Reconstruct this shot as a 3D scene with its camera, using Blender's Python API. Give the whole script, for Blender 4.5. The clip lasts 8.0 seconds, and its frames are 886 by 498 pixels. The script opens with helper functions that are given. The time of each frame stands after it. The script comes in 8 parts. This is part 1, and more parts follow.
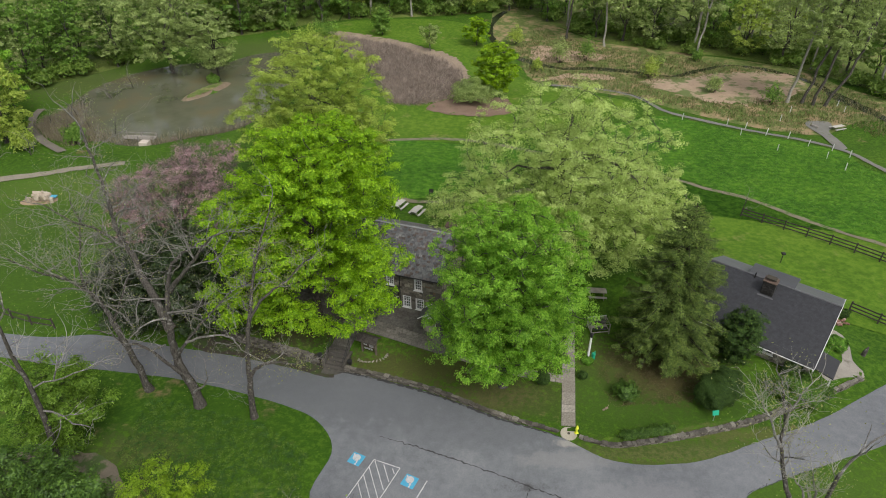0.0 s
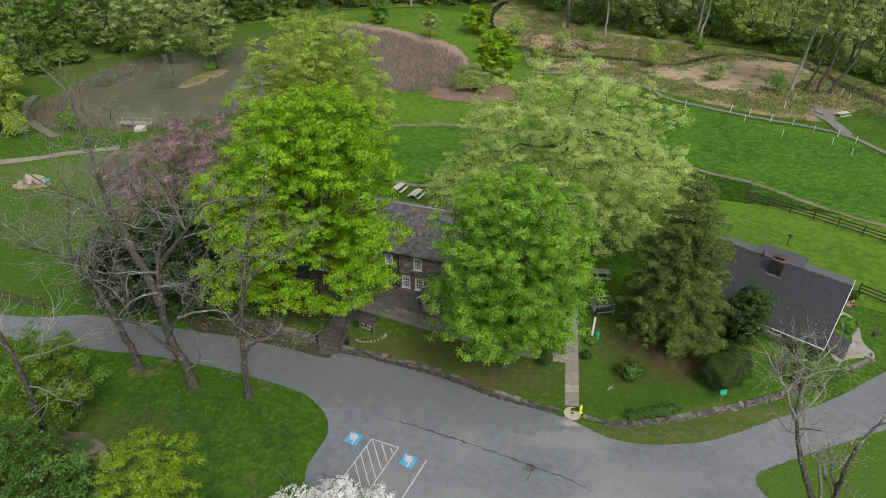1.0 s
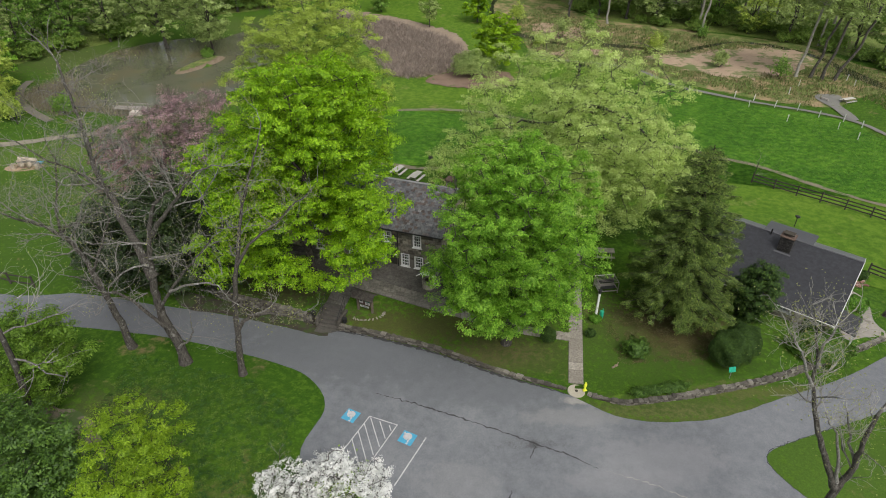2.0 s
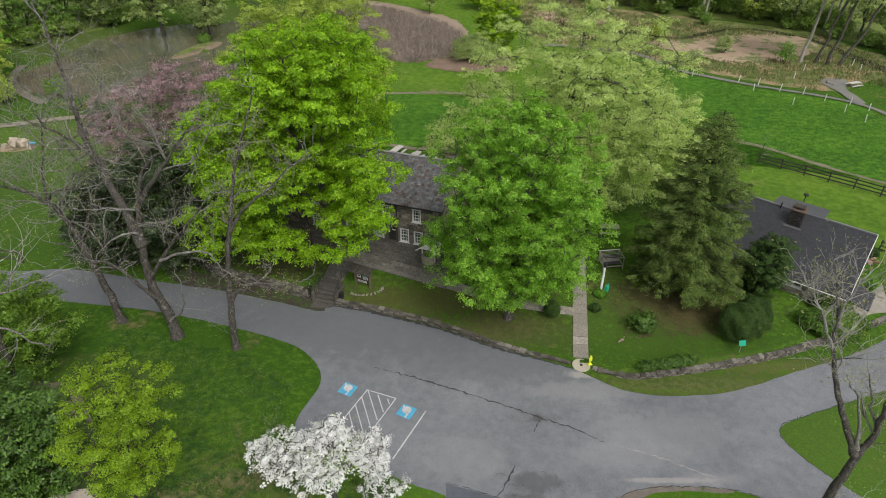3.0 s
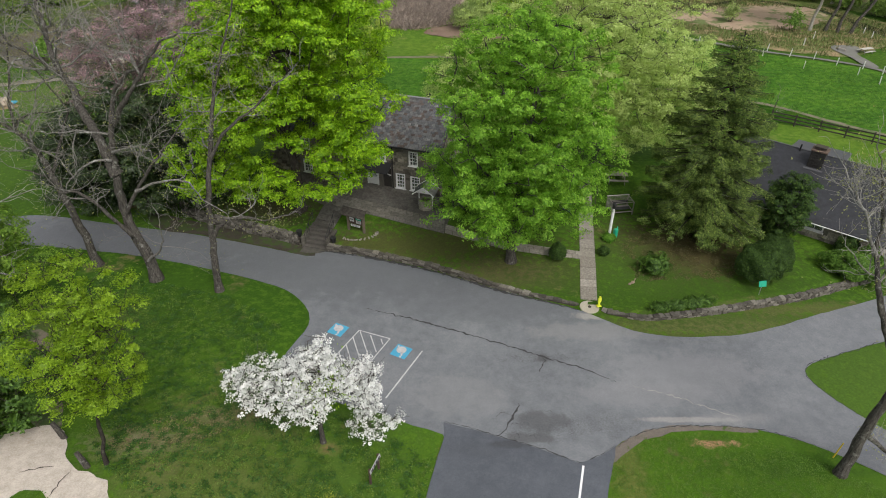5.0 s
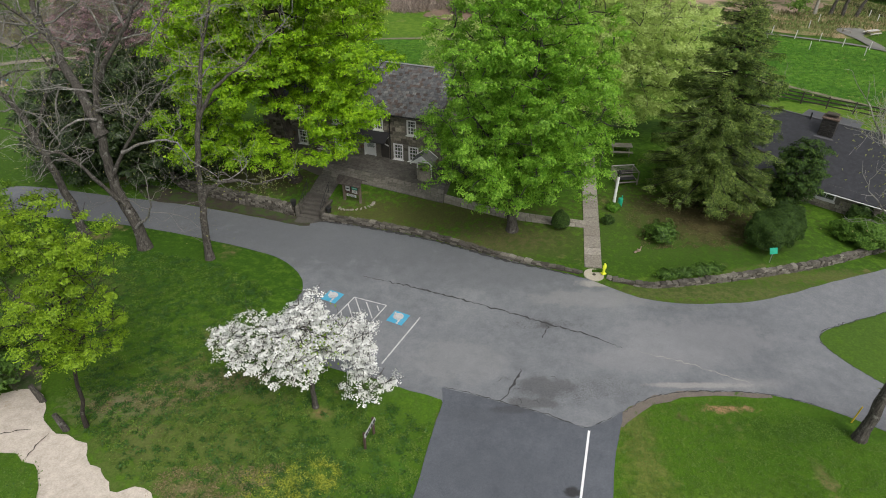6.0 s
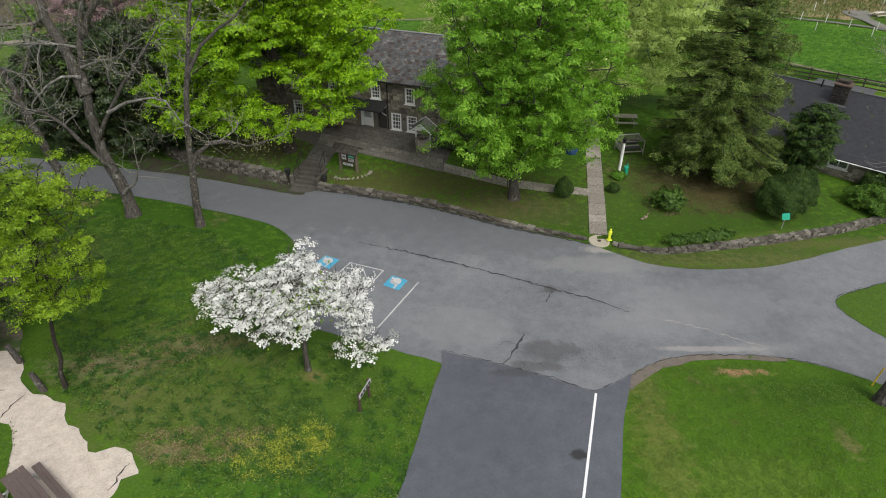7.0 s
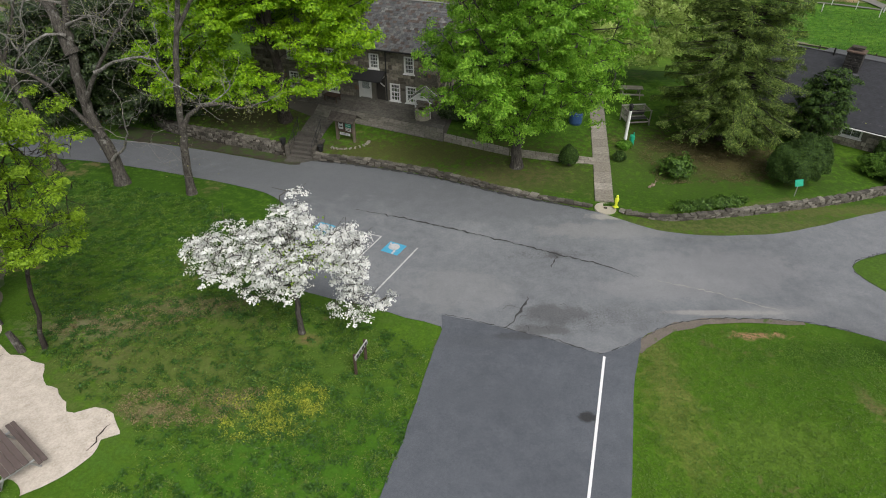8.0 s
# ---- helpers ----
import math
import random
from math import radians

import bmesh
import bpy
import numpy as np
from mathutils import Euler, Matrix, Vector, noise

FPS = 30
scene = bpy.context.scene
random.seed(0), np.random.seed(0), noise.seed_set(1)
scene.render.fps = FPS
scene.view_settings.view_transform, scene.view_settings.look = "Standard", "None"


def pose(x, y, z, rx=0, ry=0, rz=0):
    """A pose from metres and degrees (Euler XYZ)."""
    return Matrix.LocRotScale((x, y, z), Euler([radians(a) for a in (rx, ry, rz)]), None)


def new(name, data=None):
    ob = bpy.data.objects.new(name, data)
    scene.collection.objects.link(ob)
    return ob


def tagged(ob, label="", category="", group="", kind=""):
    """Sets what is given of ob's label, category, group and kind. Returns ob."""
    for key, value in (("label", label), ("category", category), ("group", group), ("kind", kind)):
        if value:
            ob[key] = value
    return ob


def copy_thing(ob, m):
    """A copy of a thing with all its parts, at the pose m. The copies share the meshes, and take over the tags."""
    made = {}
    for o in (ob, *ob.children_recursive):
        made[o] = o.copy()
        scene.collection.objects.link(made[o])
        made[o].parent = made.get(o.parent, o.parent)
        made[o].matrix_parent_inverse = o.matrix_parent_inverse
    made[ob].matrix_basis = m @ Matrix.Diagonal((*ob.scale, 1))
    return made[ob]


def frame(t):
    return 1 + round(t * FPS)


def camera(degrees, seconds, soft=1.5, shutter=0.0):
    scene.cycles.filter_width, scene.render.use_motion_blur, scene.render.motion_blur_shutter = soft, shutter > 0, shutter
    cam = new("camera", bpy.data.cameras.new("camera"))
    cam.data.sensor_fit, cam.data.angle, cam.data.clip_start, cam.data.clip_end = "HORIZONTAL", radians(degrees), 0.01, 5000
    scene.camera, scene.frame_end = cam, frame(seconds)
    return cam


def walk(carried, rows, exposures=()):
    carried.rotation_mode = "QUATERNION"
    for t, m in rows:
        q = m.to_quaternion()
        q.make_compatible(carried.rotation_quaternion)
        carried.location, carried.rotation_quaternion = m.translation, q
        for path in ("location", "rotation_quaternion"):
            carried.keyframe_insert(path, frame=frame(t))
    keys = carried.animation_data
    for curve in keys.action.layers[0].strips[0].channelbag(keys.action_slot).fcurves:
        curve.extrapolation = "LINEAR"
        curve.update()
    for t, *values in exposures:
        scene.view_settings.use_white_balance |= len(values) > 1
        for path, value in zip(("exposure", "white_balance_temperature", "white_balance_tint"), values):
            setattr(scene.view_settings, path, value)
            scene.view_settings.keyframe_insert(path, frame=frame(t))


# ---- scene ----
# camera: a slow, steady descent; rows of seconds, eye, yaw, pitch, roll
cam = camera(70.0, 8.0, soft=1.0)
PATH = [
    (0.0, -0.001, -0.001, 39.000, 0.000, -34.442, 0.000),
    (0.5, -0.041, 0.069, 37.873, -0.041, -34.505, 0.068),
    (1.0, -0.065, 0.147, 36.688, -0.080, -34.570, 0.131),
    (1.5, -0.090, 0.213, 35.533, -0.116, -34.635, 0.189),
    (3.0, -0.184, 0.365, 31.756, -0.210, -34.836, 0.336),
    (3.5, -0.181, 0.425, 30.466, -0.237, -34.905, 0.375),
    (4.0, -0.156, 0.462, 29.165, -0.261, -34.974, 0.410),
    (4.5, -0.123, 0.499, 27.873, -0.282, -35.045, 0.439),
    (6.0, -0.010, 0.594, 24.027, -0.332, -35.262, 0.500),
    (6.5, 0.017, 0.633, 22.765, -0.344, -35.336, 0.510),
    (7.0, 0.038, 0.666, 21.547, -0.353, -35.411, 0.516),
    (7.5, 0.026, 0.707, 20.380, -0.360, -35.487, 0.517),
    (8.0, 0.034, 0.763, 19.290, -0.364, -35.564, 0.514),
]
walk(cam, [(t, pose(x, y, z, 90 + pitch, 0, yaw) @ pose(0, 0, 0, 0, 0, roll)) for t, x, y, z, yaw, pitch, roll in PATH])

# ---- light: an even, overcast spring sky with a weak, wide sun ----
world = bpy.data.worlds.new("sky")
scene.world = world
world.use_nodes = True
wn = world.node_tree
sky = wn.nodes.new("ShaderNodeTexSky")
sky.sky_type, sky.sun_disc = "NISHITA", False
sky.sun_elevation, sky.sun_rotation = radians(52), radians(150)
sky.air_density, sky.dust_density, sky.ozone_density = 1.0, 4.0, 1.0
calm = wn.nodes.new("ShaderNodeHueSaturation")
calm.inputs["Saturation"].default_value = 0.25
wn.links.new(sky.outputs[0], calm.inputs["Color"])
wn.links.new(calm.outputs[0], wn.nodes["Background"].inputs[0])
wn.nodes["Background"].inputs[1].default_value = 0.176
sun = new("sun", bpy.data.lights.new("sun", "SUN"))
sun.data.energy, sun.data.angle, sun.data.color = 1.72, radians(22), (1.0, 0.97, 0.92)
sun.matrix_world = pose(0, 0, 90, 38, 0, 30)
scene.view_settings.exposure = 0.0


# ---- materials ----
def mat(name, rough=0.85, metal=0.0, spec=0.3):
    m = bpy.data.materials.new(name)
    m.use_nodes = True
    b = m.node_tree.nodes["Principled BSDF"]
    b.inputs["Roughness"].default_value = rough
    b.inputs["Metallic"].default_value = metal
    b.inputs["Specular IOR Level"].default_value = spec
    return m, m.node_tree, b


def noise_node(nt, scale, detail=4.0, rough=0.6, world_space=True, seed=0.0):
    src = nt.nodes.new("ShaderNodeNewGeometry" if world_space else "ShaderNodeTexCoord")
    n = nt.nodes.new("ShaderNodeTexNoise")
    n.inputs["Scale"].default_value = scale
    n.inputs["Detail"].default_value = detail
    n.inputs["Roughness"].default_value = rough
    if seed:
        add = nt.nodes.new("ShaderNodeVectorMath")
        add.inputs[1].default_value = (seed, seed * 1.7, seed * 0.6)
        nt.links.new(src.outputs["Position" if world_space else "Object"], add.inputs[0])
        nt.links.new(add.outputs[0], n.inputs["Vector"])
    else:
        nt.links.new(src.outputs["Position" if world_space else "Object"], n.inputs["Vector"])
    return n.outputs["Fac"]


def ramp(nt, value, stops):
    r = nt.nodes.new("ShaderNodeValToRGB")
    r.color_ramp.elements[0].position, r.color_ramp.elements[0].color = stops[0][0], (*stops[0][1], 1)
    r.color_ramp.elements[1].position, r.color_ramp.elements[1].color = stops[-1][0], (*stops[-1][1], 1)
    for p, c in stops[1:-1]:
        r.color_ramp.elements.new(p).color = (*c, 1)
    nt.links.new(value, r.inputs[0])
    return r.outputs[0]


def mix(nt, fac, a, b, mode="MIX"):
    n = nt.nodes.new("ShaderNodeMix")
    n.data_type, n.blend_type = "RGBA", mode
    for sock, v in ((n.inputs[0], fac), (n.inputs[6], a), (n.inputs[7], b)):
        if isinstance(v, (int, float)):
            sock.default_value = v
        elif isinstance(v, tuple):
            sock.default_value = (*v, 1)
        else:
            nt.links.new(v, sock)
    return n.outputs[2]


def steps(nt, value, lo, hi):
    n = nt.nodes.new("ShaderNodeMapRange")
    n.interpolation_type = "SMOOTHSTEP"
    n.inputs["From Min"].default_value, n.inputs["From Max"].default_value = lo, hi
    nt.links.new(value, n.inputs["Value"])
    return n.outputs[0]


def bump(nt, b, height, strength, distance):
    n = nt.nodes.new("ShaderNodeBump")
    n.inputs["Strength"].default_value, n.inputs["Distance"].default_value = strength, distance
    nt.links.new(height, n.inputs["Height"])
    nt.links.new(n.outputs[0], b.inputs["Normal"])


def speckled(name, dark, light, scale, fine, rough=0.9, bump_d=0.01, patch=None, seed=0.0, spec=0.25, metal=0.0):
    """A surface of two colours mixed at two scales, with a third in patches."""
    m, nt, b = mat(name, rough, metal, spec)
    big = noise_node(nt, scale, 5, 0.6, seed=seed)
    small = noise_node(nt, fine, 4, 0.7, seed=seed + 3.1)
    c = ramp(nt, big, [(0.3, dark), (0.7, light)])
    c = mix(nt, 0.55, c, ramp(nt, small, [(0.28, dark), (0.72, light)]))
    if patch:
        c = mix(nt, steps(nt, noise_node(nt, patch[1], 5, 0.65, seed=seed + 9.0), patch[2], patch[3]), c, patch[0])
    nt.links.new(c, b.inputs["Base Color"])
    bump(nt, b, small, 0.6, bump_d)
    return m


def piece_mat(name, stops, fine, rough=0.85, bump_d=0.01, island=False, spec=0.3):
    """A colour that differs from piece to piece, with grain."""
    m, nt, b = mat(name, rough, 0, spec)
    if island:
        r = nt.nodes.new("ShaderNodeNewGeometry").outputs["Random Per Island"]
    else:
        r = nt.nodes.new("ShaderNodeObjectInfo").outputs["Random"]
    c = ramp(nt, r, stops)
    g = noise_node(nt, fine, 5, 0.7)
    c = mix(nt, 0.75, c, ramp(nt, g, [(0.25, (0.25, 0.25, 0.25)), (0.75, (1.5, 1.5, 1.5))]), "MULTIPLY")
    nt.links.new(c, b.inputs["Base Color"])
    bump(nt, b, g, 0.7, bump_d)
    return m


def richer(nt, colour, amount):
    n = nt.nodes.new("ShaderNodeHueSaturation")
    n.inputs["Saturation"].default_value = amount
    nt.links.new(colour, n.inputs["Color"])
    return n.outputs[0]


def leaf_mat(name, stops, through_amount=0.35, rough=0.55, mottle=0.5):
    """Leaves: colour by leaf and by clump, and light that comes through."""
    m, nt, b = mat(name, rough, 0, 0.35)
    r = nt.nodes.new("ShaderNodeNewGeometry").outputs["Random Per Island"]
    c = ramp(nt, r, stops)
    c = mix(nt, mottle, c, ramp(nt, noise_node(nt, 0.55, 3, 0.6), [(0.3, (0.62, 0.66, 0.6)), (0.7, (1.3, 1.25, 1.2))]), "MULTIPLY")
    c = richer(nt, c, 1.03)
    nt.links.new(c, b.inputs["Base Color"])
    t = nt.nodes.new("ShaderNodeBsdfTranslucent")
    nt.links.new(c, t.inputs["Color"])
    s = nt.nodes.new("ShaderNodeMixShader")
    s.inputs[0].default_value = through_amount
    out = nt.nodes["Material Output"]
    nt.links.new(b.outputs[0], s.inputs[1])
    nt.links.new(t.outputs[0], s.inputs[2])
    nt.links.new(s.outputs[0], out.inputs["Surface"])
    return m


def grass_mat(name, dark, mid, light, bare, bare_lo, bare_hi, seed, fine=9.0, bump_d=0.05, tuft=2.2, patches=()):
    m, nt, b = mat(name, 0.9, 0, 0.15)
    big = noise_node(nt, 0.11, 4, 0.55, seed=seed)
    midn = noise_node(nt, tuft, 5, 0.68, seed=seed + 5)
    small = noise_node(nt, fine, 4, 0.75, seed=seed + 8)
    c = ramp(nt, midn, [(0.40, dark), (0.5, mid), (0.60, light)])
    c = mix(nt, 0.4, c, ramp(nt, big, [(0.3, dark), (0.5, mid), (0.7, light)]))
    c = mix(nt, 0.55, c, ramp(nt, small, [(0.25, (0.45, 0.5, 0.4)), (0.75, (1.55, 1.5, 1.5))]), "MULTIPLY")
    p = nt.nodes.new("ShaderNodeMath")
    p.operation = "MULTIPLY_ADD"
    p.inputs[1].default_value = 0.35
    nt.links.new(midn, p.inputs[0])
    nt.links.new(noise_node(nt, 0.32, 4, 0.6, seed=seed + 17), p.inputs[2])
    c = mix(nt, steps(nt, p.outputs[0], bare_lo, bare_hi), c, bare)
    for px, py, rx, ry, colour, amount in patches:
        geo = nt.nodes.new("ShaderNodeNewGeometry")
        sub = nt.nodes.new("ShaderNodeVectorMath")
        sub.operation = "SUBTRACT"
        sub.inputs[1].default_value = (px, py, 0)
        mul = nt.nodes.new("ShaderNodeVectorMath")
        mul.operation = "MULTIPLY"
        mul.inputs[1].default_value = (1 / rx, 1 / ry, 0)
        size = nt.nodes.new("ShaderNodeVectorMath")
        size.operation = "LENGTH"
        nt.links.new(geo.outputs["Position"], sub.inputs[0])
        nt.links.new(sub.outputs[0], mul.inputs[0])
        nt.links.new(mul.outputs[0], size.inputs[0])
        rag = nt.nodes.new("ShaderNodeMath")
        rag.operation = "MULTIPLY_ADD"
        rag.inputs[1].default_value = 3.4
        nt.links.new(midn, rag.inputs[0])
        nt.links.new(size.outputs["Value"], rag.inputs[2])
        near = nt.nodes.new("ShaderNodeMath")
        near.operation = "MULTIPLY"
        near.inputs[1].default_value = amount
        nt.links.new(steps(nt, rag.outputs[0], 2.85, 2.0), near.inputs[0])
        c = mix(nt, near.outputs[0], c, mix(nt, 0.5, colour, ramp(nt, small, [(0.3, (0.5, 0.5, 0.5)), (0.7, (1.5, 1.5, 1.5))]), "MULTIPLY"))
    c = richer(nt, c, 1.05)
    nt.links.new(c, b.inputs["Base Color"])
    h = nt.nodes.new("ShaderNodeMath")
    h.operation = "MULTIPLY_ADD"
    h.inputs[1].default_value = 0.6
    nt.links.new(small, h.inputs[0])
    nt.links.new(midn, h.inputs[2])
    bump(nt, b, h.outputs[0], 0.8, bump_d)
    return m


GRASS = grass_mat("lawn_grass", (0.024, 0.060, 0.008), (0.045, 0.101, 0.011), (0.082, 0.145, 0.019), (0.150, 0.120, 0.060), 0.78, 0.95, 1.0, patches=(
    (-5.6, 16.3, 2.0, 1.3, (0.25, 0.235, 0.05), 0.8), (-7.5, 16.5, 1.8, 1.1, (0.24, 0.18, 0.085), 0.8), (-14.2, 20.2, 3.2, 1.3, (0.25, 0.20, 0.14), 0.9), (-13.0, 18.6, 1.6, 0.6, (0.22, 0.165, 0.10), 0.8), (-9.0, 16.9, 2.0, 0.6, (0.20, 0.165, 0.08), 0.75), (-8.0, 21.2, 1.6, 0.6, (0.17, 0.15, 0.07), 0.6), (-10.8, 22.2, 3.2, 1.1, (0.20, 0.165, 0.10), 0.8), (-10.2, 15.8, 1.5, 0.7, (0.25, 0.18, 0.12), 0.85), (-12.6, 17.6, 1.5, 0.8, (0.18, 0.14, 0.08), 0.6), (-5.6, 20.5, 0.7, 0.5, (0.24, 0.14, 0.085), 0.9), (-9.0, 18.2, 3.0, 1.0, (0.10, 0.11, 0.035), 0.6),
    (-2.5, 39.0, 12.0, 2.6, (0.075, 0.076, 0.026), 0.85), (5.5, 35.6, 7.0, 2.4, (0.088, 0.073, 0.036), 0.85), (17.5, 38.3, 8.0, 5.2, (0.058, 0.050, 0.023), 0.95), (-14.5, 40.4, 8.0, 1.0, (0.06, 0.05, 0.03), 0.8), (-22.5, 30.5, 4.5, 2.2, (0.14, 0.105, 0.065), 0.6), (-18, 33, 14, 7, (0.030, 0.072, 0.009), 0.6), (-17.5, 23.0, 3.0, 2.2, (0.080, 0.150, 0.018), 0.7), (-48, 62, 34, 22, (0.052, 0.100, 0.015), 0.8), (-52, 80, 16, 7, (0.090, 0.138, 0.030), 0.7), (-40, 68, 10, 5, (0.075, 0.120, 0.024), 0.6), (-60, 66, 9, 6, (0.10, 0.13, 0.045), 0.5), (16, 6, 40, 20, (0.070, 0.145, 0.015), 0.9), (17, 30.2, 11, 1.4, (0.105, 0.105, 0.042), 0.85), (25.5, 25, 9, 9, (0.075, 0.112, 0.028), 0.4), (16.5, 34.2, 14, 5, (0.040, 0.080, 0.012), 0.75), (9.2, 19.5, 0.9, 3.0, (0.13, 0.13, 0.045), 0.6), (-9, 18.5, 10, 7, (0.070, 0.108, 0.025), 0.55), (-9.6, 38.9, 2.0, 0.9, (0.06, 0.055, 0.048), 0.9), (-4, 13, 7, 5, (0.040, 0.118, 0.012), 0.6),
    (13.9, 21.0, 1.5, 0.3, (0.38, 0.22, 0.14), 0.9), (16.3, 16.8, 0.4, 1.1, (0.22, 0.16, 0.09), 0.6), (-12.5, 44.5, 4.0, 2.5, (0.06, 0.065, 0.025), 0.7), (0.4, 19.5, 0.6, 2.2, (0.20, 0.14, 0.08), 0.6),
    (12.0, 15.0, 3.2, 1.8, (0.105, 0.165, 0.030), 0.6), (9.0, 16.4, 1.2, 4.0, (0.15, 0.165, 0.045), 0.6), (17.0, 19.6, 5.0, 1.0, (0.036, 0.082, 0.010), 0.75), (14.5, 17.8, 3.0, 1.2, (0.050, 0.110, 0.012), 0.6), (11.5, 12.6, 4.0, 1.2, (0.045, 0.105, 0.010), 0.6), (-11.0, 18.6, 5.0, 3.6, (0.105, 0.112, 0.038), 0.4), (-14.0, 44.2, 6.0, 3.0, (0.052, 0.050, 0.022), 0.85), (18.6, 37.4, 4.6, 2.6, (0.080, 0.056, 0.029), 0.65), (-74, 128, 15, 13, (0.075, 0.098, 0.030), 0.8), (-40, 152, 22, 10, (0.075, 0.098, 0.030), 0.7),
    (24.0, 31.9, 9.0, 0.9, (0.12, 0.11, 0.045), 0.5), (13.5, 36.5, 4.0, 3.5, (0.06, 0.11, 0.02), 0.4)))
MEADOW = grass_mat("meadow_grass", (0.022, 0.074, 0.008), (0.055, 0.142, 0.015), (0.108, 0.215, 0.028), (0.10, 0.15, 0.05), 0.9, 1.0, 40.0, fine=4.0, bump_d=0.15, tuft=1.2)
MOWN = grass_mat("mown_grass", (0.052, 0.108, 0.013), (0.080, 0.150, 0.018), (0.118, 0.190, 0.028), (0.20, 0.19, 0.075), 0.74, 0.98, 70.0, bump_d=0.03, tuft=1.3)
SCRUB = grass_mat("rough_scrub", (0.065, 0.105, 0.026), (0.115, 0.150, 0.045), (0.18, 0.195, 0.08), (0.29, 0.22, 0.13), 0.64, 0.84, 120.0, fine=3.0, bump_d=0.2, tuft=0.7)
FLOOR_WOOD = grass_mat("forest_floor", (0.08, 0.12, 0.03), (0.13, 0.175, 0.045), (0.18, 0.22, 0.065), (0.15, 0.12, 0.07), 0.7, 0.9, 150.0, fine=3.0, bump_d=0.2)
DIRT = speckled("bare_dirt", (0.27, 0.185, 0.125), (0.43, 0.32, 0.225), 0.35, 5.0, patch=((0.10, 0.13, 0.04), 0.45, 0.54, 0.66))
TRAIL = speckled("gravel_trail", (0.13, 0.12, 0.075), (0.22, 0.20, 0.135), 0.6, 9.0, patch=((0.075, 0.13, 0.028), 0.9, 0.5, 0.66))
BANK_EARTH = speckled("bank_earth", (0.25, 0.175, 0.12), (0.41, 0.31, 0.22), 0.5, 4.0, patch=((0.12, 0.15, 0.05), 0.22, 0.49, 0.58))
PAVED = speckled("grey_stone_dust", (0.13, 0.128, 0.112), (0.215, 0.21, 0.188), 0.5, 9.0, patch=((0.09, 0.12, 0.045), 0.9, 0.6, 0.74))
GRAVEL = speckled("pale_gravel", (0.33, 0.28, 0.23), (0.64, 0.575, 0.50), 2.5, 14.0, bump_d=0.03, patch=((0.30, 0.22, 0.14), 0.8, 0.62, 0.76))


def blot(nt, x, y, rx, ry, wobble=0.9, seed=2.0):
    """1 inside an uneven spot of that place and size, 0 outside."""
    geo = nt.nodes.new("ShaderNodeNewGeometry")
    off = nt.nodes.new("ShaderNodeVectorMath")
    off.operation = "SUBTRACT"
    off.inputs[1].default_value = (x, y, 0)
    mul = nt.nodes.new("ShaderNodeVectorMath")
    mul.operation = "MULTIPLY"
    mul.inputs[1].default_value = (1 / rx, 1 / ry, 0)
    size = nt.nodes.new("ShaderNodeVectorMath")
    size.operation = "LENGTH"
    nt.links.new(geo.outputs["Position"], off.inputs[0])
    nt.links.new(off.outputs[0], mul.inputs[0])
    nt.links.new(mul.outputs[0], size.inputs[0])
    rag = nt.nodes.new("ShaderNodeMath")
    rag.operation = "MULTIPLY_ADD"
    rag.inputs[1].default_value = wobble * 2
    nt.links.new(noise_node(nt, 1.1, 5, 0.7, seed=seed + x), rag.inputs[0])
    nt.links.new(size.outputs["Value"], rag.inputs[2])
    return steps(nt, rag.outputs[0], 1.1 + wobble, 0.5 + wobble)


def times(nt, fac, k):
    n = nt.nodes.new("ShaderNodeMath")
    n.operation = "MULTIPLY"
    n.inputs[1].default_value = k
    nt.links.new(fac, n.inputs[0])
    return n.outputs[0]


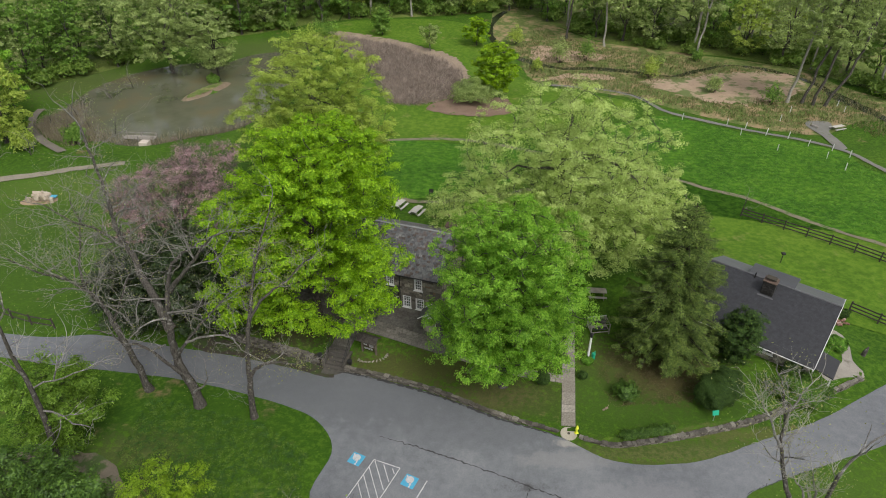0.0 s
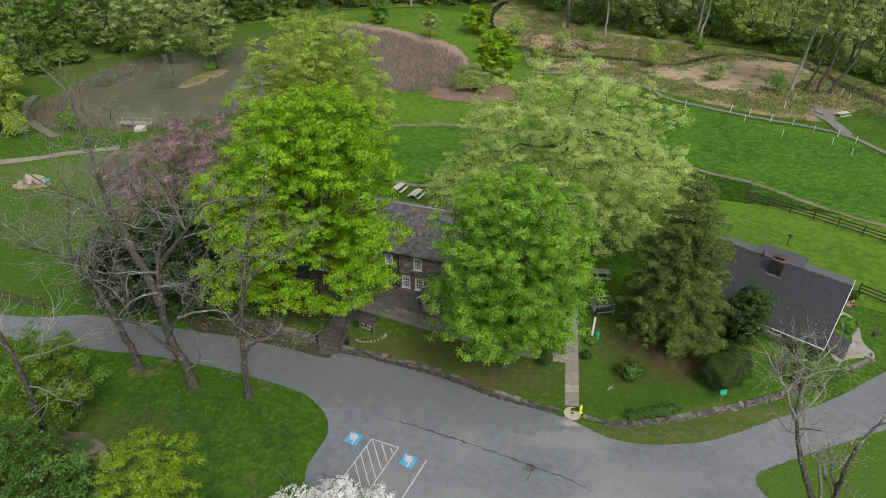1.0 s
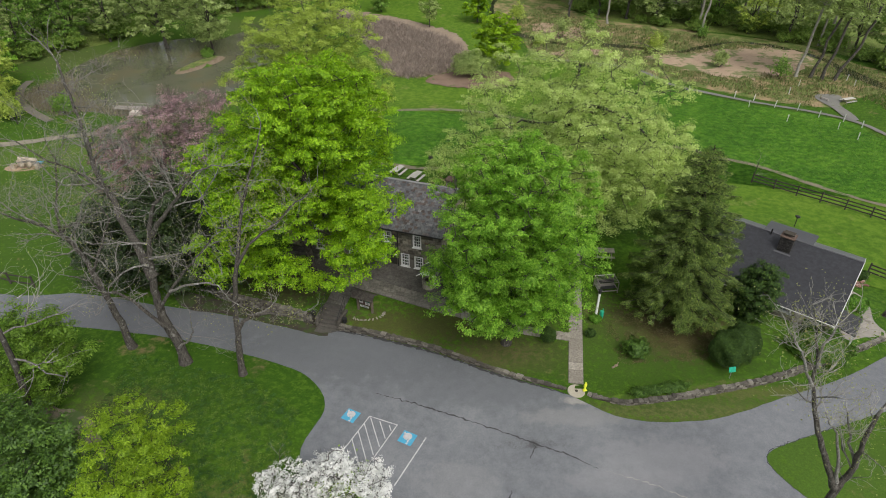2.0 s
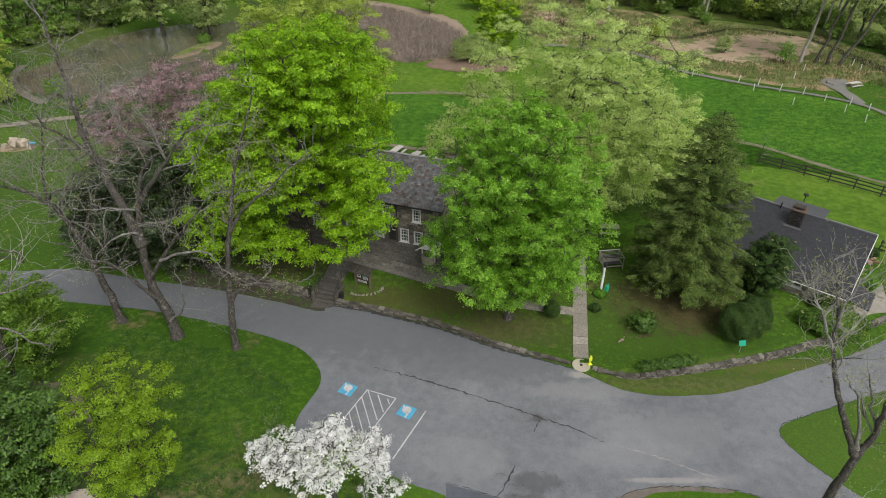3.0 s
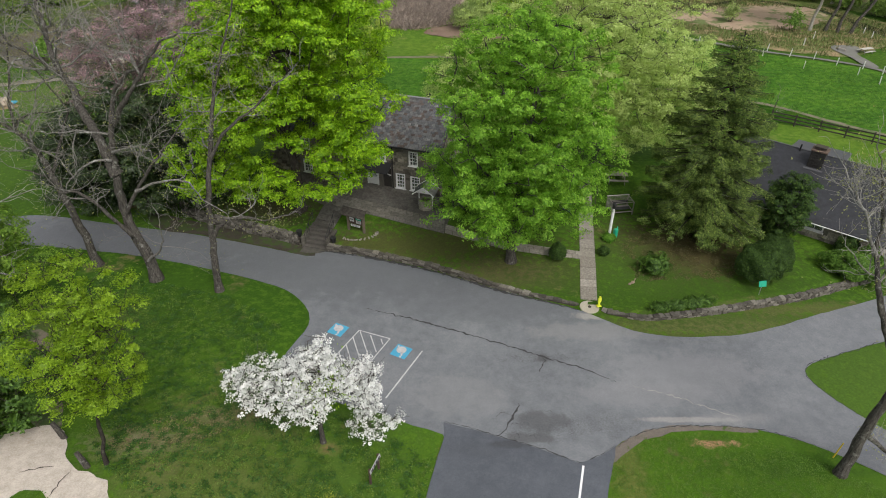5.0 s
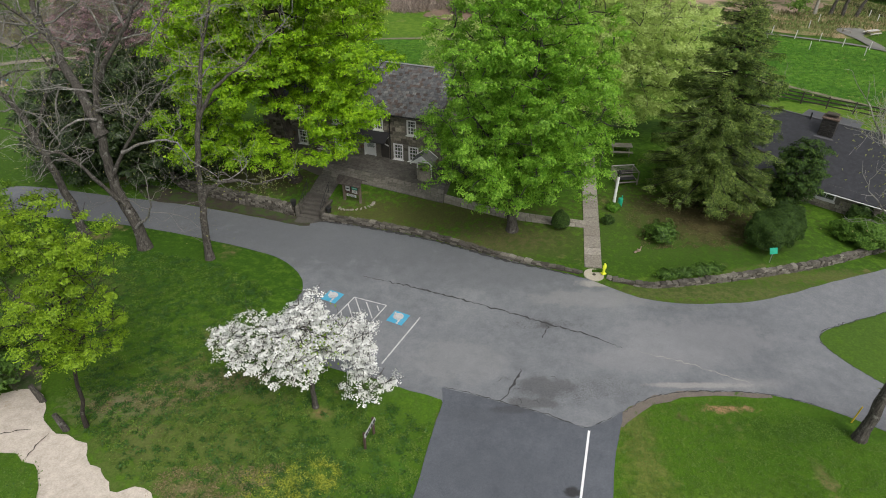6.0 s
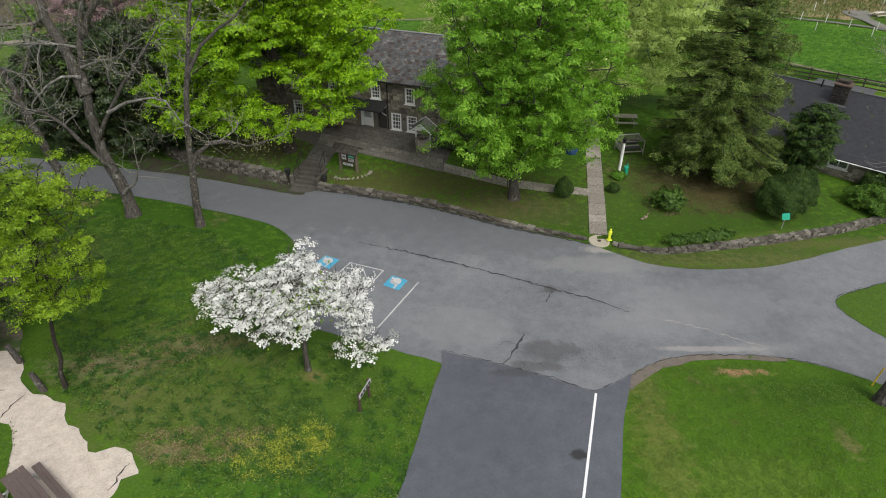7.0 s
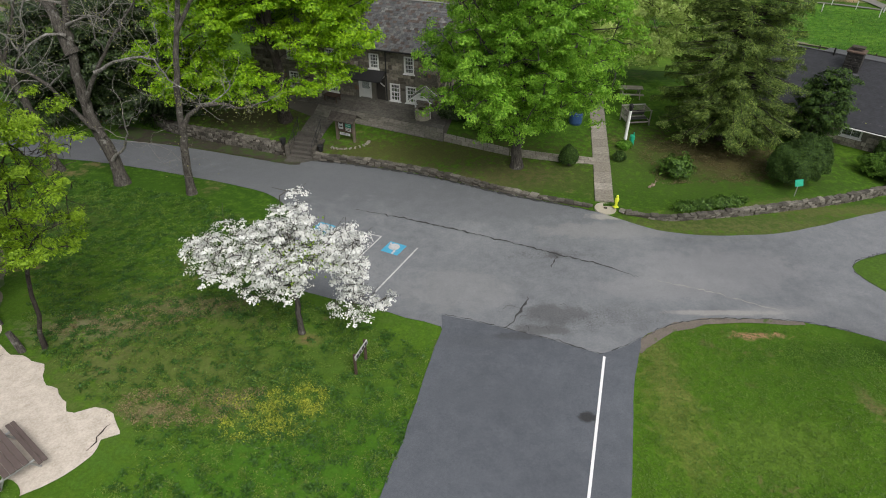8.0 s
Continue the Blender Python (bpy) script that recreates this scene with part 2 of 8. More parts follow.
def asphalt(name, dark, light, tint, seed, spots=(), crazed=()):
    m, nt, b = mat(name, 0.88, 0, 0.3)
    big = noise_node(nt, 0.16, 5, 0.6, seed=seed)
    mid_ = noise_node(nt, 1.4, 5, 0.7, seed=seed + 4)
    grit = noise_node(nt, 38.0, 3, 0.8, seed=seed + 8)
    c = ramp(nt, big, [(0.3, dark), (0.55, tint), (0.72, light)])
    c = mix(nt, 0.45, c, ramp(nt, mid_, [(0.3, dark), (0.7, light)]))
    c = mix(nt, 0.5, c, ramp(nt, grit, [(0.3, (0.55, 0.55, 0.55)), (0.7, (1.42, 1.42, 1.42))]), "MULTIPLY")
    c = mix(nt, 0.4, c, ramp(nt, noise_node(nt, 9.0, 4, 0.75, seed=seed + 2), [(0.3, (0.72, 0.72, 0.72)), (0.7, (1.25, 1.25, 1.25))]), "MULTIPLY")
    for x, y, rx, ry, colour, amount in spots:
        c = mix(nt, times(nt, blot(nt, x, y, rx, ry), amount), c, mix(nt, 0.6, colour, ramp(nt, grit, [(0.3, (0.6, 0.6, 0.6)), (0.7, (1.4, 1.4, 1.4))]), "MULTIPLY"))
    for x, y, rx, ry in crazed:
        v = nt.nodes.new("ShaderNodeTexVoronoi")
        v.feature = "DISTANCE_TO_EDGE"
        v.inputs["Scale"].default_value = 8.0
        nt.links.new(nt.nodes.new("ShaderNodeNewGeometry").outputs["Position"], v.inputs["Vector"])
        line_ = nt.nodes.new("ShaderNodeMath")
        line_.operation = "MULTIPLY"
        nt.links.new(steps(nt, v.outputs["Distance"], 0.10, 0.02), line_.inputs[0])
        nt.links.new(blot(nt, x, y, rx, ry, 1.3), line_.inputs[1])
        c = mix(nt, times(nt, line_.outputs[0], 0.42), c, (0.06, 0.06, 0.06))
    nt.links.new(c, b.inputs["Base Color"])
    bump(nt, b, grit, 0.5, 0.006)
    return m


# the widest dark spots paint tree shade and damp along the far side
OLD_ASPHALT = asphalt("weathered_shaded_asphalt", (0.110, 0.116, 0.126), (0.216, 0.222, 0.230), (0.159, 0.166, 0.178), 3.0, spots=(
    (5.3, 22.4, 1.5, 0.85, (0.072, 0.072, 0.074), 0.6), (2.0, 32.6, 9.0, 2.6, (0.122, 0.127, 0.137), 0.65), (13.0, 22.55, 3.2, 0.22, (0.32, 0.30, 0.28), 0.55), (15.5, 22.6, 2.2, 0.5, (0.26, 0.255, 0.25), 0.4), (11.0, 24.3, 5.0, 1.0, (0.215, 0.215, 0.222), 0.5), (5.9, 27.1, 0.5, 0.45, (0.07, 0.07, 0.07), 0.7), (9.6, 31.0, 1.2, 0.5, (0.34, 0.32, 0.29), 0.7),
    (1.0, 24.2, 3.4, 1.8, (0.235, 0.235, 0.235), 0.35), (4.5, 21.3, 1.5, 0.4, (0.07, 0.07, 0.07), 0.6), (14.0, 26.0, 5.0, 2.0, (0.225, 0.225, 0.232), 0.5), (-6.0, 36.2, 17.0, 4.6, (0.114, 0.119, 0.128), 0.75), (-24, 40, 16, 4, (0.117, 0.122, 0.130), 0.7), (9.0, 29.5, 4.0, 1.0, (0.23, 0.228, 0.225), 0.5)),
    crazed=((5.0, 22.0, 2.6, 1.3), (8.5, 22.3, 2.2, 1.0), (5.5, 27.2, 3.0, 0.5)))
NEW_ASPHALT = asphalt("fresh_asphalt", (0.067, 0.073, 0.085), (0.122, 0.131, 0.150), (0.092, 0.100, 0.115), 8.0, spots=((5.55, 16.35, 0.34, 0.3, (0.032, 0.032, 0.033), 0.95), (5.85, 16.3, 0.2, 0.16, (0.032, 0.032, 0.033), 0.9), (3.6, 20.9, 1.4, 0.3, (0.05, 0.05, 0.055), 0.6), (2.0, 17.5, 3.2, 1.2, (0.082, 0.089, 0.102), 0.4), (1.5, 20.5, 2.6, 0.5, (0.075, 0.08, 0.09), 0.4)))
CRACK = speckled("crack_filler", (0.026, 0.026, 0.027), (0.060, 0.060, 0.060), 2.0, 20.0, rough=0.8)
PALE_DUST = speckled("dusty_asphalt", (0.22, 0.21, 0.20), (0.32, 0.31, 0.29), 1.5, 20.0)
ROAD_PAINT = speckled("worn_white_paint", (0.34, 0.34, 0.34), (0.60, 0.60, 0.59), 2.0, 16.0, patch=((0.20, 0.20, 0.20), 5.0, 0.54, 0.70))
NEW_PAINT = speckled("white_line_paint", (0.68, 0.68, 0.68), (0.8, 0.8, 0.8), 2.0, 16.0)
BLUE_PAINT = speckled("blue_road_paint", (0.05, 0.27, 0.42), (0.09, 0.36, 0.52), 2.0, 16.0, patch=((0.20, 0.29, 0.35), 4.0, 0.52, 0.72))


def bark_mat(name, dark, light, lichen):
    """Bark with furrows along the trunk and paler lichen."""
    m, nt, b = mat(name, 0.92, 0, 0.2)
    geo = nt.nodes.new("ShaderNodeNewGeometry")
    st = nt.nodes.new("ShaderNodeVectorMath")
    st.operation = "MULTIPLY"
    st.inputs[1].default_value = (1, 1, 0.16)
    nt.links.new(geo.outputs["Position"], st.inputs[0])
    n = nt.nodes.new("ShaderNodeTexNoise")
    n.inputs["Scale"].default_value, n.inputs["Detail"].default_value, n.inputs["Roughness"].default_value = 14.0, 5.0, 0.75
    nt.links.new(st.outputs[0], n.inputs["Vector"])
    c = ramp(nt, n.outputs["Fac"], [(0.35, dark), (0.65, light)])
    c = mix(nt, steps(nt, noise_node(nt, 2.6, 5, 0.7), 0.54, 0.70), c, lichen)
    nt.links.new(c, b.inputs["Base Color"])
    bump(nt, b, n.outputs["Fac"], 1.0, 0.05)
    return m


BARK = bark_mat("grey_bark", (0.024, 0.021, 0.018), (0.112, 0.102, 0.088), (0.20, 0.195, 0.175))
LIMB = bark_mat("lichened_limb", (0.07, 0.064, 0.055), (0.24, 0.23, 0.21), (0.44, 0.435, 0.41))
PALE_BARK = speckled("pale_flaking_bark", (0.12, 0.11, 0.09), (0.42, 0.40, 0.35), 2.0, 10.0, bump_d=0.02)
DARK_BARK = bark_mat("dark_bark", (0.014, 0.012, 0.010), (0.065, 0.054, 0.045), (0.11, 0.105, 0.09))
TWIG = speckled("twig_bark", (0.11, 0.10, 0.09), (0.32, 0.305, 0.28), 3.0, 16.0)


# ---- the lie of the land ----
def sstep(a, b, v):
    t = np.clip((np.asarray(v, float) - a) / (b - a), 0, 1)
    return t * t * (3 - 2 * t)


WALL_LINE = [(-60, 54), (-40, 50), (-28, 47.8), (-21.5, 45.6), (-20.0, 44.0), (-18.3, 43.1), (-15.2, 42.0), (-12.7, 41.2), (-10.4, 40.2), (-8.1, 39.4), (-2.9, 37.5), (0.2, 36.1), (4.2, 34.0), (7.4, 32.7), (9.6, 31.9),
             (11.9, 31.0), (13.4, 30.8), (16.8, 31.3), (20.4, 32.1), (24.1, 33.1), (28.1, 34.8), (32.4, 36.8), (36.7, 39.1), (60, 52)]
PROFILE = ((-2000, 0.6), (0, 0.6), (14, 0.5), (22, 0.2), (30, 0.0), (40, -0.6), (55, -1.8), (70, -3.2), (100, -5.2), (130, -6.0), (3000, -6.0))


def base_height(x, y):
    x, y = np.asarray(x, float), np.asarray(y, float)
    z = np.interp(y, [p[0] for p in PROFILE], [p[1] for p in PROFILE])
    z = z + 1.2 * sstep(-3, -14, x) * sstep(27, 18, y) + 0.5 * sstep(12, 17, x) * sstep(22, 16, y)
    z = z - 0.45 * np.exp(-((x + 11) / 7) ** 2 - ((y - 40) / 5) ** 2)
    z = z - 1.2 * sstep(-20, -50, x) * sstep(45, 75, y)
    return z - 0.9 * sstep(22, 40, x) * sstep(62, 45, y) * sstep(28, 36, y)


def wall_distance(x, y):
    """Metres behind the retaining wall (minus: on the road's side) and the wall's x there."""
    x, y = np.asarray(x, float), np.asarray(y, float)
    best, sign, at = np.full(np.shape(x), 1e9), np.ones(np.shape(x)), np.zeros(np.shape(x))
    for (ax, ay), (bx, by) in zip(WALL_LINE, WALL_LINE[1:]):
        dx, dy = bx - ax, by - ay
        k = np.clip(((x - ax) * dx + (y - ay) * dy) / (dx * dx + dy * dy), 0, 1)
        px, py = ax + k * dx, ay + k * dy
        d = np.hypot(x - px, y - py)
        near = d < best
        best = np.where(near, d, best)
        sign = np.where(near, np.sign(dx * (y - ay) - dy * (x - ax)), sign)
        at = np.where(near, px, at)
    return best * sign, at


POND_LEVEL = -6.75


def wall_height(x):
    return np.interp(x, (-40, -24, -15, -11, -8, 0, 6, 9, 11, 13, 17, 24, 32, 38, 45), (0.0, 0.6, 0.9, 0.85, 0.45, 0.32, 0.19, 0.12, 0.12, 0.22, 0.38, 0.44, 0.46, 0.25, 0.0))


def height(x, y):
    """The ground: the valley's slope, and the yard that the stone wall holds up."""
    x, y = np.asarray(x, float), np.asarray(y, float)
    b = base_height(x, y)
    d, at = wall_distance(x, y)
    held = b + wall_height(at) * sstep(0.05, 0.3, d) * sstep(25, 8, d)
    level = np.where(x < 9, 0.15 + 0.035 * np.clip(y - 42, -4, 6), 0.08) + 0 * x
    level = level * sstep(-2, 2, y - 30) + 0
    inside = sstep(-24, -15, x) * sstep(40, 29, x) * sstep(63, 50, y) * sstep(0.3, 4.0, d)
    z = held + (level - held) * inside
    # the cutting in which the terrace steps stand
    a = math.radians(-16)
    sx = (x + 9.55) * math.cos(a) + (y - 39.75) * math.sin(a)
    sy = -(x + 9.55) * math.sin(a) + (y - 39.75) * math.cos(a)
    stair = -1.0 + 0.66 * np.clip(sy - 0.2, -0.5, 2.0)
    cut = sstep(1.05, 0.9, np.abs(sx)) * sstep(-0.2, 0.1, sy) * sstep(2.05, 1.85, sy)
    z = z + (np.minimum(stair - 0.12, z) - z) * cut
    pond = np.hypot((x + 50) / 17.5, (y - 118) / 19) + 0.05 * np.sin(4 * np.arctan2(y - 118, x + 50)) + 0.03 * np.sin(9 * np.arctan2(y - 118, x + 50))
    arm = np.hypot((x + 39) / 8, (y - 134) / 12)
    z = z + (POND_LEVEL - 0.5 - z) * np.maximum(sstep(1.16, 0.98, pond), sstep(1.25, 0.95, arm))
    iu, iv = (x + 47.4) * 0.52 + (y - 122.5) * 0.85, (x + 47.4) * 0.85 - (y - 122.5) * 0.52
    isle = np.hypot(iu / 6.2, iv / 1.8)
    return z + (POND_LEVEL + 0.45 - z) * sstep(1.25, 0.7, isle)


def ground(x, y):
    return float(height(np.array([x]), np.array([y]))[0])


def link(name, verts, faces, material, parent=None, label="", smooth=False):
    me = bpy.data.meshes.new(name)
    me.from_pydata([tuple(v) for v in verts], [], [tuple(f) for f in faces])
    me.materials.append(material)
    if smooth:
        me.polygons.foreach_set("use_smooth", [True] * len(me.polygons))
    me.update()
    ob = new(name, me)
    if parent:
        ob.parent = parent
    if label:
        ob["label"] = label
    return ob


def part(name, bm, material, parent=None, label=""):
    me = bpy.data.meshes.new(name)
    bm.to_mesh(me)
    bm.free()
    me.materials.append(material)
    ob = new(name, me)
    if parent:
        ob.parent = parent
    if label:
        ob["label"] = label
    return ob


def thing(name, x, y, z=None, turn=0.0, label="", category="", group="", kind=""):
    ob = new(name)
    ob.matrix_basis = pose(x, y, ground(x, y) if z is None else z, 0, 0, turn)
    return tagged(ob, label, category, group, kind)


def box(bm, x, y, z, sx, sy, sz, bevel=0.0, turn=None):
    """A box with its centre at x, y, z; bevelled edges."""
    r = bmesh.ops.create_cube(bm, size=1.0, matrix=Matrix.Translation((x, y, z)) @ (turn or Matrix()) @ Matrix.Diagonal((sx, sy, sz, 1)))
    if bevel:
        es = list({e for v in r["verts"] for e in v.link_edges})
        bmesh.ops.bevel(bm, geom=es, offset=bevel, segments=1, affect="EDGES", profile=0.5)
    return r["verts"]


def boxed(name, x, y, z, sx, sy, sz, material, parent, label="", bevel=0.01, turn=None):
    bm = bmesh.new()
    box(bm, x, y, z, sx, sy, sz, bevel, turn)
    return part(name, bm, material, parent, label)


def rod(bm, a, b, r0, r1=None, sides=8):
    a, b = Vector(a), Vector(b)
    m = Matrix.Translation((a + b) / 2) @ (b - a).to_track_quat("Z", "Y").to_matrix().to_4x4()
    bmesh.ops.create_cone(bm, cap_ends=True, segments=sides, radius1=r0, radius2=r0 if r1 is None else r1, depth=(b - a).length, matrix=m)


def smooth_line(points, step=0.6, closed=False):
    """A rounded line through the points, at even steps."""
    p = [Vector((*q, 0)) for q in points]
    n, out = len(p), []
    for i in range(n if closed else n - 1):
        a, b, c, d = (p[(i + k) % n] if closed else p[min(max(i + k, 0), n - 1)] for k in (-1, 0, 1, 2))
        m = max(2, int((c - b).length / step))
        for j in range(m):
            t = j / m
            out.append(0.5 * (2 * b + (c - a) * t + (2 * a - 5 * b + 4 * c - d) * t * t + (3 * b - a - 3 * c + d) * t ** 3))
    if not closed:
        out.append(p[-1])
    return [(v.x, v.y) for v in out]


def sheet(name, outline, material, lift, cell=1.0, parent=None, kind="structure", label="", category="", ragged=0.0):
    """A flat area with that outline, laid over the ground."""
    if ragged:
        outline = [(x + ragged * noise.noise((x * 1.3, y * 1.3, 1.0)), y + ragged * noise.noise((x * 1.3, y * 1.3, 7.0))) for x, y in outline]
    bm = bmesh.new()
    f = bm.faces.new([bm.verts.new((x, y, 0)) for x, y in outline])
    bmesh.ops.triangulate(bm, faces=[f])
    for axis in (0, 1):
        lo, hi = min(p[axis] for p in outline), max(p[axis] for p in outline)
        k = math.floor(lo / cell) + 1
        while k * cell < hi:
            co, no = [0, 0, 0], [0, 0, 0]
            co[axis], no[axis] = k * cell, 1
            bmesh.ops.bisect_plane(bm, geom=bm.verts[:] + bm.edges[:] + bm.faces[:], plane_co=co, plane_no=no)
            k += 1
    bmesh.ops.recalc_face_normals(bm, faces=bm.faces[:])
    vs = bm.verts[:]
    z = height(np.array([v.co.x for v in vs]), np.array([v.co.y for v in vs]))
    for v, h in zip(vs, z):
        v.co.z = h + lift
    for f in bm.faces:
        if f.normal.z < 0:
            f.normal_flip()
    ob = part(name, bm, material, parent)
    return ob if parent else tagged(ob, label, category, "", kind)


def band(name, line, width, material, lift, **kw):
    """A strip of that width along a line."""
    pts = smooth_line(line, 1.0)
    left, right = [], []
    for i, (x, y) in enumerate(pts):
        a, b = pts[max(i - 1, 0)], pts[min(i + 1, len(pts) - 1)]
        d = Vector((b[0] - a[0], b[1] - a[1])).normalized()
        w = (width(i / (len(pts) - 1)) if callable(width) else width) / 2
        left.append((x - d.y * w, y + d.x * w))
        right.append((x + d.y * w, y - d.x * w))
    return sheet(name, left + right[::-1], material, lift, **kw)


def spread(a, b, fine_a, fine_b, fine, coarse, far):
    v = list(np.arange(fine_a, fine_b, fine)) + [fine_b]
    lo = list(np.arange(a, fine_a, coarse))
    hi = list(np.arange(fine_b + coarse, b, coarse)) + [b]
    return np.array([-far, -far / 2, -far / 4] + lo + v + hi + [far / 4, far / 2, far])


gx = spread(-120, 120, -30, 44, 0.3, 2.0, 1200)
gy = spread(0, 230, 28, 52, 0.3, 2.0, 1200)
GX, GY = np.meshgrid(gx, gy)
GZ = height(GX.ravel(), GY.ravel())
W = len(gx)
idx = (np.arange(len(gy) - 1)[:, None] * W + np.arange(W - 1)[None, :]).ravel()
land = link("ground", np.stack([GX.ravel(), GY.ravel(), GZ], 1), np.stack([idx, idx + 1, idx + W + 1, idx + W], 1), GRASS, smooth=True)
tagged(land, "green lawn sloping gently down into the valley", "ground", kind="structure")

# roads: the outline of the old asphalt, edge by edge
far_edge = [(-70, 52), (-41, 44.3), (-32, 44), (-25, 42.4), (-19, 41.2), (-14.8, 40.2), (-10.7, 39.1), (-8.2, 39.2), (-2.9, 37.2), (0.2, 35.8), (4.2, 33.7), (7.4, 32.4), (9.2, 31.5), (10.5, 30.5),
            (11.9, 29.6), (14, 29.1), (16.5, 29.1), (19.3, 29.5), (24.4, 31.4), (29.9, 33.7), (38.5, 38.5), (60, 50), (80, 61)]
right_near = [(90, 55), (60, 41.5), (46, 36), (33.6, 31.1), (28.3, 29.2), (24.5, 27.9), (21.6, 26.8), (20.8, 25.9), (21.3, 24.3), (22.7, 22.3), (24.5, 20.4), (30, 16), (40, 9)]
lawn_right = [(34, 6), (26, 13.5), (21.5, 18.6), (19.3, 20.5), (18, 21.3), (16.4, 21.9), (14.6, 22.1), (12.3, 22.1), (10.7, 21.8), (9.6, 21.3), (8.7, 20.7), (7.8, 18.5)]
lawn_left = [(0.2, 20.4), (0.1, 21.5), (-1.5, 22.1), (-3, 22.8), (-5.6, 23.6), (-7.8, 24.6), (-9.2, 26), (-9.1, 27.6), (-8.4, 29.4), (-8.3, 30.6), (-8.9, 32.1), (-10.4, 33.8), (-12.6, 35), (-15.8, 36.2),
             (-20.5, 37.6), (-25, 38.5), (-29.7, 39.2), (-36, 40.2), (-70, 47)]
road_outline = smooth_line(far_edge) + smooth_line(right_near) + smooth_line(lawn_right) + smooth_line(lawn_left)
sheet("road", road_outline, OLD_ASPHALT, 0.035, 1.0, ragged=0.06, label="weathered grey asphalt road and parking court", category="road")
drive = smooth_line([(0.12, 22.3), (1.6, 21.85), (3.1, 21.3), (5, 20.6), (6.75, 19.75)]) + smooth_line([(6.85, 19.75), (8.0, 20.3), (8.75, 20.8)]) + \
    smooth_line([(8.6, 20.2), (7.9, 18.4), (7.3, 16.4), (6.4, 13.0), (4.5, 6), (2, -3), (-2, -16), (-7, -32)]) + smooth_line([(-15.5, -32), (-9.8, -16), (-5.2, -3), (-3.2, 7), (-1.9, 12.9), (-1.25, 15.3), (-0.65, 18), (0.15, 21.3)])
sheet("driveway", drive, NEW_ASPHALT, 0.055, 1.0, kind="structure", ragged=0.07, label="fresh dark asphalt driveway", category="road")

# ---- lines and marks painted on the asphalt ----
def strip(name, a, b, width, material, parent=None, lift=0.06):
    d = (Vector(b) - Vector(a)).normalized()
    n = Vector((-d.y, d.x)) * width / 2
    a, b = Vector(a), Vector(b)
    return sheet(name, [tuple(a + n), tuple(a - n), tuple(b - n), tuple(b + n)], material, lift, 0.7, parent)


tagged(strip("line", (6.92, 19.6), (1.5, 1.0), 0.105, NEW_PAINT, None, 0.075), "crisp white edge line on fresh asphalt", "road marking", kind="structure")

# ---- trees ----
def tube_mesh(name, limbs, material, parent, label=""):
    """Tapered limbs, each a list of (point, radius), as one mesh."""
    verts, faces = [], []
    for limb in limbs:
        sides = 8 if limb[0][1] > 0.12 else 5 if limb[0][1] > 0.035 else 3
        first = len(verts)
        for i, (p, r) in enumerate(limb):
            d = (limb[min(i + 1, len(limb) - 1)][0] - limb[max(i - 1, 0)][0])
            d = d.normalized() if d.length > 1e-6 else Vector((0, 0, 1))
            s = d.cross(Vector((0.31, 0.95, 0.05)) if abs(d.x) > 0.5 else Vector((1, 0.1, 0))).normalized()
            q = d.cross(s)
            for k in range(sides):
                a = 2 * math.pi * k / sides
                verts.append(p + (s * math.cos(a) + q * math.sin(a)) * r)
        for i in range(len(limb) - 1):
            for k in range(sides):
                a, b = first + i * sides + k, first + i * sides + (k + 1) % sides
                faces.append((a, b, b + sides, a + sides))
    return link(name, verts, faces, material, parent, label, smooth=True)


def leaf_mesh(name, centres, normals, size, material, parent, rng, label="", slim=0.6, droop=0.25, folded=False):
    """Many single leaves: each a pointed triangle, or a diamond folded along its rib."""
    n = len(centres)
    nrm = normals / (np.linalg.norm(normals, axis=1, keepdims=True) + 1e-9)
    a = np.cross(nrm, rng.normal(size=(n, 3)))
    a /= np.linalg.norm(a, axis=1, keepdims=True) + 1e-9
    b = np.cross(nrm, a)
    s = (size * rng.uniform(0.6, 1.3, (n, 1)))
    tip, tail = centres + a * s, centres - a * s
    if folded:
        left = centres + b * s * slim - nrm * s * droop
        right = centres - b * s * slim - nrm * s * droop
        v = np.stack([tail, left, tip, right], 1).reshape(-1, 3)
        i = np.arange(n) * 4
        tri = np.stack([i, i + 1, i + 2, i, i + 2, i + 3], 1).ravel()
    else:
        v = np.stack([tip, tail + b * s * slim, tail - b * s * slim], 1).reshape(-1, 3)
        tri = np.arange(3 * n)
    me = bpy.data.meshes.new(name)
    me.vertices.add(len(v))
    me.vertices.foreach_set("co", v.ravel().astype(np.float32))
    me.loops.add(len(tri))
    me.loops.foreach_set("vertex_index", tri.astype(np.int32))
    me.polygons.add(len(tri) // 3)
    me.polygons.foreach_set("loop_start", (np.arange(len(tri) // 3) * 3).astype(np.int32))
    me.materials.append(material)
    me.update(calc_edges=True)
    ob = new(name, me)
    ob.parent = parent
    if label:
        ob["label"] = label
    return tagged(ob, kind="stuff")


def bend(a, b, rng, wobble=0.08, n=5, rise=0.0):
    """A slightly crooked line from a to b."""
    out, length = [], (b - a).length
    for i in range(n + 1):
        t = i / n
        p = a.lerp(b, t)
        if 0 < i < n:
            p = p + Vector(rng.normal(0, wobble * length / 2, 3))
        p.z += rise * length * math.sin(math.pi * t)
        out.append(p)
    return out


def taper(points, r0, r1):
    n = len(points) - 1
    return [(p, r0 + (r1 - r0) * (i / n) ** 0.8) for i, p in enumerate(points)]


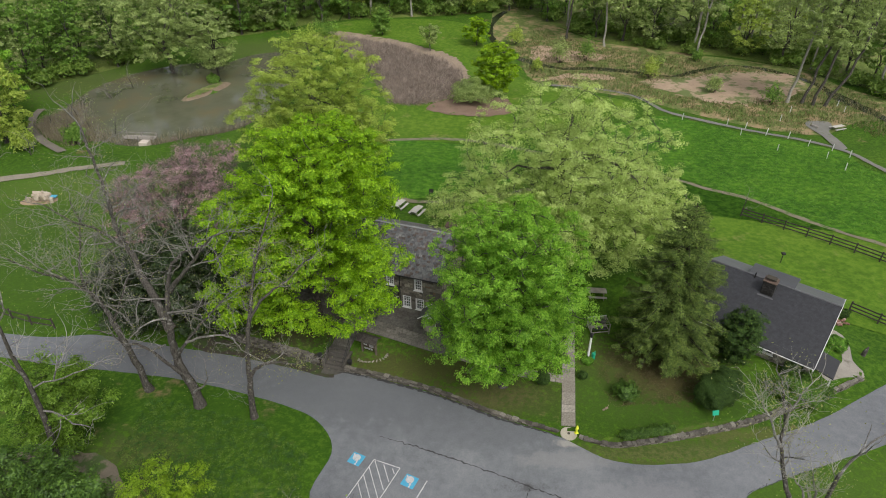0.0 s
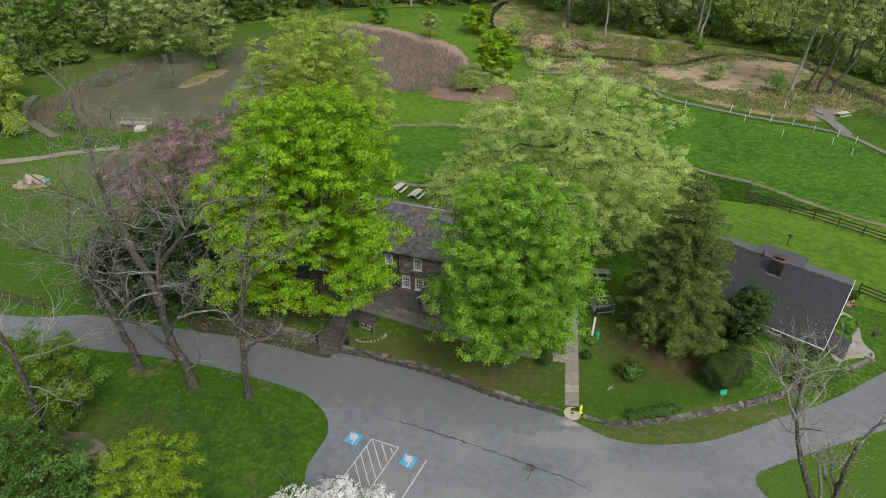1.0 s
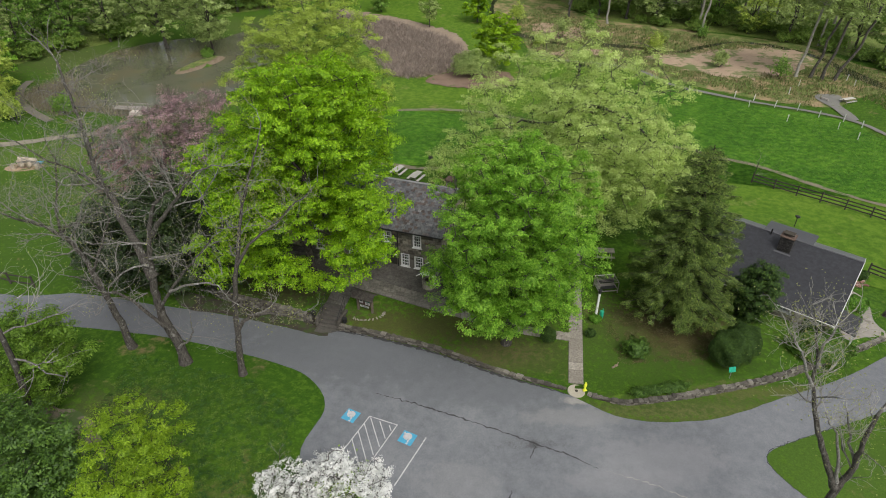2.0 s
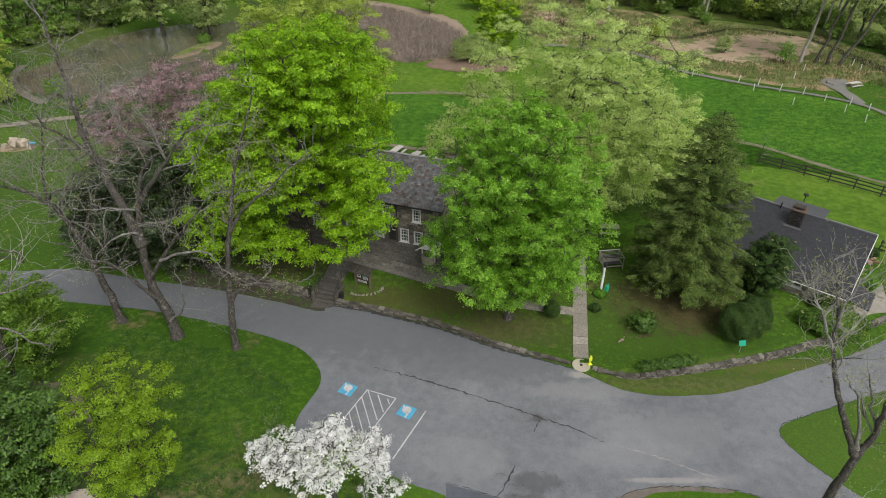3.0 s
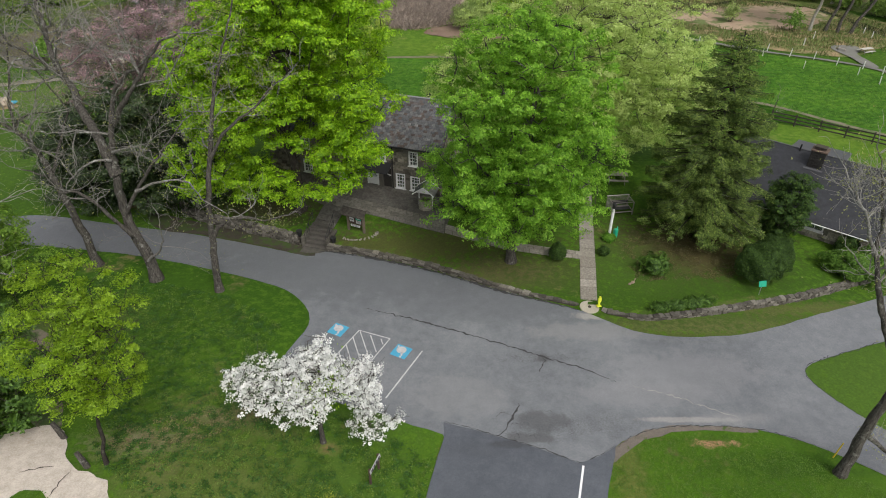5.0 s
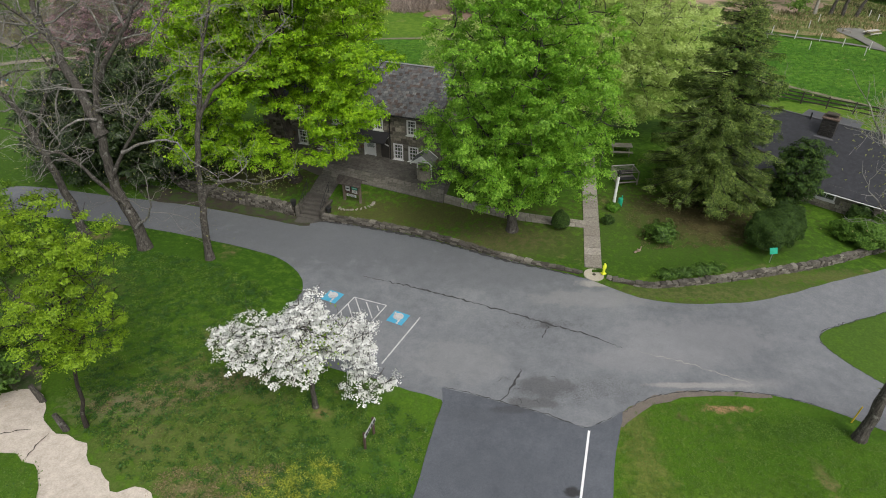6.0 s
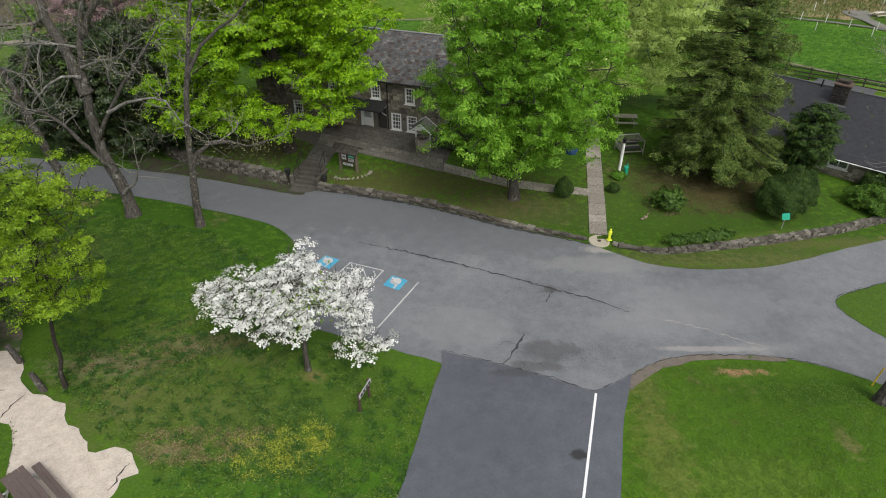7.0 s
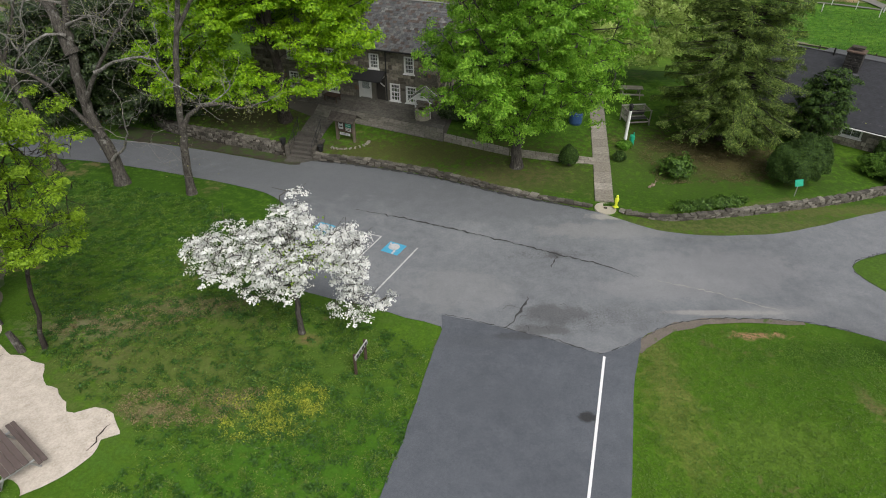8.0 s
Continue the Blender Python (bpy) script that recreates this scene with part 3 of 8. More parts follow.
def leafy_tree(name, x, y, tall, radius, crown_low, trunk_r, leaves, size, leaf, bark, seed, label, group="", clump=1.0, n_clumps=110, flat=0.5,
               lean=(0, 0), open_=0.0, off=(0, 0), category="tree", slim=0.6, twig_n=1, lobes=None, sprays=6, folded=False, space=0.85):
    """A tree with a forked trunk and a crown of clumped leaves. lobes: (x, y, z, three radii) of the crown's masses; open_: share of clumps left out."""
    rng = np.random.default_rng(seed)
    root = thing(name, x, y, None, 0, label, category, group)
    centres = []
    mid = (tall + crown_low) / 2
    half = (tall - crown_low) / 2
    tries = 0
    share = np.array([q[3] * q[4] * q[5] for q in lobes]) ** 0.6 if lobes else None
    share = share / share.sum() if lobes else None
    lop = [(rng.uniform(0, 2 * math.pi), rng.uniform(-0.18, 0.18)) for _ in range(4)]
    while len(centres) < n_clumps and tries < 20000:
        tries += 1
        a, h = rng.uniform(0, 2 * math.pi), rng.uniform(-1, 1)
        rim = math.sqrt(max(0.0, 1 - abs(h) ** 2.2))
        rim *= 1 + sum(k * math.cos((j + 1) * a + p) for j, (p, k) in enumerate(lop)) * 0.7
        k = rng.uniform(0, 1) ** 0.42
        c = np.array([off[0] + radius * rim * k * math.cos(a), off[1] + radius * rim * k * math.sin(a), mid + half * h * (0.55 + 0.45 * k)])
        if lobes:
            lx, ly, lz, sx, sy, sz = lobes[rng.choice(len(lobes), p=share)]
            d = rng.normal(size=3)
            d *= k / np.linalg.norm(d)
            c = np.array([lx + d[0] * sx, ly + d[1] * sy, lz + d[2] * sz])
        if all(np.sum((c - d) ** 2) > (space * clump) ** 2 for d in centres):
            centres.append(c)
    centres = np.array(centres)
    # trunk, main limbs and branches towards the clumps
    fork = Vector((off[0] * 0.3 + lean[0], off[1] * 0.3 + lean[1], crown_low + 0.12 * half))
    crest = Vector((off[0] + lean[0] * 1.3, off[1] + lean[1] * 1.3, tall - 0.25 * half))
    stem = bend(Vector((0, 0, -0.15)), fork, rng, 0.03, 5)
    limbs = [[(stem[0], trunk_r * 1.5)] + [(p, r) for p, r in taper(stem, trunk_r * 1.1, trunk_r * 0.8)][1:]]
    upper = bend(fork, crest, rng, 0.06, 6)
    limbs.append(taper(upper, trunk_r * 0.8, trunk_r * 0.12))
    n_main = 9
    ends = centres[rng.choice(len(centres), n_main, replace=False)]
    mains = []
    for e in ends:
        t = rng.uniform(0, 0.75)
        k = min(int(t * 6), 5)
        a = upper[k]
        b = Vector(e) * 0.85 + a * 0.15
        line = bend(a, b, rng, 0.07, 5, 0.08)
        mains += line[1:]
        limbs.append(taper(line, trunk_r * 0.42, trunk_r * 0.08))
    mains += upper
    nodes = np.array([tuple(p) for p in mains])
    order = np.argsort([np.min(np.sum((nodes - c) ** 2, 1)) for c in centres])
    for c in centres[order]:
        d2 = np.sqrt(np.sum((nodes - c) ** 2, 1)) + 0.5 * (nodes[:, 2] > c[2])
        a, c = Vector(nodes[int(np.argmin(d2))]), Vector(c)
        line = bend(a, c, rng, 0.1, 3, 0.05)
        limbs.append(taper(line, min(0.04, trunk_r * 0.16), 0.014))
        nodes = np.vstack([nodes, [tuple(line[2]), tuple(c)]])
        for _ in range(twig_n):
            limbs.append(taper(bend(line[2], c + Vector(rng.normal(0, 0.6 * clump, 3)), rng, 0.1, 2), 0.015, 0.006))
    tube_mesh("trunk", limbs, bark, root)
    keep = centres[rng.uniform(size=len(centres)) >= open_]
    per = max(1, leaves // max(1, len(keep)))
    size_k = rng.uniform(0.7, 1.25, len(keep))
    pos, nor = [], []
    for c, k in zip(keep, size_k):
        # each clump is a handful of flat sprays with gaps between them
        m = int(per * k)
        d = rng.normal(size=(sprays, 3))
        d /= np.linalg.norm(d, axis=1, keepdims=True)
        heart = d * rng.uniform(0.25, 1, (sprays, 1)) ** 0.5 * np.array([1, 1, flat]) * clump * k
        at = rng.integers(0, sprays, m)
        q = np.clip(rng.normal(0, 1, (m, 3)), -1.7, 1.7) * np.array([0.24, 0.24, 0.09]) * clump * k
        q[:, 2] -= 0.5 * (q[:, 0] ** 2 + q[:, 1] ** 2) / max(0.2, clump)
        q = q + heart[at]
        pos.append(c + q)
        nor.append(np.array([0, 0, 0.8]) + 1.0 * q / clump + rng.normal(0, 0.36, (m, 3)))
    leaf_mesh("crown", np.concatenate(pos), np.concatenate(nor), size, leaf, root, rng, slim=slim, folded=folded)
    return root


def conifer(name, x, y, tall, radius, leaves, size, leaf, bark, seed, label, boughs=330, off=(0, 0)):
    """A conifer: a straight trunk and tiers of drooping boughs hung with short needled sprays."""
    rng = np.random.default_rng(seed)
    root = thing(name, x, y, None, 0, label, "conifer")
    trunk = [Vector((off[0] * t + rng.normal(0, 0.04), off[1] * t + rng.normal(0, 0.04), -0.15 + t * (tall + 0.1))) for t in np.linspace(0, 1, 9)]
    limbs = [taper(trunk, 0.3, 0.03)]
    pos, nor, spans = [], [], []
    for i in range(boughs):
        t = ((i + rng.uniform(0, 1)) / boughs) ** 1.25
        z = 1.7 + t * (tall - 1.9)
        long_ = radius * (1 - t) ** 0.60 * rng.uniform(0.5, 1.08) * min(1.0, 0.8 + 2.5 * t) + 0.3
        spans.append((z, t, i * 2.4 + rng.normal(0, 0.9), long_))
    total = sum(q[3] ** 1.35 for q in spans)
    for z, t, a, long_ in spans:
        out = Vector((math.cos(a), math.sin(a), 0))
        start = Vector((off[0] * t, off[1] * t, z))
        drop = rng.uniform(0.10, 0.46) * (1 - 0.7 * t)
        line = [start + out * long_ * u + Vector((0, 0, long_ * (0.16 * u - drop * u ** 1.6 + 0.12 * max(0.0, u - 0.75)))) for u in np.linspace(0, 1, 6)]
        limbs.append(taper(line, 0.02 + 0.012 * long_, 0.008))
        m = int(leaves * long_ ** 1.35 / total * (1.12 - 0.75 * max(0.0, t - 0.45)))
        # tufts of needles at nodes along the bough, each hanging a little
        nodes = rng.uniform(0.22, 1.0, max(3, int(3.5 + 2.6 * long_))) ** 0.75
        sway = rng.normal(0, 0.17 + 0.05 * long_, len(nodes))
        pick = rng.integers(0, len(nodes), m)
        u = np.clip(nodes[pick] + rng.normal(0, 0.13, m) / max(0.6, long_), 0, 0.999)
        spot = np.clip((u * 5).astype(int), 0, 4)
        pts = np.array([tuple(p) for p in line])
        f = (u * 5 - spot)[:, None]
        lat = sway[pick] * (1.25 - u) * 1.4 + np.clip(rng.normal(0, 0.15, m), -0.3, 0.3)
        side = np.array([-math.sin(a), math.cos(a), 0.0])
        q = pts[spot] * (1 - f) + pts[spot + 1] * f + np.outer(lat, side)
        q[:, 2] += 0.04 - 0.42 * np.abs(lat) - np.abs(rng.normal(0, 0.13, m))
        pos.append(q)
        nor.append(np.array([0, 0, 0.8]) + np.outer(np.sign(lat - sway[pick]) * 0.5, side) + 0.55 * np.array(out) + rng.normal(0, 0.35, (m, 3)))
    tube_mesh("trunk", limbs, bark, root)
    leaf_mesh("foliage", np.concatenate(pos), np.concatenate(nor), size, leaf, root, rng, slim=0.36)
    return root


def grow(start, way, length, r, depth, rng, limbs, tips, droop=0.0, spread_=0.6, kids=3, crook=0.16):
    """Bare limbs that fork again and again."""
    n = 4
    pts, p, d = [start], start, way.normalized()
    for _ in range(n):
        d = (d + Vector(rng.normal(0, crook, 3)) + Vector((0, 0, 0.05 - droop))).normalized()
        p = p + d * length / n
        pts.append(p)
    end = max(r * (0.5 if depth else 0.4), 0.005)
    limbs.append(taper(pts, r, end))
    if depth == 0:
        tips.append(p)
        return
    for k in range(kids if depth > 1 else 2):
        at = pts[-1] if k == 0 else pts[rng.integers(1, n)]
        s = spread_ * (0.35 if k == 0 else 1.0)
        grow(at, d + Vector(rng.normal(0, s, 3)), length * rng.uniform(0.5, 0.85), max(r * rng.uniform(0.42, 0.66), 0.0065), depth - 1, rng, limbs, tips, droop, spread_, kids, crook)


def bare_tree(name, x, y, stems, seed, bark, label, buds=None, bud_n=5, bud_size=0.07, bud_spread=0.35, category="tree", group="", depth=4, twig=None, crook=0.25, reach=3.6, low=0.3):
    """A tree still almost without leaves. stems: (line of points, radius at the foot, radius at the top, limbs (share of the stem, way, length) or how many to grow)."""
    rng = np.random.default_rng(seed)
    root = thing(name, x, y, None, 0, label, category, group)
    limbs, tips = [], []
    for line, r0, r1, forks in stems:
        pts = [Vector(p) for p in line]
        fine = []
        for i in range(len(pts) - 1):
            for j in range(3):
                fine.append(pts[i].lerp(pts[i + 1], j / 3) + Vector(rng.normal(0, 0.03, 3)))
        fine.append(pts[-1])
        limbs.append(taper(fine, r0, r1))
        limbs[-1][0] = (fine[0], r0 * 1.35)
        grow(fine[-1], fine[-1] - fine[-3], min(2.4, 40 * r1), r1, depth - 1, rng, limbs, tips, crook=crook)
        if isinstance(forks, int):
            # side limbs all round, shorter towards the top
            n_side, forks = forks, []
            for i in range(n_side):
                t = low + (0.97 - low) * (i + rng.uniform(0, 1)) / n_side
                a = i * 2.4 + rng.uniform(-0.6, 0.6)
                forks.append((t, (math.cos(a), 0.8 * math.sin(a), rng.uniform(0.1, 0.9)), reach * rng.uniform(0.5, 1.2) * (1.15 - 0.55 * t)))
        for t, way, length in forks:
            k = min(int(t * (len(fine) - 1)), len(fine) - 1)
            grow(fine[k], Vector(way), length, min(0.085, max(0.02, (r0 + (r1 - r0) * t) * 0.45)), depth, rng, limbs, tips, crook=crook)
    thick = [l for l in limbs if l[0][1] > 0.14]
    middle = [l for l in limbs if 0.03 < l[0][1] <= 0.14]
    if middle:
        tagged(tube_mesh("limb", middle, LIMB, root, "paler lichened limbs"), kind="stuff")
    if not thick:
        thick = middle[:1]
    thin = [l for l in limbs if l[0][1] <= 0.03]
    tube_mesh("trunk", thick, bark, root)
    tagged(tube_mesh("twig_mass", thin, twig or TWIG, root, "fine bare twigs"), kind="stuff")
    if buds:
        t = np.array([tuple(p) for p in tips])
        c = np.repeat(t, bud_n, 0) + rng.normal(0, bud_spread, (len(t) * bud_n, 3))
        leaf_mesh("young_foliage", c, np.array([0, 0, 0.6]) + rng.normal(0, 0.6, c.shape), bud_size, buds, root, rng, "small opening leaves")
    return root


def shrub(name, x, y, rx, ry, h, leaves, size, leaf, seed, label, category="shrub", group="", turn=0.0, lumps=0.16, shell=0.45, z=None):
    """A shrub: short stems inside a lumpy shell of leaves."""
    rng = np.random.default_rng(seed)
    root = thing(name, x, y, z, turn, label, category, group)
    stems = []
    for k in range(7):
        a = rng.uniform(0, 2 * math.pi)
        e = Vector((rx * 0.6 * math.cos(a), ry * 0.6 * math.sin(a), h * rng.uniform(0.5, 0.85)))
        stems.append(taper(bend(Vector((0.1 * math.cos(a), 0.1 * math.sin(a), -0.1)), e, rng, 0.1, 4), 0.04, 0.01))
    tube_mesh("stems", stems, DARK_BARK, root)
    d = rng.normal(size=(leaves, 3))
    d /= np.linalg.norm(d, axis=1, keepdims=True)
    d[:, 2] = np.where(d[:, 2] < -0.25, -d[:, 2], d[:, 2])
    ph = rng.uniform(0, 6.28, 6)
    lump = 1 + lumps * (np.sin(5 * d[:, 0] + ph[0]) * np.sin(4 * d[:, 1] + ph[1]) + np.sin(7 * d[:, 2] + ph[2]) * np.sin(8 * d[:, 0] + ph[3]) * 0.7 + 0.5 * np.sin(13 * d[:, 1] + ph[4]) * np.sin(11 * d[:, 2] + ph[5]))
    r = (1 - shell * rng.uniform(0, 1, leaves) ** 2) * lump
    q = d * r[:, None] * np.array([rx, ry, h * 0.62]) + np.array([0, 0, h * 0.38])
    q[:, 2] = np.maximum(q[:, 2], 0.03)
    leaf_mesh("leaves", q, d + rng.normal(0, 0.5, q.shape) + np.array([0, 0, 0.3]), size, leaf, root, rng)
    return root


MAPLE_LEAF = leaf_mat("maple_leaf", [(0.0, (0.118, 0.245, 0.012)), (0.5, (0.238, 0.435, 0.022)), (1.0, (0.41, 0.63, 0.038))], 0.45)
GREEN_LEAF = leaf_mat("green_leaf", [(0.0, (0.114, 0.258, 0.026)), (0.5, (0.218, 0.43, 0.046)), (1.0, (0.365, 0.60, 0.085))], 0.5)
PALE_LEAF = leaf_mat("pale_leaf", [(0.0, (0.31, 0.42, 0.115)), (0.5, (0.48, 0.60, 0.195)), (1.0, (0.65, 0.76, 0.30))], 0.52)
OLIVE_LEAF = leaf_mat("olive_leaf", [(0.0, (0.225, 0.315, 0.052)), (0.5, (0.365, 0.475, 0.088)), (1.0, (0.53, 0.63, 0.145))], 0.48)
CONIFER_LEAF = leaf_mat("conifer_needles", [(0.0, (0.033, 0.062, 0.014)), (0.5, (0.100, 0.165, 0.031)), (1.0, (0.29, 0.38, 0.085))], 0.38)
DARK_LEAF = leaf_mat("dark_leaf", [(0.0, (0.018, 0.034, 0.010)), (0.5, (0.030, 0.055, 0.016)), (1.0, (0.055, 0.085, 0.025))], 0.15, 0.4)
YEW_LEAF = leaf_mat("yew_leaf", [(0.0, (0.018, 0.040, 0.008)), (0.5, (0.032, 0.070, 0.012)), (1.0, (0.070, 0.125, 0.018))], 0.15, 0.85)
BUSH_LEAF = leaf_mat("bush_leaf", [(0.0, (0.055, 0.14, 0.014)), (0.5, (0.10, 0.23, 0.024)), (1.0, (0.17, 0.34, 0.04))], 0.3)
LIME_LEAF = leaf_mat("lime_leaf", [(0.0, (0.15, 0.27, 0.010)), (0.5, (0.24, 0.40, 0.018)), (1.0, (0.35, 0.53, 0.03))], 0.45)
WHITE_PETAL = leaf_mat("white_petal", [(0.0, (0.72, 0.72, 0.69)), (0.5, (0.81, 0.81, 0.79)), (1.0, (0.86, 0.86, 0.85))], 0.35, mottle=0.12)
PINK_PETAL = leaf_mat("pink_petal", [(0.0, (0.21, 0.125, 0.135)), (0.5, (0.35, 0.22, 0.245)), (1.0, (0.55, 0.38, 0.42))], 0.3)
BUD_LEAF = leaf_mat("bud_leaf", [(0.0, (0.17, 0.19, 0.06)), (0.5, (0.25, 0.27, 0.09)), (1.0, (0.36, 0.38, 0.15))], 0.4)
WOOD_LEAF = leaf_mat("woodland_leaf", [(0.0, (0.10, 0.20, 0.032)), (0.5, (0.175, 0.315, 0.055)), (1.0, (0.27, 0.43, 0.092))], 0.5)
WOOD_PALE = leaf_mat("woodland_pale_leaf", [(0.0, (0.20, 0.275, 0.085)), (0.5, (0.32, 0.415, 0.14)), (1.0, (0.46, 0.55, 0.22))], 0.5)
REED = leaf_mat("dry_stalks", [(0.0, (0.12, 0.105, 0.07)), (0.5, (0.20, 0.175, 0.12)), (1.0, (0.33, 0.29, 0.21))], 0.1)

# ---- roofing and stone ----
SLATE = piece_mat("slate", [(0.0, (0.080, 0.082, 0.076)), (0.6, (0.120, 0.122, 0.114)), (0.9, (0.155, 0.147, 0.128)), (1.0, (0.22, 0.215, 0.195))], 5.0, 0.7)
SHINGLE = speckled("dark_shingle", (0.020, 0.020, 0.022), (0.034, 0.033, 0.036), 0.5, 14.0, rough=0.42, spec=0.5, patch=((0.045, 0.043, 0.043), 0.7, 0.6, 0.75))
SOOTY = speckled("sooty_stone", (0.014, 0.013, 0.013), (0.05, 0.047, 0.043), 3.0, 9.0, bump_d=0.03)
STONE = piece_mat("field_stone", [(0.0, (0.055, 0.049, 0.040)), (0.4, (0.105, 0.096, 0.080)), (0.8, (0.145, 0.133, 0.112)), (1.0, (0.22, 0.203, 0.172))], 9.0)


# ---- parking marks, cracks and stains on the court ----
def mark(name, label):
    return tagged(new(name), label, "road marking", kind="structure")


stall = mark("stall_line", "long worn white parking stall line on grey asphalt")
strip("line", (-1.12, 27.66), (-3.0, 23.95), 0.085, ROAD_PAINT, stall)
aisle = mark("access_aisle", "white hatched access aisle painted between two stalls")
TL, TR, down = Vector((-5.05, 29.5)), Vector((-3.1, 28.74)), Vector((-0.447, -0.894))
strip("line", TL, TR, 0.075, ROAD_PAINT, aisle)
strip("line", TL, TL + down * 4.4, 0.075, ROAD_PAINT, aisle)
strip("line", TR, TR + down * 4.2, 0.075, ROAD_PAINT, aisle)
hatch = Vector((0.9, -2.75)).normalized()
for k in range(-3, 8):
    start = TL + (TR - TL).normalized() * (0.68 * k + 0.05)
    # clip the stripe between the two long sides
    a, b = None, None
    for j in range(0, 130):
        p = start + hatch * (j * 0.05)
        rel = p - TL
        v = rel.dot(down)
        u = (rel - down * v).dot((TR - TL - down * (TR - TL).dot(down)).normalized())
        if 0.05 < v < 4.2 and 0.0 < u < 1.98:
            a = a or p.copy()
            b = p.copy()
    if a and (b - a).length > 0.3:
        strip("stripe", a, b, 0.065, ROAD_PAINT, aisle, 0.064)


def access_symbol(x, y, turn):
    root = mark("accessible_parking_symbol", "blue square with a white wheelchair symbol on the asphalt")
    m = Matrix.Rotation(radians(turn), 2)

    def put(name, pts, material, lift):
        sheet(name, [tuple(m @ Vector(p) + Vector((x, y))) for p in pts], material, lift, 0.5, root)

    put("blue_square", [(-0.5, -0.5), (0.5, -0.5), (0.5, 0.5), (-0.5, 0.5)], BLUE_PAINT, 0.060)
    ring = [(0.05 + 0.30 * math.cos(a), -0.12 + 0.30 * math.sin(a)) for a in np.linspace(-3.9, 0.9, 18)]
    inner = [(0.05 + 0.215 * math.cos(a), -0.12 + 0.215 * math.sin(a)) for a in np.linspace(0.9, -3.9, 18)]
    put("wheel", ring + inner, ROAD_PAINT, 0.066)
    for name, pts in (("head", [(-0.16 + 0.07 * math.cos(a), 0.42 + 0.07 * math.sin(a)) for a in np.linspace(0, 5.8, 10)]),
                      ("back", [(-0.22, 0.32), (-0.12, 0.32), (-0.05, -0.02), (-0.15, -0.02)]),
                      ("seat", [(-0.1, 0.01), (-0.1, -0.05), (0.28, -0.05), (0.28, 0.01)]),
                      ("arm", [(-0.1, 0.17), (-0.1, 0.12), (0.18, 0.12), (0.18, 0.17)]),
                      ("shin", [(0.2, -0.05), (0.29, -0.05), (0.44, -0.38), (0.35, -0.42)])):
        put(name, pts, ROAD_PAINT, 0.066 if name not in ("seat", "arm") else 0.070)


access_symbol(-6.35, 29.55, 153)
access_symbol(-2.36, 27.62, 153)


def crooked(line, width, seed, jitter=0.12):
    """The outline of a crack: a thin, wandering, uneven strip."""
    rng = np.random.default_rng(seed)
    pts = smooth_line(line, 0.17)
    left, right = [], []
    for i, (x, y) in enumerate(pts):
        a, b = pts[max(i - 1, 0)], pts[min(i + 1, len(pts) - 1)]
        d = Vector((b[0] - a[0], b[1] - a[1])).normalized()
        o = rng.normal(0, jitter)
        w = width * rng.uniform(0.2, 1.5) * min(1.0, 0.3 + 3 * min(i, len(pts) - 1 - i) / len(pts))
        left.append((x - d.y * (o + w), y + d.x * (o + w)))
        right.append((x - d.y * (o - w), y + d.x * (o - w)))
    return left + right[::-1]


def crack(label, line, width, seed, jitter=0.05):
    tagged(sheet("crack", crooked(line, width, seed, jitter), CRACK, 0.050, 0.8), label, "crack", kind="structure")


crack("long dark crack across the weathered asphalt", [(-4.8, 31.7), (-2.5, 30.9), (0.2, 29.8), (2.8, 28.7), (4.8, 27.8), (6.5, 27.0), (8.1, 26.3), (9.8, 25.2)], 0.052, 1)
crack("side arm of the long asphalt crack", [(5.9, 27.3), (6.0, 26.9), (5.75, 26.4), (5.6, 26.0)], 0.04, 2)
crack("short dark crack at the driveway joint", [(3.0, 21.4), (3.4, 22.1), (3.9, 22.9), (4.25, 23.6)], 0.05, 3)
rng = np.random.default_rng(5)
for k in range(6):
    # crazed asphalt round the old patch
    cx, cy = 5.0 + rng.normal(0, 1.3), 21.9 + rng.normal(0, 0.55)
    if cy < 21.2 - (cx - 3.1) * 0.4 + 0.25:
        continue
    a = rng.uniform(0, 3.14)
    l = rng.uniform(0.25, 0.7)
    crack("fine crazing in the worn asphalt", [(cx, cy), (cx + l * math.cos(a), cy + l * math.sin(a)), (cx + 1.5 * l * math.cos(a + 0.6), cy + 1.5 * l * math.sin(a + 0.6))], 0.012, 30 + k, 0.02)
crack("dark seam between old and fresh asphalt", [(0.2, 22.35), (1.6, 21.9), (3.1, 21.35), (5, 20.65), (6.8, 19.82), (8.0, 20.36), (8.7, 20.82)], 0.03, 60, 0.03)
crack("dark broken edge beside the grass", [(8.7, 20.7), (9.6, 21.3), (10.7, 21.8), (12.3, 22.1), (14.6, 22.1), (16.4, 21.9), (18, 21.3), (19.3, 20.5)], 0.024, 61, 0.05)
crack("dark broken edge along the grass tip", [(28.3, 29.2), (24.5, 27.9), (21.6, 26.8), (20.8, 25.9), (21.3, 24.3), (22.7, 22.3)], 0.022, 62, 0.06)
# a wider dark strip that follows the low wall's foot
crack("dark line at the foot of the wall", [(-10.7, 39.0), (-8.2, 39.1), (-2.9, 37.1), (0.2, 35.7), (4.2, 33.6), (7.4, 32.3), (9.0, 31.6)], 0.12, 63, 0.03)

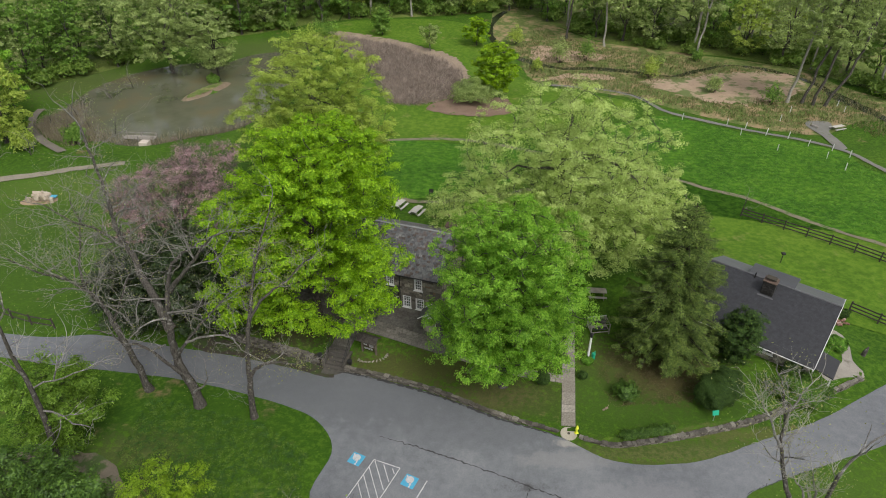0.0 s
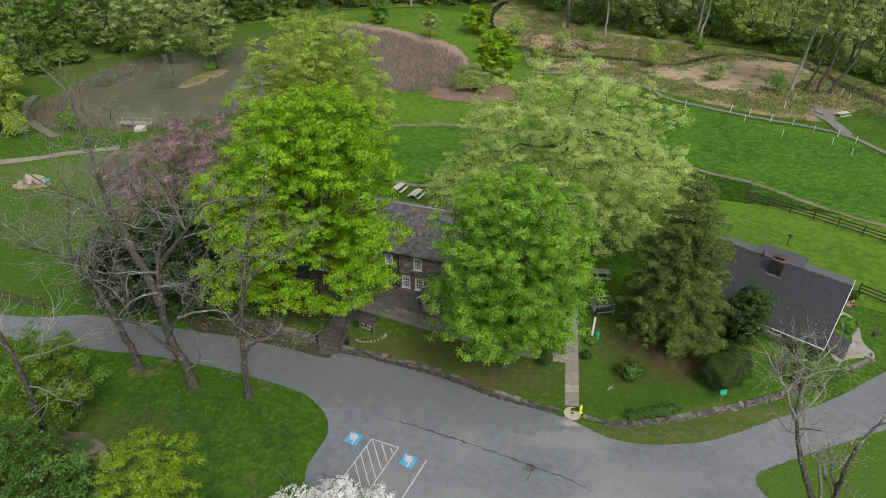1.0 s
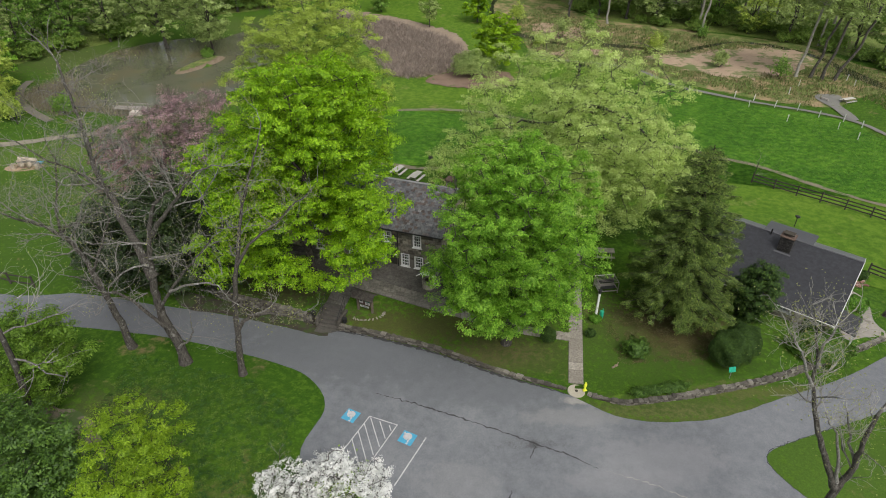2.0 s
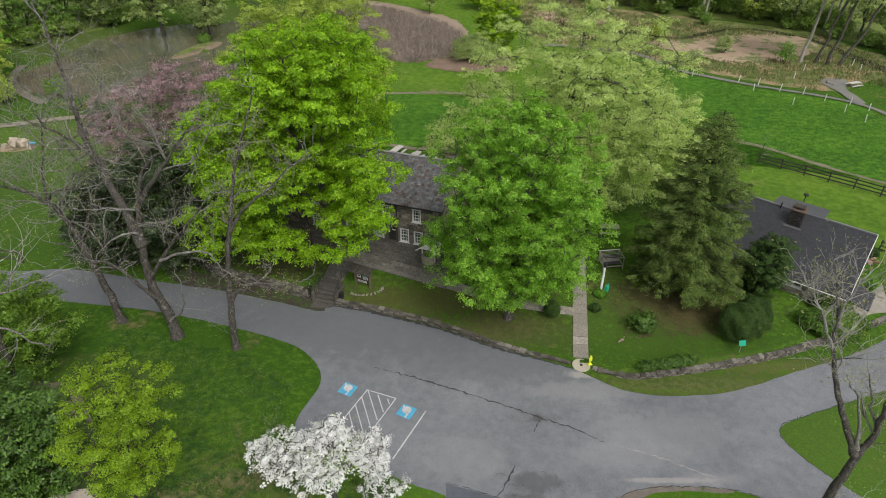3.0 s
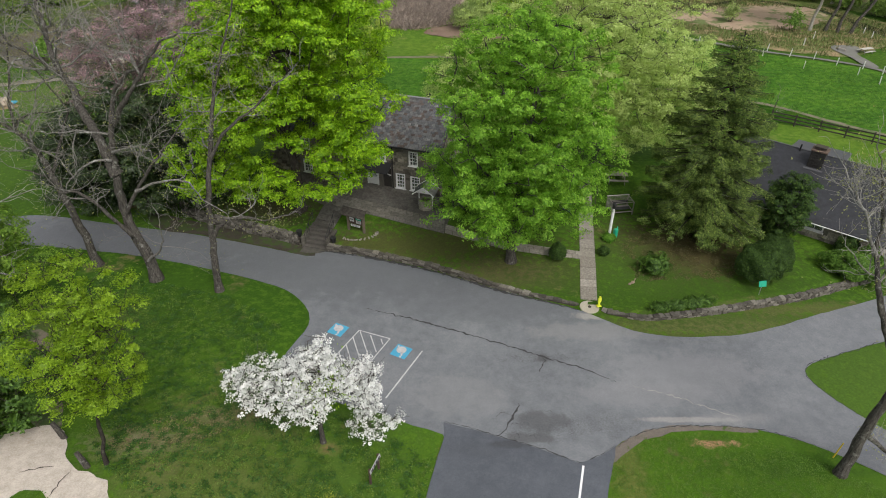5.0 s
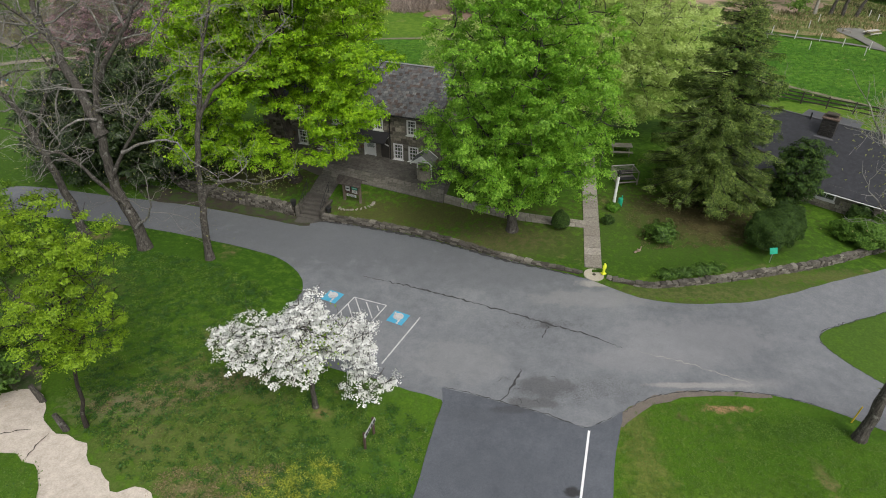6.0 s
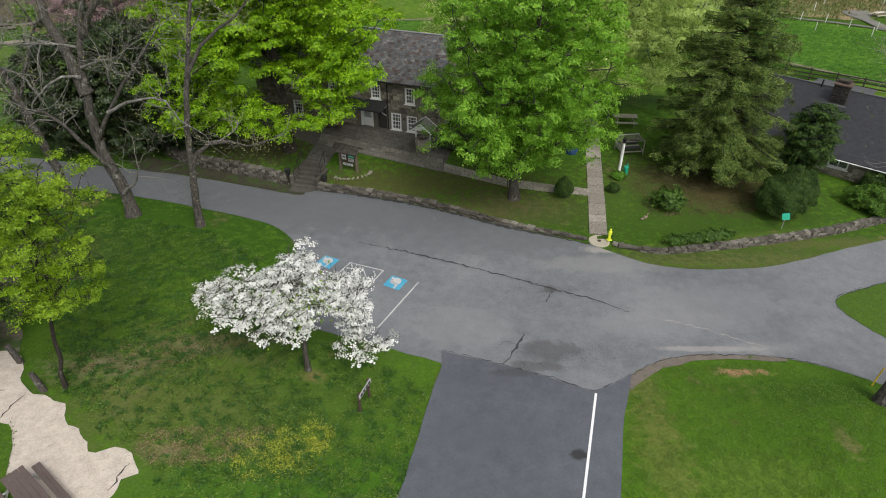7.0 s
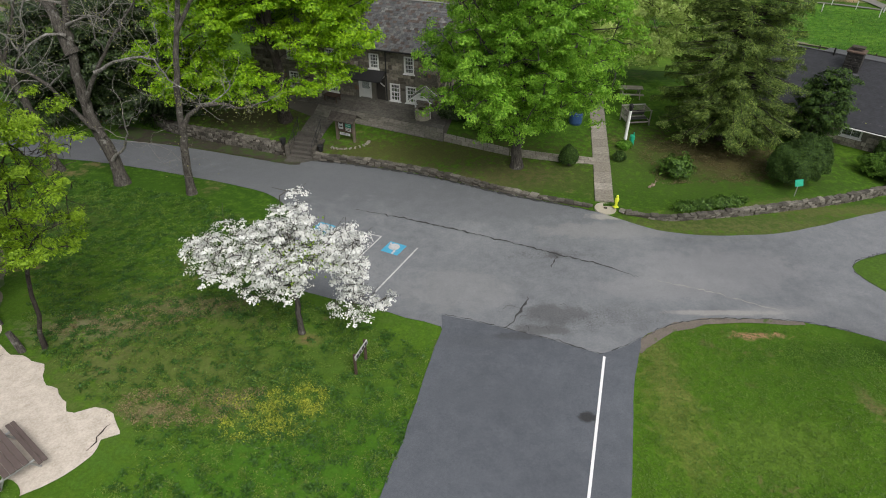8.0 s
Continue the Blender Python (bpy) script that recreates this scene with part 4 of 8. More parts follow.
tagged(sheet("crack", crooked([(10.3, 25.1), (11.2, 24.75), (12.2, 24.4), (13.8, 23.6), (15.8, 22.6)], 0.035, 64, 0.05), PALE_DUST, 0.050, 0.8), "pale dusty seam in the grey asphalt", "crack", kind="structure")
band("verge", [(8.35, 20.0), (9.1, 20.66), (10.1, 21.3), (11.2, 21.74), (12.6, 21.99), (14.6, 22.0), (16.4, 21.82)], lambda t: 0.66 - 0.42 * t, speckled("verge_gravel", (0.10, 0.085, 0.07), (0.20, 0.17, 0.145), 2.0, 14.0, patch=((0.06, 0.10, 0.02), 2.0, 0.58, 0.7)), 0.045, cell=0.5, ragged=0.2, label="worn brown gravel verge along the grass", category="verge")
sheet("litter_strip", smooth_line([(-24, 44.6), (-20.6, 43.6), (-18.3, 42.7), (-15.0, 41.7), (-12.5, 40.85), (-10.6, 40.0), (-9.6, 39.3), (-9.4, 38.6), (-10.6, 38.8), (-12.5, 39.6), (-15.0, 40.4), (-18.0, 41.1), (-22.0, 41.9)], 0.4, True), speckled("dark_leaf_litter", (0.030, 0.026, 0.019), (0.070, 0.060, 0.044), 1.5, 12.0, patch=((0.045, 0.070, 0.018), 0.8, 0.45, 0.60)), 0.05, 0.4, label="dark leaf litter along the wall's foot", category="litter", ragged=0.15)


# ---- dry-laid stone walls ----
def stone_mesh(seed):
    rng_ = np.random.default_rng(seed)
    bm = bmesh.new()
    bmesh.ops.create_cube(bm, size=1.0)
    bmesh.ops.bevel(bm, geom=bm.edges[:], offset=0.09, segments=1, affect="EDGES")
    for v in bm.verts:
        v.co += Vector(rng_.normal(0, 0.055, 3))
    me = bpy.data.meshes.new("stone")
    bm.to_mesh(me)
    bm.free()
    me.materials.append(STONE)
    return me


STONES = [stone_mesh(k) for k in range(8)]


def along(line, step):
    """Points at even steps along a line, with the direction there."""
    out, carry = [], 0.0
    for (ax, ay), (bx, by) in zip(line, line[1:]):
        length = math.hypot(bx - ax, by - ay)
        t = carry
        while t < length:
            k = t / length
            out.append((ax + (bx - ax) * k, ay + (by - ay) * k, math.degrees(math.atan2(by - ay, bx - ax))))
            t += step
        carry = t - length
    return out


def stone_wall(label, line, courses, seed, thick=0.42, length=0.42, cap=True, drop=0.12):
    """A low wall of separate stones, with a rubble core and flat capstones."""
    rng_ = np.random.default_rng(seed)
    root = tagged(new("stone_wall"), label, "wall", kind="structure")
    spine = smooth_line(line, 0.5)
    verts, faces = [], []
    for i, (x, y) in enumerate(spine):
        a, b = spine[max(i - 1, 0)], spine[min(i + 1, len(spine) - 1)]
        d = Vector((b[0] - a[0], b[1] - a[1])).normalized() * thick * 0.40
        lo = float(base_height(x, y)) - 0.3
        hi = float(base_height(x, y)) + float(wall_height(x)) - 0.02
        verts += [(x + d.y, y - d.x, lo), (x + d.y, y - d.x, hi), (x - d.y, y + d.x, hi), (x - d.y, y + d.x, lo)]
    for i in range(len(spine) - 1):
        for k in range(4):
            faces.append((4 * i + k, 4 * i + (k + 1) % 4, 4 * i + 4 + (k + 1) % 4, 4 * i + 4 + k))
    faces += [(0, 1, 2, 3), tuple(4 * (len(spine) - 1) + k for k in (3, 2, 1, 0))]
    link("core", verts, faces, MORTAR, root)
    for c in range(courses):
        for x, y, ang in along(spine, length):
            h = float(wall_height(x))
            ch = (h + drop) / courses
            if ch < 0.07 and c > 0:
                continue
            x += rng_.uniform(-0.1, 0.1) * math.cos(radians(ang))
            b = float(base_height(x, y))
            s = new("stone", STONES[rng_.integers(8)])
            s.parent = root
            out = -thick * 0.34 + rng_.normal(0, 0.015)
            nx, ny = -math.sin(radians(ang)), math.cos(radians(ang))
            s.matrix_basis = pose(x + nx * out, y + ny * out, b - drop + ch * (c + 0.5), rng_.normal(0, 3), rng_.normal(0, 3), ang + rng_.normal(0, 4)) @ Matrix.Diagonal(
                (length * rng_.uniform(0.75, 1.2), thick * 0.36, max(ch, 0.1) * rng_.uniform(0.85, 1.12), 1))
    if cap:
        for x, y, ang in along(spine, length * 1.05):
            z = float(base_height(x, y)) + float(wall_height(x))
            s = new("capstone", STONES[rng_.integers(8)])
            s.parent = root
            s.matrix_basis = pose(x, y, z + 0.02, rng_.normal(0, 4), rng_.normal(0, 4), ang + rng_.normal(0, 7)) @ Matrix.Diagonal((length * 1.1 * rng_.uniform(0.8, 1.2), thick * rng_.uniform(0.55, 1.1), 0.09 * rng_.uniform(0.6, 1.9), 1))
    return root


MORTAR = speckled("rubble_core", (0.035, 0.03, 0.024), (0.075, 0.065, 0.05), 2.0, 14.0)
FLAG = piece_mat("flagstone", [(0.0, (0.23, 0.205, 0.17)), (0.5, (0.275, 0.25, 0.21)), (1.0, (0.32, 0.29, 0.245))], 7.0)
# terrace and stair stones, darker than those of the paths
DARK_FLAG = piece_mat("dark_flagstone", [(0.0, (0.105, 0.097, 0.084)), (0.5, (0.122, 0.113, 0.098)), (1.0, (0.145, 0.135, 0.118))], 5.0)
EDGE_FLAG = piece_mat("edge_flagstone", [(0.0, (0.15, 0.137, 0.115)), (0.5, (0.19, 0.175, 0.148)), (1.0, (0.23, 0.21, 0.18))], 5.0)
DARK_METAL = speckled("black_iron", (0.012, 0.012, 0.013), (0.03, 0.03, 0.03), 3.0, 20.0, rough=0.5)
stone_wall("weathered dry stone retaining wall along the road's bend", [(-21.5, 45.6), (-20.7, 44.6), (-20.0, 44.0), (-18.3, 43.1), (-15.2, 42.0), (-12.7, 41.2), (-10.75, 40.35)], 6, 1, length=0.3)
stone_wall("low mossy stone wall edging the front lawn", [(-8.25, 39.45), (-5.5, 38.5), (-2.9, 37.5), (0.2, 36.1), (4.2, 34.0), (7.4, 32.7), (8.75, 32.2)], 4, 2, length=0.5, thick=0.32)
stone_wall("low rubble stone wall round the cottage lawn", [(10.5, 31.55), (11.9, 31.0), (13.4, 30.8), (16.8, 31.3), (20.4, 32.1), (24.1, 33.1), (28.1, 34.8), (32.4, 36.8), (36.2, 38.8)], 4, 3, length=0.34, thick=0.36)

# stone steps up to the terrace, with iron rails
STEP_STONE = speckled("worn_step_stone", (0.05, 0.046, 0.040), (0.105, 0.096, 0.083), 2.0, 10.0)
steps_root = thing("stone_steps", -9.55, 39.75, -0.95, -16, "worn stone steps with iron handrails up to the terrace", "steps", kind="structure")
for k in range(6):
    boxed("step", 0, 0.1 + 0.30 * k, -0.05 + 0.21 * k, 1.75, 0.34, 0.24 if k else 0.3, STEP_STONE, steps_root, bevel=0.02)
    if k == 0:
        boxed("landing", 0.1, -0.45, -0.06, 2.0, 0.75, 0.2, STEP_STONE, steps_root, bevel=0.04)
for sx in (-0.85, 0.85):
    boxed("cheek", sx * 1.16, 0.85, 0.3, 0.28, 1.8, 1.0, STONE, steps_root, bevel=0.05)
    bm = bmesh.new()
    foot, head_ = Vector((sx, 0.2, 0.1)), Vector((sx, 1.75, 1.15))
    for p in (foot, (foot + head_) / 2, head_):
        rod(bm, p, p + Vector((0, 0, 0.9)), 0.022)
    rod(bm, foot + Vector((0, -0.1, 0.85)), head_ + Vector((0, 0.15, 0.97)), 0.025)
    rod(bm, foot + Vector((0, 0, 0.45)), head_ + Vector((0, 0, 0.45)), 0.018)
    part("handrail", bm, DARK_METAL, steps_root, "black iron handrail")


def flags(name, label, corners, rows_, cols, material, seed, lift=0.06, thick=0.12):
    """Separate flagstones over a four-cornered area; corners in order along one long side and back along the other."""
    rng_ = np.random.default_rng(seed)
    root = tagged(new(name), label, "paving", kind="structure")
    A, B, C, D = (Vector(c) for c in corners)
    us = [0.0] + [(i + rng_.uniform(-0.25, 0.25)) / cols for i in range(1, cols)] + [1.0]
    for r in range(rows_):
        shift = (r % 2) * 0.5 / cols
        for c in range(cols):
            u0, u1 = min(1, us[c] + shift * (c > 0)), min(1, us[c + 1] + shift * (c + 1 < cols))
            v0, v1 = r / rows_, (r + 1) / rows_
            pts = []
            for u, v in ((u0, v0), (u1, v0), (u1, v1), (u0, v1)):
                pts.append(A.lerp(B, u).lerp(D.lerp(C, u), v))
            mid_ = sum(pts, Vector((0, 0))) / 4
            pts = [mid_ + (p - mid_) * (1 - 0.014 / max(0.1, (p - mid_).length)) for p in pts]
            zs = [ground(p.x, p.y) for p in pts]
            z = sum(zs) / 4 + lift + rng_.normal(0, 0.006)
            verts = [(p.x, p.y, (q + lift) * 0.8 + z * 0.2) for p, q in zip(pts, zs)]
            verts = [(p.x, p.y, v[2] - thick) for p, v in zip(pts, verts)] + [(mid_.x + (p.x - mid_.x) * 0.985, mid_.y + (p.y - mid_.y) * 0.985, v[2]) for p, v in zip(pts, verts)]
            link("flagstone", verts, [(4, 5, 6, 7), (0, 1, 5, 4), (1, 2, 6, 5), (2, 3, 7, 6), (3, 0, 4, 7)], material, root)
    return root


JOINT = speckled("sandy_joint", (0.075, 0.068, 0.056), (0.115, 0.105, 0.088), 2.0, 12.0)
sheet("stair_bed", [(-10.0, 41.75), (-8.35, 41.3), (-7.6, 43.42), (-9.4, 44.15)], JOINT, 0.016, 0.6, label="sandy joints beneath the paving by the steps", category="paving")
sheet("terrace_bed", [(-15, 48.2), (-9.6, 44.15), (-7.6, 43.5), (-5.6, 42.7), (0.2, 40.2), (1.2, 45.2), (-10, 48.7), (-14.5, 50)], JOINT, 0.012, 0.6, label="sandy joints beneath the terrace paving", category="paving")
flags("terrace", "dark grey flagstone terrace before the stone house", [(-14.6, 48.3), (0.2, 42.0), (1.0, 45.0), (-13.2, 49.9)], 5, 20, DARK_FLAG, 4)
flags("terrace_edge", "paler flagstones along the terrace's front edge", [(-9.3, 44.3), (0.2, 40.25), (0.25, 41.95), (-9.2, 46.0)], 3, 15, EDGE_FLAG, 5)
flags("stair_path", "dark flagstones from the steps to the terrace", [(-10.0, 41.75), (-8.35, 41.3), (-7.6, 43.5), (-9.3, 44.3)], 4, 3, DARK_FLAG, 6)
flags("stone_path", "pale flagstone path along the lawn to the front walk", [(0.25, 40.3), (4.6, 38.3), (4.7, 39.3), (0.3, 41.4)], 2, 8, FLAG, 7)
flags("stone_path", "pale flagstone path along the lawn to the front walk", [(4.65, 38.3), (10.0, 37.0), (10.05, 37.95), (4.75, 39.3)], 2, 9, FLAG, 8)
flags("front_walk", "straight flagstone walk from the road past the house", [(9.15, 32.7), (11.9, 49.4), (13.0, 49.3), (10.25, 32.55)], 1, 15, FLAG, 9)
disc = thing("millstone", 9.62, 31.95, ground(9.6, 31.6) - 0.09, 0, "round pale millstone set at the end of the walk", "stone")
bm = bmesh.new()
bmesh.ops.create_cone(bm, cap_ends=True, segments=32, radius1=0.64, radius2=0.62, depth=0.2, matrix=Matrix.Translation((0, 0, 0.06)))
part("slab", bm, speckled("pale_stone", (0.30, 0.27, 0.21), (0.46, 0.42, 0.34), 2.0, 14.0), disc)
bm = bmesh.new()
bmesh.ops.create_cone(bm, cap_ends=True, segments=12, radius1=0.11, radius2=0.11, depth=0.02, matrix=Matrix.Translation((0, 0, 0.168)))
part("eye", bm, MORTAR, disc, "dark square eye of the millstone")


# ---- the stone house ----
WHITE_WOOD = speckled("white_painted_wood", (0.60, 0.60, 0.58), (0.78, 0.78, 0.76), 1.5, 12.0, rough=0.6)
GREY_WOOD = speckled("weathered_grey_wood", (0.17, 0.15, 0.13), (0.34, 0.31, 0.28), 2.0, 16.0)
BROWN_WOOD = speckled("dark_brown_wood", (0.05, 0.032, 0.024), (0.095, 0.065, 0.05), 2.0, 16.0)
DARK_DOOR = speckled("dark_door_paint", (0.03, 0.028, 0.024), (0.055, 0.05, 0.045), 2.0, 12.0, rough=0.6)
INSIDE = speckled("dim_plaster", (0.05, 0.045, 0.04), (0.08, 0.075, 0.07), 1.0, 6.0)
GLASS, _, gb = mat("window_glass", 0.03, 0, 0.5)
gb.inputs["Transmission Weight"].default_value = 0.9
gb.inputs["Base Color"].default_value = (0.75, 0.8, 0.8, 1)
HOUSE_STONE = piece_mat("house_stone", [(0.0, (0.09, 0.08, 0.064)), (0.3, (0.15, 0.136, 0.108)), (0.65, (0.215, 0.193, 0.153)), (0.9, (0.31, 0.28, 0.225)), (1.0, (0.20, 0.135, 0.09))], 8.0, island=True)
HOUSE_SLATE = piece_mat("house_slate", [(0.0, (0.078, 0.080, 0.083)), (0.40, (0.113, 0.115, 0.118)), (0.70, (0.142, 0.141, 0.140)), (0.80, (0.112, 0.086, 0.076)), (0.93, (0.062, 0.046, 0.040)), (1.0, (0.20, 0.20, 0.195))], 5.0, 0.7, island=True)
RIDGE_GREY = speckled("grey_ridge_felt", (0.07, 0.07, 0.075), (0.13, 0.13, 0.135), 2.0, 10.0, rough=0.6)
LEAD = speckled("pale_ridge_metal", (0.15, 0.15, 0.15), (0.30, 0.30, 0.295), 2.0, 10.0, rough=0.6)


def pierced(name, length, tall, thick, holes, material, parent, m=None):
    """A wall along local minus x, from z 0, with real openings (x0, x1, z0, z1)."""
    xs = sorted({-length, 0.0, *(h[0] for h in holes), *(h[1] for h in holes)})
    zs = sorted({-0.6, tall, *(h[2] for h in holes), *(h[3] for h in holes)})
    bm = bmesh.new()
    for x0, x1 in zip(xs, xs[1:]):
        for z0, z1 in zip(zs, zs[1:]):
            cx, cz = (x0 + x1) / 2, (z0 + z1) / 2
            if not any(h[0] < cx < h[1] and h[2] < cz < h[3] for h in holes):
                box(bm, cx, thick / 2, cz, x1 - x0, thick, z1 - z0)
    bmesh.ops.remove_doubles(bm, verts=bm.verts[:], dist=0.0005)
    if m:
        bmesh.ops.transform(bm, matrix=m, verts=bm.verts[:])
    return part(name, bm, material, parent)


def masonry(name, length, tall, holes, material, parent, seed, m=None, course=0.27, proud=0.035, single_from=None):
    """Stones laid in uneven courses on a wall's face, round its openings."""
    rng_ = np.random.default_rng(seed)
    verts, faces, single = [], [], 0
    z = -0.35
    while z < tall - 0.05:
        h = min(course * rng_.uniform(0.7, 1.35), tall - z)
        x = -length
        while x < -0.05:
            w = min(rng_.uniform(0.24, 0.62), -x)
            x0, x1, z0, z1 = x + 0.014, x + w - 0.014, z + 0.012, z + h - 0.012
            if not any(x1 > q[0] - 0.01 and x0 < q[1] + 0.01 and z1 > q[2] - 0.01 and z0 < q[3] + 0.01 for q in holes):
                i, p = len(verts), proud * rng_.uniform(0.5, 1.4)
                j = rng_.normal(0, 0.012, 8)
                if single_from is not None and x0 > single_from and single < 300:
                    single += 1
                    s_ = new("stone", FACE_STONES[rng_.integers(8)])
                    s_.parent = parent
                    s_.matrix_basis = (m or Matrix()) @ Matrix.Translation(((x0 + x1) / 2, 0, (z0 + z1) / 2)) @ Matrix.Diagonal((x1 - x0, p, z1 - z0, 1))
                    x += w
                    continue
                verts += [(x0, 0, z0), (x1, 0, z0), (x1, 0, z1), (x0, 0, z1), (x0 + 0.03 + j[0], -p, z0 + 0.03 + j[1]), (x1 - 0.03 + j[2], -p, z0 + 0.03 + j[3]),
                          (x1 - 0.03 + j[4], -p, z1 - 0.03 + j[5]), (x0 + 0.03 + j[6], -p, z1 - 0.03 + j[7])]
                faces += [(i + 4, i + 5, i + 6, i + 7), (i, i + 1, i + 5, i + 4), (i + 1, i + 2, i + 6, i + 5), (i + 2, i + 3, i + 7, i + 6), (i + 3, i, i + 4, i + 7)]
            x += w
        z += h
    if m:
        verts = [tuple(m @ Vector(v)) for v in verts]
    return tagged(link(name, verts, faces, material, parent), kind="stuff")


def face_stone(seed):
    """One stone of a wall's face, a unit wide and high, standing a unit proud."""
    rng_ = np.random.default_rng(seed)
    j = rng_.normal(0, 0.03, 8)
    me = bpy.data.meshes.new("stone")
    me.from_pydata([(-0.5, 0, -0.5), (0.5, 0, -0.5), (0.5, 0, 0.5), (-0.5, 0, 0.5), (-0.42 + j[0], -1, -0.38 + j[1]), (0.42 + j[2], -1, -0.38 + j[3]), (0.42 + j[4], -1, 0.38 + j[5]), (-0.42 + j[6], -1, 0.38 + j[7])], [],
                   [(4, 5, 6, 7), (0, 1, 5, 4), (1, 2, 6, 5), (2, 3, 7, 6), (3, 0, 4, 7)])
    me.materials.append(FACE_STONE)
    return me


FACE_STONE = piece_mat("face_stone", [(0.0, (0.09, 0.08, 0.064)), (0.3, (0.15, 0.136, 0.108)), (0.65, (0.215, 0.193, 0.153)), (0.9, (0.31, 0.28, 0.225)), (1.0, (0.20, 0.135, 0.09))], 8.0)
FACE_STONES = [face_stone(k) for k in range(8)]


def slates(name, a, b, c, rows_, cols, material, parent, seed, lift=0.02):
    """Overlapping slates on a roof slope: a, b the ends of the eave, c the ridge over a."""
    rng_ = np.random.default_rng(seed)
    a, b, c = Vector(a), Vector(b), Vector(c)
    u, v = b - a, c - a
    n = u.cross(v).normalized()
    verts, faces = [], []
    for r in range(rows_):
        for k in range(-1, cols):
            s0 = max(0, (k + (r % 2) * 0.5 + 0.02 + rng_.uniform(-0.03, 0.03)) / cols)
            s1 = min(1, (k + 1 + (r % 2) * 0.5 - 0.02) / cols)
            if s1 <= s0:
                continue
            t0, t1 = (r - 0.06 * rng_.uniform(0, 1)) / rows_, min(1.0, (r + 1.25) / rows_)
            up = lift * rng_.uniform(0.9, 1.5)
            i = len(verts)
            p = [a + u * s0 + v * t0, a + u * s1 + v * t0, a + u * s1 + v * t1, a + u * s0 + v * t1]
            verts += [p[0] + n * up, p[1] + n * up, p[2] + n * 0.004, p[3] + n * 0.004, p[0], p[1]]
            faces += [(i, i + 1, i + 2, i + 3), (i + 4, i + 5, i + 1, i)]
    return tagged(link(name, verts, faces, material, parent), kind="stuff")


def window(parent, x, z0, z1, w, y=0.0, cols=3, rows_=4, m=None, name="window"):
    """A white sash window: casing, sashes with glazing bars, sill and panes."""
    m = m or Matrix()
    bm = bmesh.new()
    for bx, bz, sx, sz in ((x - w / 2, (z0 + z1) / 2, 0.11, z1 - z0 + 0.1), (x + w / 2, (z0 + z1) / 2, 0.11, z1 - z0 + 0.1), (x, z1, w + 0.1, 0.11), (x, z0, w + 0.1, 0.09)):
        box(bm, bx, y - 0.01, bz, sx, 0.14, sz, 0.01)
    bmesh.ops.transform(bm, matrix=m, verts=bm.verts[:])
    root = part(name, bm, WHITE_WOOD, parent, "white wooden sash window with small panes")
    bm = bmesh.new()
    for i in range(1, cols):
        box(bm, x - w / 2 + w * i / cols, y + 0.05, (z0 + z1) / 2, 0.032, 0.03, z1 - z0)
    for i in range(1, rows_):
        box(bm, x, y + 0.052, z0 + (z1 - z0) * i / rows_, w, 0.034, 0.032 if i != rows_ // 2 else 0.06)
    bmesh.ops.transform(bm, matrix=m, verts=bm.verts[:])
    part("sash", bm, WHITE_WOOD, root)
    bm = bmesh.new()
    box(bm, x, y - 0.06, z0 - 0.06, w + 0.26, 0.22, 0.07, 0.012)
    bmesh.ops.transform(bm, matrix=m, verts=bm.verts[:])
    part("sill", bm, WHITE_WOOD, root)
    bm = bmesh.new()
    box(bm, x, y + 0.075, (z0 + z1) / 2, w - 0.02, 0.008, z1 - z0 - 0.02)
    bmesh.ops.transform(bm, matrix=m, verts=bm.verts[:])
    part("pane", bm, GLASS, root, "dark reflecting window glass").visible_shadow = False
    return root


house = thing("stone_house", -0.15, 45.47, 0.22, -18, "old fieldstone house with a mottled slate roof and white windows", "house")
LONG, DEEP, EAVE, RIDGE = 15.5, 8.2, 4.2, 6.55
openings = [(-2.62, -1.88, 2.42, 3.68), (-3.8, -3.02, 0.15, 1.52), (-2.52, -1.72, 0.15, 1.45), (-6.3, -5.4, -0.02, 1.95), (-8.95, -8.15, 0.25, 1.4), (-5.4, -4.65, 2.5, 3.65), (-9.0, -8.25, 2.5, 3.65), (-12.3, -11.5, 0.25, 1.5), (-12.3, -11.5, 2.5, 3.65),
            (-4.95, -4.2, -0.02, 1.95)]
HOUSE_MORTAR = speckled("lime_mortar", (0.11, 0.10, 0.083), (0.19, 0.175, 0.15), 1.5, 12.0)
pierced("front_wall", LONG, EAVE, 0.45, openings, HOUSE_MORTAR, house)
masonry("stonework", LONG, EAVE, openings, HOUSE_STONE, house, 71, single_from=-8.0)
pierced("back_wall", LONG, EAVE, 0.45, [], HOUSE_STONE, house, Matrix.Translation((0, DEEP - 0.45, 0)))
side = Matrix.Rotation(radians(90), 4, "Z")
for gx_, seed in ((0.0, 72), (-LONG, 73)):
    bm = bmesh.new()
    q = [bm.verts.new((gx_ - (0.45 if gx_ == 0 else -0.45) * k, y_, z_)) for k in (0, 1) for y_, z_ in ((0.46, -0.6), (DEEP - 0.46, -0.6), (DEEP - 0.46, EAVE), (DEEP / 2, RIDGE - 0.12), (0.46, EAVE))]
    bm.faces.new(q[:5])
    bm.faces.new(q[9:4:-1])
    for k in range(5):
        bm.faces.new((q[k], q[(k + 1) % 5], q[5 + (k + 1) % 5], q[5 + k]))
    bmesh.ops.recalc_face_normals(bm, faces=bm.faces[:])
    part("gable_wall", bm, HOUSE_STONE, house)
masonry("gable_stonework", DEEP - 0.1, EAVE, [], HOUSE_STONE, house, 74, Matrix.Translation((0.002, 0, 0)) @ side @ Matrix.Translation((DEEP, 0, 0)))
